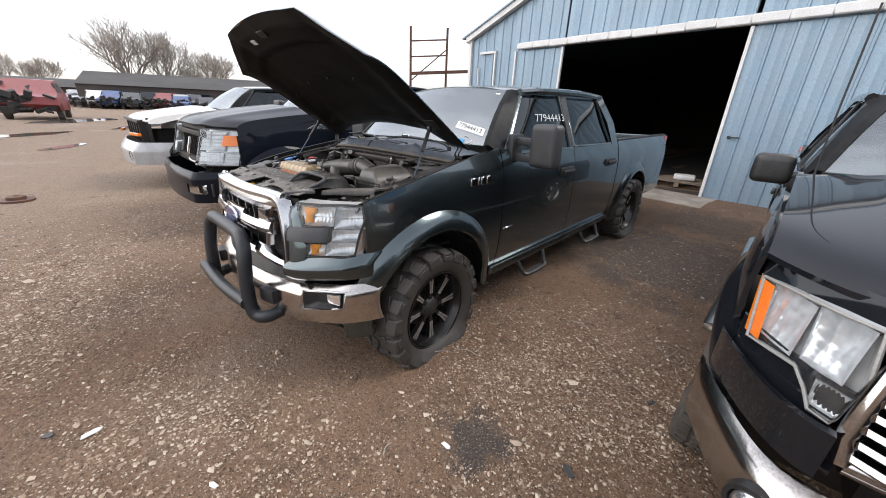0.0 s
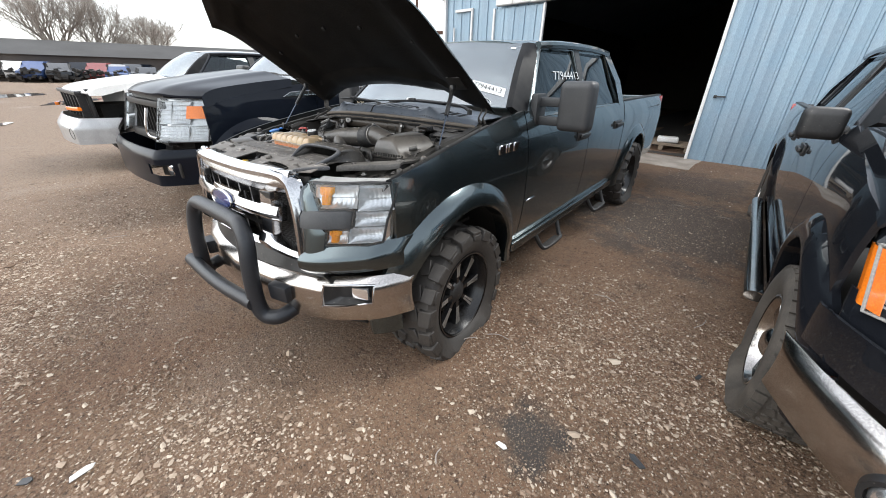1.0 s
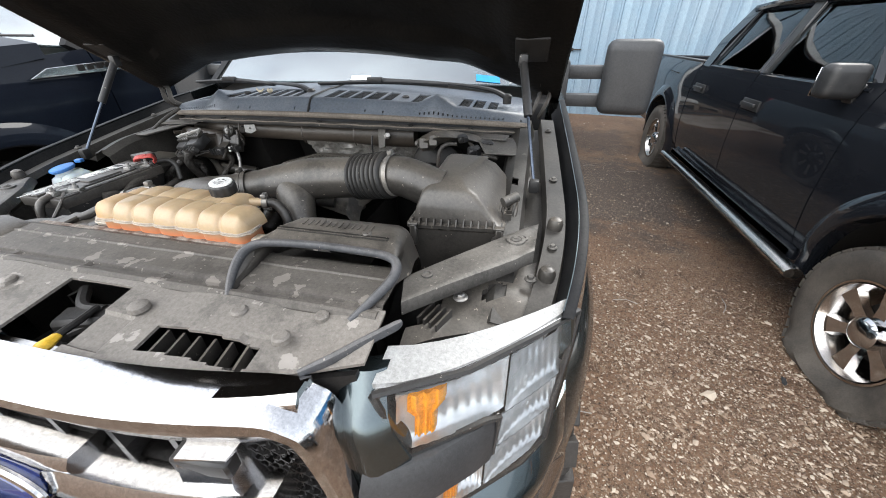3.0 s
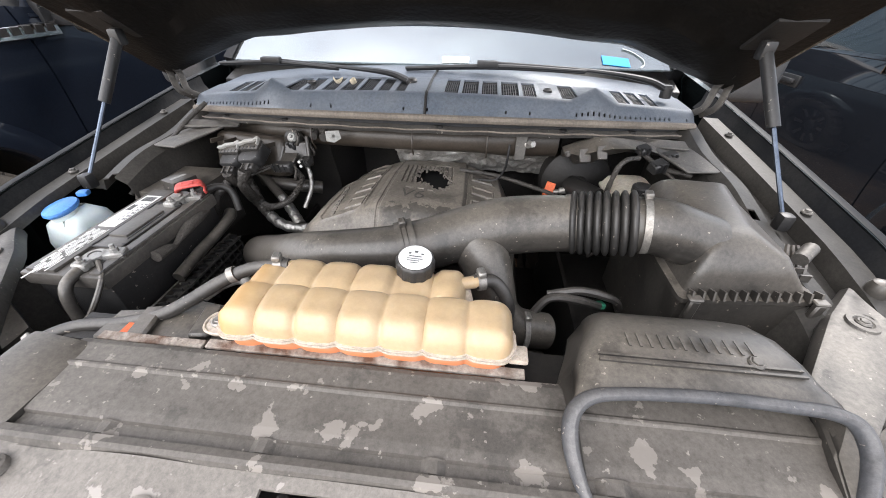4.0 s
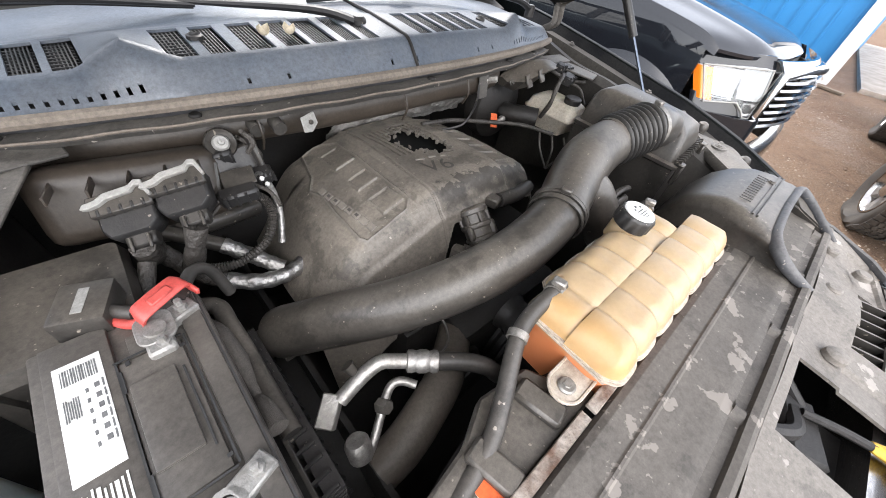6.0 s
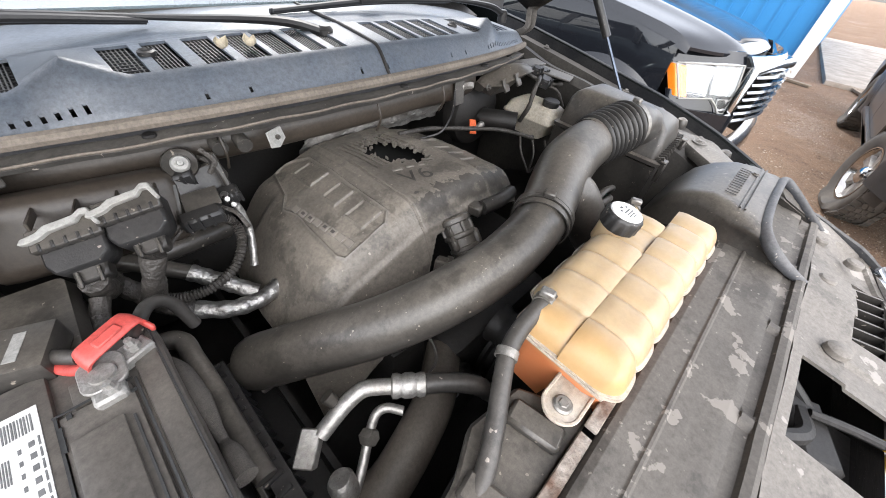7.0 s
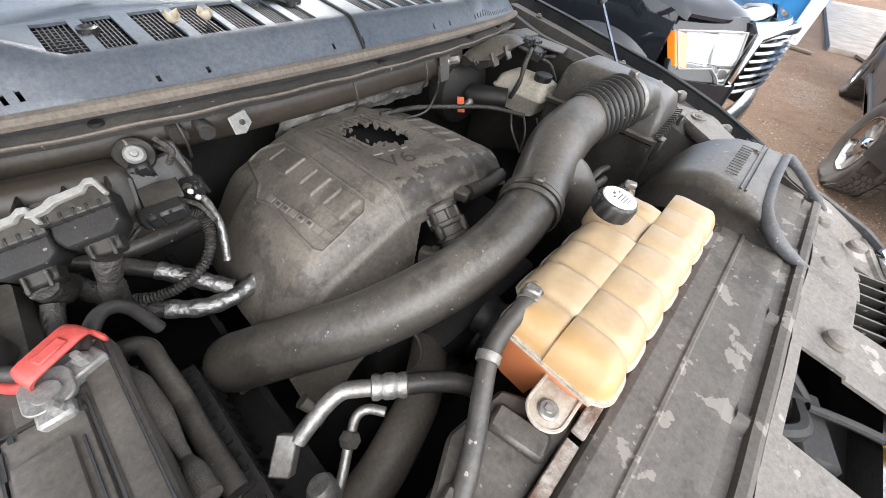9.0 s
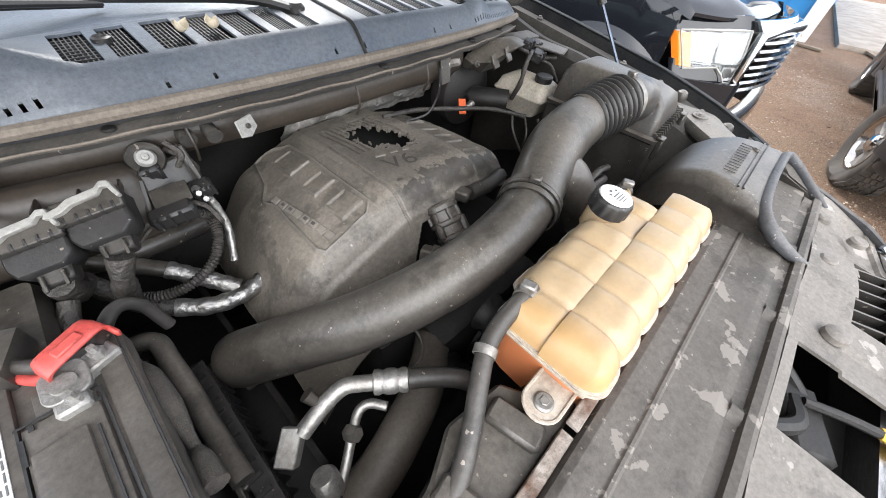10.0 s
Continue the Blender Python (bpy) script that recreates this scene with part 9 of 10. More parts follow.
def block_lamp(parent, s, x0, x1, z0, z1, y_in, y_out, amber=None, wrap=1.7, label="clear headlamp with amber marker", notch=0.0):
    """A wide lamp that wraps round the corner."""
    def surf(u, v, o=0.0):
        low = notch * min(1, max(0, (u - 0.50) / 0.10))
        v = low + (1 - low) * v
        w, turn = (min(u, 0.86) * 1.06 + max(0, u - 0.86) * 0.63, 0.06 * max(0, u - 0.86) / 0.14) if notch else (u, 0.0)
        return Vector((s * (x0 + (x1 - x0) * w), y_in + (y_out - y_in) * u ** wrap + turn - o + 0.3 * (z1 - z0) * v, z0 + (z1 - z0) * v))
    bm = B()
    sheet(bm, lambda u, v: surf(u, v, -0.075), 8, 6, (0, 0.02, 0))
    lamp = part("headlamp", bm, LAMPOPTIC, parent, label)
    bm = B()
    cells = ((0.02, 0.42, 0.44, 0.97), (0.44, 0.86, 0.06, 0.97), (0.04, 0.46, 0.04, 0.38)) if notch else ((0.03, 0.34, 0.42, 0.96), (0.36, 0.68, 0.42, 0.96), (0.03, 0.68, 0.04, 0.38), (0.70, 0.97, 0.04, 0.38))
    for a, b, c, d in cells:
        sheet(bm, lambda u, v: surf(a + (b - a) * u, c + (d - c) * v, -0.008) + Vector((0, 0.030 * (16 * u * (1 - u) * v * (1 - v)) ** 0.4 + 0.010 * abs(math.sin(u * 24 + 2.0 * v)) + 0.010 * (v * 5 % 1), 0)), 60, 30, (0, 0.004, 0))
    part("reflector", bm, LAMPOPTIC, lamp)
    a, b, c, d = amber or (0.70, 0.97, 0.42, 0.96)
    bm = B()
    sheet(bm, lambda u, v: surf(a + (b - a) * u, c + (d - c) * v, 0.015), 8, 6, (0, 0.02, 0))
    part("amber_marker", bm, AMBER, lamp)
    bm = B()
    sheet(bm, lambda u, v: surf(u, v, 0.012), 24, 6)
    ob = part("lens", bm, LENS, lamp)
    ob.visible_shadow = False
    bm = B()
    tube(bm, [surf(u, v, 0.008) for u, v in ((0, 0), (0.5, 0), (0.6, 0), (0.86, 0), (1, 0), (1, 1), (0.86, 1), (0.5, 1), (0, 1), (0, 0))], 0.007, 6, smooth=False)
    part("lamp_edge", bm, PLASTIC, lamp)
    return lamp


def lamp_face(s, x, z, out=0.0):
    """The black truck's front corner."""
    y = lerp(x, [(0.56, -0.765), (0.586, -0.746), (0.66, -0.690), (0.706, -0.636), (0.77, -0.550), (0.836, -0.447), (0.87, -0.39)])
    return Vector((s * x, y + (0.16 + 1.16 * max(0, x - 0.586)) * (z - 0.95) - out, z))


def swept_lamp(parent, s):
    """A swept-back lamp: amber strip, deep main bowl and a fluted turn lamp below."""
    outline = [(0.843, 1.050), (0.79, 1.062), (0.74, 1.070), (0.66, 1.082), (0.595, 1.088), (0.584, 0.95), (0.577, 0.800), (0.655, 0.803), (0.675, 0.845), (0.706, 0.884), (0.77, 0.872), (0.828, 0.857)]
    bm = B()
    a = [bm.verts.new(lamp_face(s, x, z, -0.06)) for x, z in outline]
    b = [bm.verts.new(lamp_face(s, x, z, 0.0)) for x, z in outline]
    for i in range(len(a)):
        j = (i + 1) % len(a)
        bm.faces.new((a[i], a[j], b[j], b[i]))
    bm.faces.new(a)
    lamp = part("headlamp", bm, LAMPOPTIC, parent, "clear swept headlamp with an amber strip")
    for x0, x1, z0, z1, deep, flutes in ((0.602, 0.705, 0.905, 1.076, 0.055, 9), (0.708, 0.808, 0.890, 1.060, 0.050, 14), (0.590, 0.662, 0.812, 0.885, 0.020, 24)):
        bm = B()
        def bowl(u, v):
            lean = 0.03 * (1 - v) if deep > 0.03 else -0.02 * (1 - v)
            p = lamp_face(s, x0 + (x1 - x0) * u + lean * (1 - u) * 0.5, z0 + (z1 - z0) * v, -0.004)
            d = 4 * u * (1 - u) * v * (1 - v)
            return p + Vector((0, deep * (1.5 * d) ** 0.4 + 0.0028 * abs(math.sin(u * flutes + 3 * v)), 0.004 * (v * 5 % 1)))
        sheet(bm, bowl, 60, 26, (0, 0.004, 0))
        part("reflector", bm, LAMPSILVER, lamp)
    bm = B()
    sheet(bm, lambda u, v: lamp_face(s, min(0.848, 0.810 + 0.076 * u) - 0.010 * (1 - v), 0.868 + 0.174 * v, 0.005 - 0.09 * max(0, u - 0.5)), 8, 10, (s * 0.004, 0.004, 0))
    part("amber_marker", bm, AMBER, lamp)
    bm = B()
    bm.faces.new([bm.verts.new(lamp_face(s, x, z, 0.012)) for x, z in outline])
    bmesh.ops.triangulate(bm, faces=bm.faces)
    ob = part("lens", bm, LENS, lamp)
    ob.visible_shadow = False
    bm = B()
    tube(bm, [lamp_face(s, x, z, 0.008) for x, z in outline + outline[:1]], 0.006, 6, smooth=False)
    part("lamp_edge", bm, LEVERGREY, lamp)


# black truck on the driver's side
right = thing("pickup_truck", pose(3.23, 0.62, 0.0), "glossy black pickup truck with chrome bumper and grille", "pickup truck", "row of parked trucks")
cab(right, PAINT_BLACK, tint=CABGLASS)
cargo_bed(right, PAINT_BLACK)
chassis(right)
plain_front(right, PAINT_BLACK, -0.37)
closed_hood(right, PAINT_BLACK)
for s in (1, -1):
    mirror(right, s, PLASTIC, (0.80, 0.86, 1.285), False)
    wheel(right, s, s * 0.80, 0.04, 0.34, 0.40, 0.27, 0.235, "chrome", 0.06, TYRE, 40)
    wheel(right, s, s * 0.80, 3.69, 0.36, 0.40, 0.27, 0.235, "chrome", 0.04, TYRE, 40)
    swept_lamp(right, s)
    bm = B()
    sheet(bm, lambda u, v: lamp_face(s, 0.570 + 0.285 * u, 0.66 + 0.24 * v, -0.014), 14, 6, (0, 0.02, 0))
    part("corner_panel", bm, PAINT_BLACK, right)
    bm = B()
    sheet(bm, lambda u, v: (s * (0.60 + 0.30 * u), -0.83 + 0.40 * u ** 1.8, 0.66 + 0.15 * v), 10, 4, (0, 0.03, 0))
    part("lower_fascia", bm, PAINT_BLACK, right)
    bm = B()
    sheet(bm, lambda u, v: (s * (0.555 + 0.295 * u), -0.735 + 0.36 * u ** 1.15 + 0.05 * v, 1.068 + 0.085 * v - 0.02 * u), 12, 4, (0, 0.02, 0))
    part("header_panel", bm, PAINT_BLACK, right)
    bm = B()
    tube(bm, [(s * 0.95, 0.55, 0.36), (s * 0.96, 0.65, 0.37), (s * 0.96, 2.75, 0.37), (s * 0.95, 2.85, 0.36)], 0.05, 12, flat=0.7)
    part("running_board", bm, CHROME_DIRTY, right, "chrome oval running board")
wiper(right, (-0.45, 0.50, 1.345), (0.10, 0.53, 1.375))
wiper(right, (0.15, 0.44, 1.36), (0.68, 0.56, 1.36))
bm = B()
tube(bm, [(-0.80, 0.42, 1.30), (-0.81, 0.44, 1.6), (-0.815, 0.47, 2.05)], 0.004, 6)
part("antenna", bm, DARK, right)
bm = B()
sheet(bm, lambda u, v: (-0.93 + 1.86 * u, -0.93 + 0.10 * abs(2 * u - 1) ** 2 + 0.42 * max(0, abs(2 * u - 1) - 0.70) ** 1.5 / 0.164 - 0.03 * math.sin(math.pi * v) + 0.05 * max(0, v - 0.85) / 0.15, 0.40 + 0.23 * v), 48, 10, (0, 0.012, 0))
rb = part("front_bumper", bm, CHROME_DIRTY, right, "muddy chrome front bumper")
for s in (1, -1):
    bm = B()
    lathe(bm, [(0.0005, 0.018), (0.045, 0.014), (0.058, 0.0), (0.062, -0.03)], pose(s * 0.68, -0.905, 0.50, 95, 0, s * 20), 24, caps=False)
    part("fog_lamp", bm, REFLECTOR, rb)
    bm = B()
    lathe(bm, [(0.062, -0.03), (0.064, 0.004), (0.078, 0.004), (0.08, -0.03)], pose(s * 0.68, -0.90, 0.50, 95, 0, s * 20), 24, caps=False)
    part("fog_bezel", bm, PLASTIC, rb)
bm = B()
loop = [(-0.56, 0.72), (0.56, 0.72), (0.58, 0.80), (0.56, 1.06), (0.0, 1.09), (-0.56, 1.06), (-0.58, 0.80), (-0.56, 0.72)]
tube(bm, [(x, -0.90 + 0.12 * (x / 0.56) ** 2, z) for x, z in loop], 0.036, 10, smooth=False)
sheet(bm, lambda u, v: (-0.57 + 1.14 * u, -0.915 + 0.12 * (2 * u - 1) ** 2 + 0.07 * v, 1.065 + 0.075 * v), 16, 4, (0, 0.02, 0))
rg = part("grille", bm, CHROME, right, "chrome grille with seven level bars")
for k in range(7):
    bm = B()
    z = 0.755 + 0.046 * k
    loft(bm, [[(x, -0.93 + 0.12 * (x / 0.56) ** 2 + dy, z + dz) for dy, dz in ((0, -0.013), (-0.012, 0), (0, 0.013), (0.06, 0.010), (0.06, -0.010))] for x in [-0.56 + 0.07 * i for i in range(17)]])
    part("grille_bar", bm, CHROME, rg)
bm = B()
sheet(bm, lambda u, v: (-0.56 + 1.12 * u, -0.84 + 0.12 * (2 * u - 1) ** 2, 0.72 + 0.35 * v), 10, 3, (0, 0.02, 0))
part("grille_back", bm, DARK, rg)

cloth = thing("draped_cloth", pose(3.23, 0.62, 0.0), "teal cloth draped over a front seat", "cloth")
bm = B()
PROFILE = [(0.0, (1.68, 1.12)), (0.3, (1.72, 1.34)), (0.5, (1.78, 1.50)), (0.65, (1.87, 1.53)), (0.8, (1.95, 1.40)), (1.0, (1.97, 1.15))]
sheet(bm, lambda u, v: (-0.66 + 0.50 * u, lerp(v, [(a, p[0]) for a, p in PROFILE]) + 0.02 * noise.noise((u * 7, v * 6, 1)), lerp(v, [(a, p[1]) for a, p in PROFILE]) + 0.03 * noise.noise((u * 5, v * 5, 4))), 20, 20, (0, 0.004, -0.003))
part("fabric", bm, mat("teal fabric", (0.03, 0.30, 0.27), 0.8, 0.0, (0.02, 0.22, 0.20), 6, 0.6, bump=0.2, bump_scale=80), cloth)

# black heavy-duty truck on the passenger's side, its grille gone
left = thing("pickup_truck", pose(-3.17, 0.38, 0.0) @ Matrix.Scale(1.06, 4), "glossy blue-black heavy pickup truck with missing grille", "pickup truck", "row of parked trucks")
cab(left, PAINT_BLUEBLACK, tint=WINDSHIELD)
cargo_bed(left, PAINT_BLUEBLACK)
chassis(left)
plain_front(left, PAINT_BLUEBLACK)
closed_hood(left, PAINT_BLUEBLACK, z_back=1.36, z_front=1.21, crown=0.10)
for s in (1, -1):
    mirror(left, s, PLASTIC, (0.87, 0.90, 1.34), True)
    wheel(left, s, s * 0.78, 0.04, 0.37, 0.40, 0.27, 0.235, "chrome", 0.03, TYRE, 40)
    wheel(left, s, s * 0.78, 3.69, 0.37, 0.40, 0.27, 0.235, "chrome", 0.03, TYRE, 40)
    block_lamp(left, s, 0.56, 0.862, 0.805, 1.18, -0.80, -0.46, (0.68, 0.98, 0.55, 0.84))
wiper(left, (-0.40, 0.50, 1.375), (0.10, 0.53, 1.40))
wiper(left, (0.20, 0.46, 1.385), (0.70, 0.58, 1.385))
bm = B()
sheet(bm, lambda u, v: (-0.94 + 1.88 * u, -0.96 + 0.10 * abs(2 * u - 1) ** 2 + 0.40 * max(0, abs(2 * u - 1) - 0.74) ** 1.4 / 0.15 + 0.04 * max(0, v - 0.8) / 0.2, 0.42 + 0.33 * v), 48, 10, (0, 0.015, 0), lambda u, v: 0.25 < v < 0.6 and 0.60 < abs(2 * u - 1) < 0.82)
lb = part("front_bumper", bm, PAINT_BLUEBLACK, left, "black steel front bumper")
for s in (1, -1):
    bm = B()
    box(bm, (s * 0.68, -0.78, 0.56), (0.30, 0.02, 0.14), (0, 0, s * 14), 0.01)
    part("fog_pocket", bm, DARK, lb)
    bm = B()
    lathe(bm, [(0.0005, 0.012), (0.04, 0.008), (0.045, -0.02)], pose(s * 0.72, -0.80, 0.56, 95, 0, s * 16), 20, caps=False)
    part("fog_lamp", bm, REFLECTOR, lb)
bm = B()
box(bm, (0, -0.62, 0.98), (1.1, 0.06, 0.50), bev=0.02)
box(bm, (0, -0.68, 1.12), (1.2, 0.05, 0.06), bev=0.01)
box(bm, (0, -0.70, 0.80), (1.2, 0.06, 0.08), bev=0.01)
for k in range(9):
    box(bm, (-0.44 + 0.11 * k, -0.655, 0.97), (0.012, 0.03, 0.36))
lr = part("radiator", bm, DARK, left, "bare radiator behind the missing grille")
bm = B()
tube(bm, [(0.54, -0.80, 1.10), (0.53, -0.84, 0.95), (0.53, -0.84, 0.87), (0.68, -0.82, 0.85)], 0.012, 8)
part("trim_remnant", bm, CHROME, lr)
bm = B()
x = side_x(1.20) + 0.012
prism(bm, [(0.32, 1.185), (0.42, 1.235), (0.86, 1.262), (0.87, 1.20)], 0, 0.014, Matrix(((0, 0, 1, x), (1, 0, 0, 0), (0, 1, 0, 0), (0, 0, 0, 1))), 0.003, 1)
lbad = part("fender_badge", bm, CHROME, left, "chrome fender vent badge")
bm = B()
for k in range(5):
    box(bm, (x + 0.016, 0.60 + 0.055 * k, 1.228 + 0.002 * k), (0.006, 0.04, 0.034), (0, 0, 0), 0.002, 1)
part("badge_inlay", bm, DARK, lbad)

# white truck without headlamps beyond it
white = thing("pickup_truck", pose(-6.55, 0.20, 0.0) @ Matrix.Scale(1.03, 4), "white pickup truck stripped of its headlamps", "pickup truck", "row of parked trucks")
cab(white, PAINT_BLACK, tint=CABGLASS)
cargo_bed(white, PAINT_WHITE)
chassis(white)
for s in (1, -1):
    part("front_fender", side_panel(s, -0.20, 0.715, FENDER_TOP, 0.44, ARCH_Y, nu=50), PAINT_WHITE, white)
    part("wheel_well", wheel_well(s, ARCH_Y), DARK, white)
    wheel(white, s, s * 0.78, 0.04, 0.37, 0.39, 0.26, 0.22, "chrome", 0.03, TYRE, 40)
    wheel(white, s, s * 0.78, 3.69, 0.37, 0.39, 0.26, 0.22, "chrome", 0.03, TYRE, 40)
closed_hood(white, PAINT_WHITE, z_front=1.17, corner=0.12)
bm = B()
sheet(bm, lambda u, v: (-0.95 + 1.90 * u, -0.96 + 0.10 * abs(2 * u - 1) ** 2 + 0.40 * max(0, abs(2 * u - 1) - 0.80) ** 1.3 / 0.12 + (0.10 if v > 0.62 else 0.0) * max(0, v - 0.62) / 0.38, 0.44 + 0.36 * v), 48, 12, (0, 0.015, 0))
wb = part("front_bumper", bm, PAINT_SILVER, white, "dull silver front bumper")
bm = B()
lathe(bm, [(0.0005, 0.0), (0.06, 0.0), (0.075, 0.012), (0.085, 0.0)], pose(0.62, -0.91, 0.58, 90, 0, 8), 20, caps=False)
part("fog_hole", bm, DARK, wb)
bm = B()
box(bm, (0, -0.60, 0.98), (1.60, 0.05, 0.42), bev=0.02)
for k in range(6):
    box(bm, (-0.7 + 0.28 * k, -0.68, 0.98), (0.03, 0.10, 0.36), (0, 0, 0), 0.005, 1)
box(bm, (0, -0.72, 1.13), (1.65, 0.06, 0.05), bev=0.01)
wr = part("radiator_support", bm, PLASTIC, white, "bare black radiator support")
for s in (1, -1):
    bm = B()
    box(bm, (s * 0.70, -0.80, 0.93), (0.34, 0.05, 0.05), (0, 0, s * 14), 0.012)
    part("marker_lamp", bm, AMBER, wr)

# ---- far side of the yard ----
# bark made paler than its own tone, to carry the far trees' haze
BARK = mat("grey-brown bark paled for haze", (0.34, 0.30, 0.265), 0.9, 0.0, (0.26, 0.225, 0.195), 3, 0.7, bump=0.3, bump_scale=20)
ROOFGREY = mat("weathered grey roof", (0.080, 0.078, 0.077), 0.9, 0.0, (0.055, 0.053, 0.052), 0.3, 0.7, stretch=(1, 1, 4))
SHEDRED = mat("dull red boards", (0.085, 0.07, 0.062), 0.85, 0.0, (0.06, 0.05, 0.045), 0.6, 0.6)


def bare_tree(m, height, width, spread, seed, label):
    """A leafless tree: trunk, limbs and a fan of twigs."""
    rnd = random.Random(seed)
    t = thing("bare_tree", m, label, "tree", "bare trees")
    trunk, twigs = B(), B()

    def grow(p, d, length, r, depth, bm):
        n = 3
        pts = [p]
        for k in range(n):
            d = (d + Vector((rnd.gauss(0, 0.09), rnd.gauss(0, 0.09), rnd.gauss(0.05, 0.05)))).normalized()
            pts.append(pts[-1] + d * length / n)
        tube(bm, pts, [r, r * 0.66], 6 if depth == 0 else 3, 1, caps=False)
        if depth >= 5:
            return
        count = 9 if depth == 0 else (4 if depth < 4 else 5)
        for k in range(count):
            base = pts[-1] if k < 2 or depth == 0 else pts[rnd.randint(1, n)]
            a = 2 * math.pi * (k + rnd.random() * 0.8) / count + depth
            tilt = (0.15 + 0.85 * ((k * 0.618) % 1)) if depth == 0 else rnd.uniform(0.25, 0.75)
            side = Vector((math.cos(a), math.sin(a), 0))
            nd = (d * math.cos(tilt) + side * math.sin(tilt) * spread * 0.8 + Vector((0, 0, 0.10))).normalized()
            grow(base, nd, length * (1.15 if depth == 0 else rnd.uniform(0.55, 0.78)), max(0.011, r * (0.36 if depth == 0 else 0.55)), depth + 1, trunk if depth < 1 else twigs)
    grow(Vector((0, 0, -0.2)), Vector((0, 0, 1)), height * 0.20, height * 0.026, 0, trunk)
    zs = max(v.co.z for v in twigs.verts)
    rs2 = sorted(math.hypot(v.co.x, v.co.y) for v in twigs.verts)[int(len(twigs.verts) * 0.90)]
    for bm in (trunk, twigs):
        bmesh.ops.scale(bm, vec=(width / 2 / rs2, width / 2 / rs2, height / zs), verts=bm.verts)
    part("trunk", trunk, BARK, t)
    part("crown", twigs, BARK, t)
    return t


bare_tree(pose(-71.0, 6.6, 0), 12.6, 11.0, 1.25, 3, "tall bare spreading tree behind the sheds")
bare_tree(pose(-70.5, 10.6, 0), 11.6, 8.0, 1.2, 8, "tall bare tree beside a larger one")
bare_tree(pose(-69.0, 18.0, 0), 9.4, 9.0, 1.3, 5, "low bushy bare tree beyond the shed roof")
bare_tree(pose(-68.0, 13.6, 0), 6.2, 5.0, 1.3, 12, "low bushy bare tree beyond the shed roof")
bare_tree(pose(-90, -2.6, 0), 7.4, 5.5, 1.2, 21, "distant bare tree behind the low shed")
bare_tree(pose(-92, -6.2, 0), 7.9, 4.0, 1.2, 23, "distant bare tree behind the low shed")


def shed(x0, y0, length, width, eave, ridge, turn, label):
    s = thing("long_shed", pose(x0, y0, 0, 0, 0, turn), label, "shed")
    bm = B()
    box(bm, (length / 2, 0, eave / 2), (length, width, eave))
    part("wall", bm, SHEDRED, s)
    bm = B()
    prism(bm, [(-width / 2 - 0.4, eave), (width / 2 + 0.4, eave), (0, ridge)], 0, length, Matrix(((0, 0, 1, 0), (1, 0, 0, 0), (0, 1, 0, 0), (0, 0, 0, 1))))
    part("roof", bm, ROOFGREY, s)


shed(-65.0, 1.8, 40, 6, 2.7, 4.3, 66, "long low shed with a grey roof")
shed(-78.0, -22.0, 30, 6, 2.3, 3.4, 80, "low shed with a dull roof behind the yard")


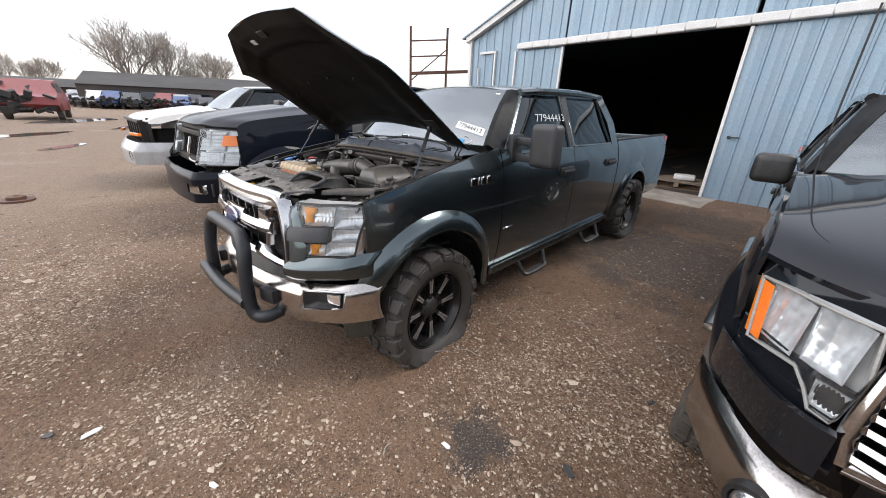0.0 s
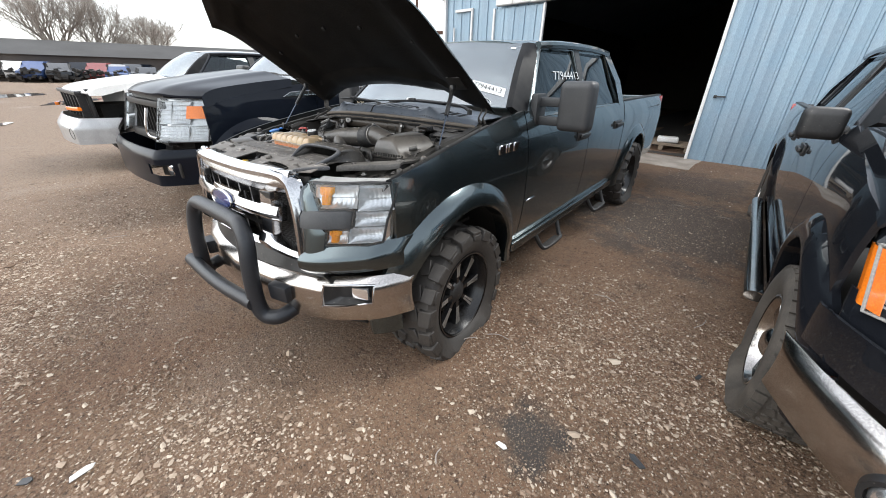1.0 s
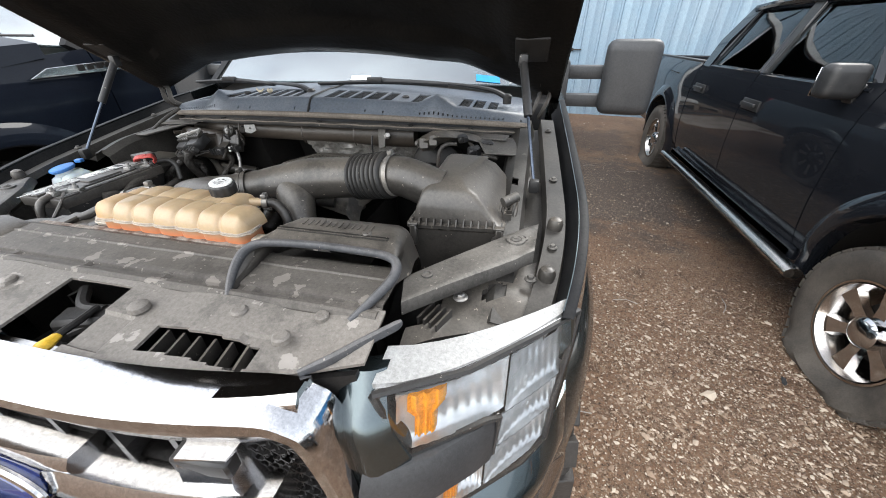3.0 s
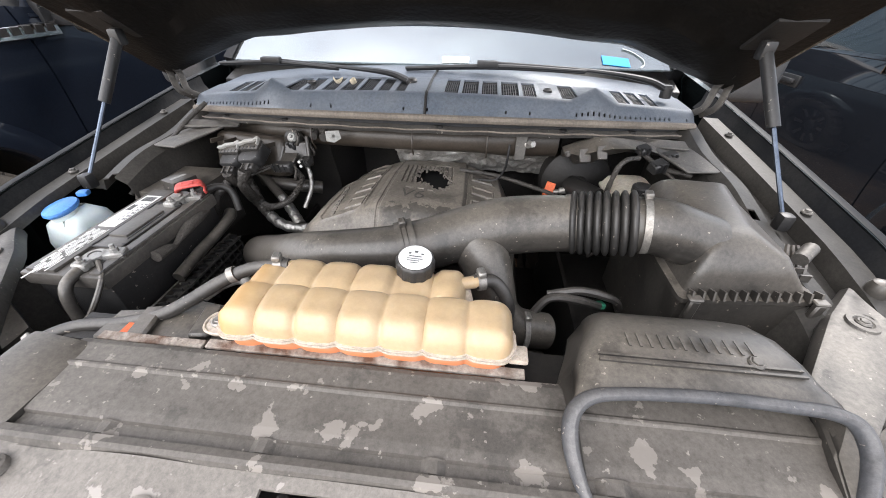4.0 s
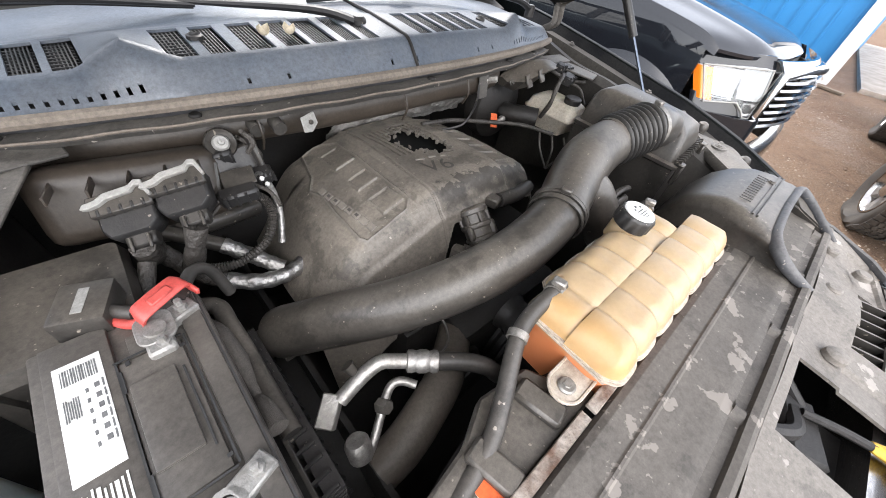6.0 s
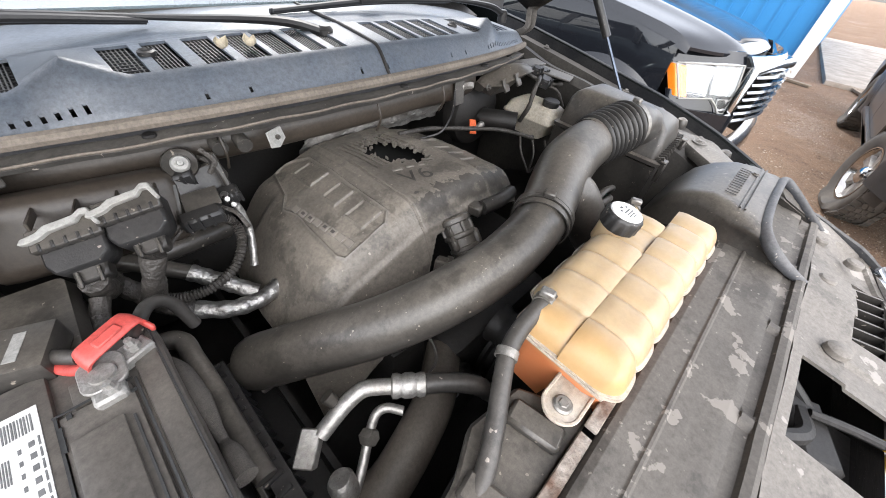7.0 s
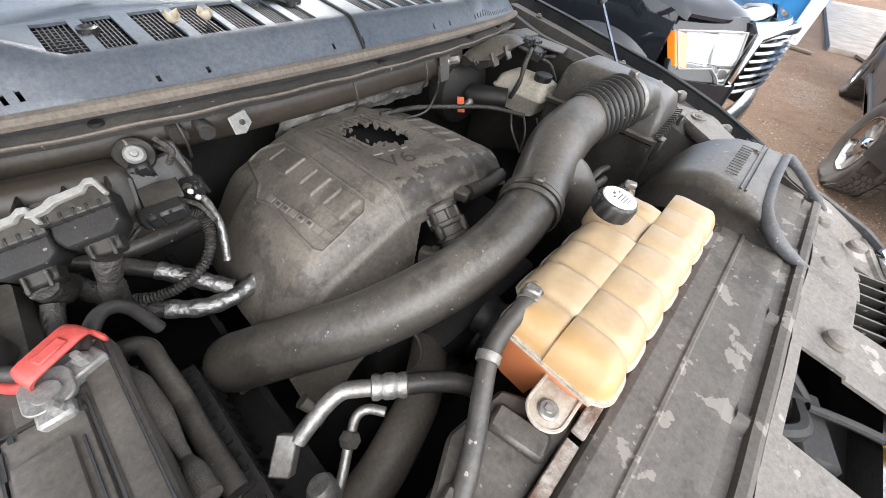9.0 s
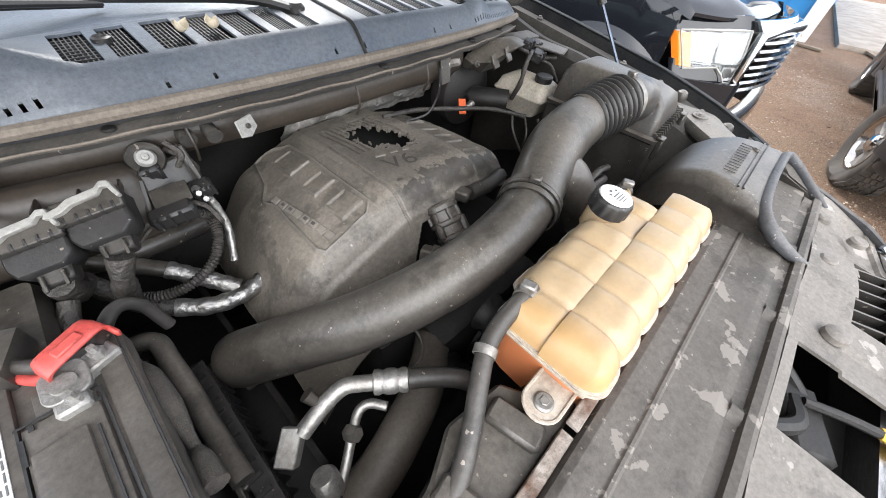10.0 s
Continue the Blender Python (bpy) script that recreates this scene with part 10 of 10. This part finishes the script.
def junk_car(m, paint, seed, label, crushed=0.0, lift=0.0):
    """A wrecked car: body with cabin, windows, wheels and a torn front."""
    rnd = random.Random(seed)
    c = thing("wrecked_car", m, label, "car", "row of wrecked cars")
    prof = [(-2.15, 0.55), (-2.1, 0.78), (-1.1, 0.95 - crushed * 0.1), (-0.45, 1.42 - crushed * 0.2), (0.9, 1.45 - crushed * 0.1), (1.6, 1.02), (2.15, 0.95), (2.2, 0.5), (1.9, 0.32), (-1.9, 0.32)]
    bm = B()
    loops = []
    for x, k in ((-0.88, 0.86), (-0.84, 1.0), (0.84, 1.0), (0.88, 0.86)):
        loops.append([(x * (0.86 if z > 1.1 else 1.0), y, 0.3 + (z - 0.3) * (k if z > 0.5 else 1) + rnd.uniform(-0.02, 0.02)) for y, z in prof])
    loft(bm, loops)
    bmesh.ops.translate(bm, vec=(0, 0, lift), verts=bm.verts)
    body = part("body", bm, paint, c)
    for s in (1, -1):
        for y0, y1 in ((-0.85, 0.0), (0.08, 1.0)):
            bm = B()
            loft(bm, [[(s * 0.86, y0 - 0.12, 0.96), (s * 0.86, y1 + 0.10, 0.96), (s * 0.765, y1 - 0.06, 1.32 - crushed * 0.15), (s * 0.765, y0 + 0.18, 1.32 - crushed * 0.15)], [(s * 0.80, y0 - 0.12, 0.96), (s * 0.80, y1 + 0.10, 0.96), (s * 0.70, y1 - 0.06, 1.32 - crushed * 0.15), (s * 0.70, y0 + 0.18, 1.32 - crushed * 0.15)]])
            part("side_window", bm, DARK, body)
        for y in (-1.35, 1.35):
            if rnd.random() < 0.75 and not lift:
                bm = B()
                lathe(bm, [(0.19, -0.1), (0.31, -0.1), (0.32, 0), (0.31, 0.1), (0.19, 0.1)], pose(s * 0.78, y, 0.32, 0, 90, 0), 16)
                part("wheel", bm, TYRE, c)
    bm = B()
    loft(bm, [[(x, -1.02 + dy, 0.98), (x * 0.9, -0.48 + dy, 1.385 - crushed * 0.2)] + [(x * 0.9, -0.46 + dy, 1.375 - crushed * 0.2), (x, -1.0 + dy, 0.97)] for x, dy in ((-0.70, 0.03), (0, 0), (0.70, 0.03))])
    part("windshield", bm, CABGLASS if seed != 77 else DARK, body)
    for k in range(18):
        bm = B()
        box(bm, (rnd.uniform(-0.75, 0.75), -2.12 + rnd.uniform(-0.12, 0.2), rnd.uniform(0.30, 0.92)), (rnd.uniform(0.2, 0.5), rnd.uniform(0.1, 0.3), rnd.uniform(0.06, 0.25)), (rnd.uniform(-20, 20), rnd.uniform(-20, 20), rnd.uniform(-30, 30)), 0.01, 1)
        part("torn_piece", bm, DARK, c)
    return c


paints = [(PAINT_SILVER, "silver"), (PAINT_WHITE, "white"), (PAINT_BLUE, "blue"), (PAINT_BLACK, "black"), (PAINT_BLUEBLACK, "dark blue"), (PAINT_RED, "red"), (PAINT_SILVER, "silver"), (PAINT_BLACK, "black"), (PAINT_BLUEBLACK, "dark blue")]
for k, (pt, word) in enumerate(paints):
    u, y = k / 8, 0.6 + 1.5 * k
    junk_car(pose(-64 + 26 * u - 19 * u * u, y, 0.0, 0, 0, 78 + 14 * math.sin(k * 2.1)) @ Matrix.Diagonal((1.12, 1.15, 1.42, 1)), pt, k, word + " wrecked car with a torn-off front", 0.4 * (k % 3 == 0))
for k, (pt, word) in enumerate(paints[2:8]):
    junk_car(pose(-54 + 2.2 * k, 9.5 + 2.0 * k, 0.0, 0, 0, 70 + 14 * math.sin(k * 1.3)) @ Matrix.Diagonal((1.1, 1.1, 1.25, 1)), pt, 30 + k, word + " wrecked car in the far row", 0.3)
junk_car(pose(-33.0, -2.35, 0, 0, 0, 84) @ Matrix.Diagonal((1.42, 1.2, 1.62, 1)), PAINT_RED, 77, "red crushed van with its front torn off", 0.15)
# car whose wheels stand in front of the black truck
E_PAINT = mat("dusty dark brown paint", (0.020, 0.017, 0.015), 0.45, 0.0, (0.030, 0.026, 0.023), 5, 0.6, coat=0.3, dust=DUST, dust_amount=0.10)
across = thing("pickup_truck", pose(4.05, -2.08, 0.0, 0, 0, -90), "dusty dark pickup truck parked across the row", "pickup truck")
cab(across, E_PAINT, tint=CABGLASS)
cargo_bed(across, E_PAINT)
chassis(across)
plain_front(across, E_PAINT)
closed_hood(across, E_PAINT)
for s in (1, -1):
    wheel(across, s, s * 0.80, 0.04, 0.36, 0.385, 0.27, 0.225, "chrome", 0.03, TYRE, 40, 10, ALU)
    wheel(across, s, s * 0.80, 3.69, 0.36, 0.385, 0.27, 0.225, "chrome", 0.03, TYRE, 40, 0, ALU)
    block_lamp(across, s, 0.56, 0.85, 0.84, 1.08, -0.78, -0.44, (0.80, 0.98, 0.30, 0.95))
bm = B()
sheet(bm, lambda u, v: (-0.92 + 1.84 * u, -0.92 + 0.10 * abs(2 * u - 1) ** 2 + 0.40 * max(0, abs(2 * u - 1) - 0.72) ** 1.5 / 0.15, 0.42 + 0.24 * v), 40, 8, (0, 0.012, 0))
part("front_bumper", bm, PLASTIC, across)
bm = B()
sheet(bm, lambda u, v: (-0.58 + 1.16 * u, -0.86 + 0.12 * (2 * u - 1) ** 2, 0.68 + 0.42 * v), 12, 4, (0, 0.03, 0))
part("grille", bm, DARK, across)

# steel pallet rack beside the barn
rack = thing("pallet_rack", pose(-9.3, 9.45, 0, 0, 0, 46), "rusty steel pallet rack standing in the yard", "rack")
for x in (-0.72, 0.72):
    bm = B()
    box(bm, (x, 0, 2.25), (0.09, 0.07, 4.5))
    part("upright", bm, RUST, rack)
for z, x1 in ((4.05, 0.72), (3.5, 0.72), (2.95, 2.2)):
    bm = B()
    box(bm, ((x1 - 0.72) / 2, 0, z), (x1 + 0.72, 0.05, 0.05 if z > 3 else 0.12), (0, -4, 0))
    part("beam", bm, RUST, rack)
bm = B()
tube(bm, [(-0.7, 0, 2.6), (0.7, 0, 3.75)], 0.025, 6, smooth=False)
part("brace", bm, RUST, rack)

# blue building past the black truck, with its slab
blue = thing("blue_building", pose(10.75, -0.15, 0), "bright blue steel building with white corner trim", "building", kind="structure")
BLUEWALL = mat("bright blue steel cladding", (0.02, 0.20, 0.46), 0.45, 0.1, (0.018, 0.17, 0.40), 2, 0.5)
bm = B()
for k in range(40):
    box(bm, (0.02, 0.25 + 0.30 * k, 1.7), (0.03, 0.04, 3.2))
box(bm, (0.10, 6.1, 1.7), (0.14, 12.0, 3.2))
part("wall", bm, BLUEWALL, blue)
bm = B()
box(bm, (6.1, 0.06, 1.7), (12.0, 0.12, 3.2))
part("wall", bm, BLUEWALL, blue)
bm = B()
box(bm, (0.03, 0.03, 1.7), (0.26, 0.26, 3.3))
part("corner_trim", bm, TRIM_WHITE, blue)
bm = B()
box(bm, (6.0, 6.0, 3.4), (12.6, 12.6, 0.15))
part("roof", bm, BARN_METAL, blue)
bm = B()
box(bm, (6.6, -1.4, 0.03), (12.0, 2.4, 0.12), (0, 0, 4), 0.02)
part("slab", bm, CONCRETE, blue, "pale concrete slab")
for k, (x, y, a, ln) in enumerate(((10.9, -1.45, 20, 1.3), (10.35, -0.35, 70, 0.5))):
    pl = thing("timber_plank", pose(x, y, 0.02, 0, 0, a), "weathered timber plank on the dirt", "plank", "loose planks")
    bm = B()
    box(bm, (0, 0, 0.02), (ln, 0.12, 0.04), (0, 0, 0), 0.004, 1)
    part("board", bm, WOOD, pl)

# litter on the dirt
rotor = thing("brake_rotor", pose(-5.97, -2.22, 0.0), "rusty yellow-brown brake rotor on the dirt", "brake rotor")
bm = B()
lathe(bm, [(0.20, 0.0), (0.20, 0.03), (0.11, 0.03), (0.11, 0.07), (0.09, 0.08), (0.035, 0.08), (0.035, 0.0)], Matrix(), 28)
part("disc", bm, RUST, rotor)
LITTER = [(1.51, -0.47, 0.055, 0.022), (0.12, -1.85, 0.05, 0.03), (0.24, -1.70, 0.09, 0.03), (2.0, -0.15, 0.08, 0.03), (0.95, -1.35, 0.05, 0.02), (2.15, 0.6, 0.06, 0.02)]
for k, (x, y, a, b) in enumerate(LITTER):
    t = thing("plastic_shard", pose(x, y, ground_z(x, y) + 0.004, 0, 0, 50 * k), "pale broken plastic shard on the gravel", "debris", "plastic shards")
    bm = B()
    prism(bm, [(-a / 2, -b / 2), (a * 0.3, -b * 0.6), (a / 2, 0), (a * 0.2, b / 2), (-a * 0.4, b * 0.4)], 0, 0.006, None, 0.0015, 1)
    part("chip", bm, TRIM_WHITE if k % 2 == 0 else PLASTIC_GREY, t)
WATER = mat("muddy standing water", (0.10, 0.085, 0.070), 0.04, 0.0, (0.13, 0.11, 0.09), 0.6, 0.5, grain=0.0, spec=0.6)
for k, (x, y, a, b, turn) in enumerate(((-30.0, -0.8, 3.6, 1.1, 150), (-24.0, 1.6, 2.4, 0.6, 150), (-19.0, -2.6, 2.0, 0.45, 140), (-14.0, -1.6, 1.0, 0.22, 150))):
    p = thing("puddle", pose(x, y, ground_z(x, y) + 0.004, 0, 0, turn), "shallow muddy puddle in the dirt lane", "puddle", "puddles in the lane")
    bm = B()
    edge = [(a * math.cos(q) * (1 + 0.35 * noise.noise((math.cos(q) * 2, math.sin(q) * 2, k))), b * math.sin(q) * (1 + 0.5 * noise.noise((math.cos(q) * 2.5, math.sin(q) * 2.5, k + 5)))) for q in [2 * math.pi * i / 40 for i in range(40)]]
    prism(bm, edge, 0, 0.012)
    part("water", bm, WATER, p)
rs = random.Random(9)
for k in range(26):
    x, y = (rs.uniform(0.9, 2.2), rs.uniform(-1.2, 4.5)) if k % 2 else (rs.uniform(-5, -0.9), rs.uniform(-2.6, -0.6))
    t = thing("dry_twig", pose(x, y, ground_z(x, y) + 0.006, 0, 0, rs.uniform(0, 180)), "thin dry brown twig on the dirt", "twig", "dry twigs")
    bm = B()
    ln = rs.uniform(0.06, 0.22)
    tube(bm, [(-ln / 2, 0, 0), (0, rs.uniform(-0.02, 0.02), 0.006), (ln / 2, 0, 0)], 0.003, 5, 3)
    part("stem", bm, BARK, t)
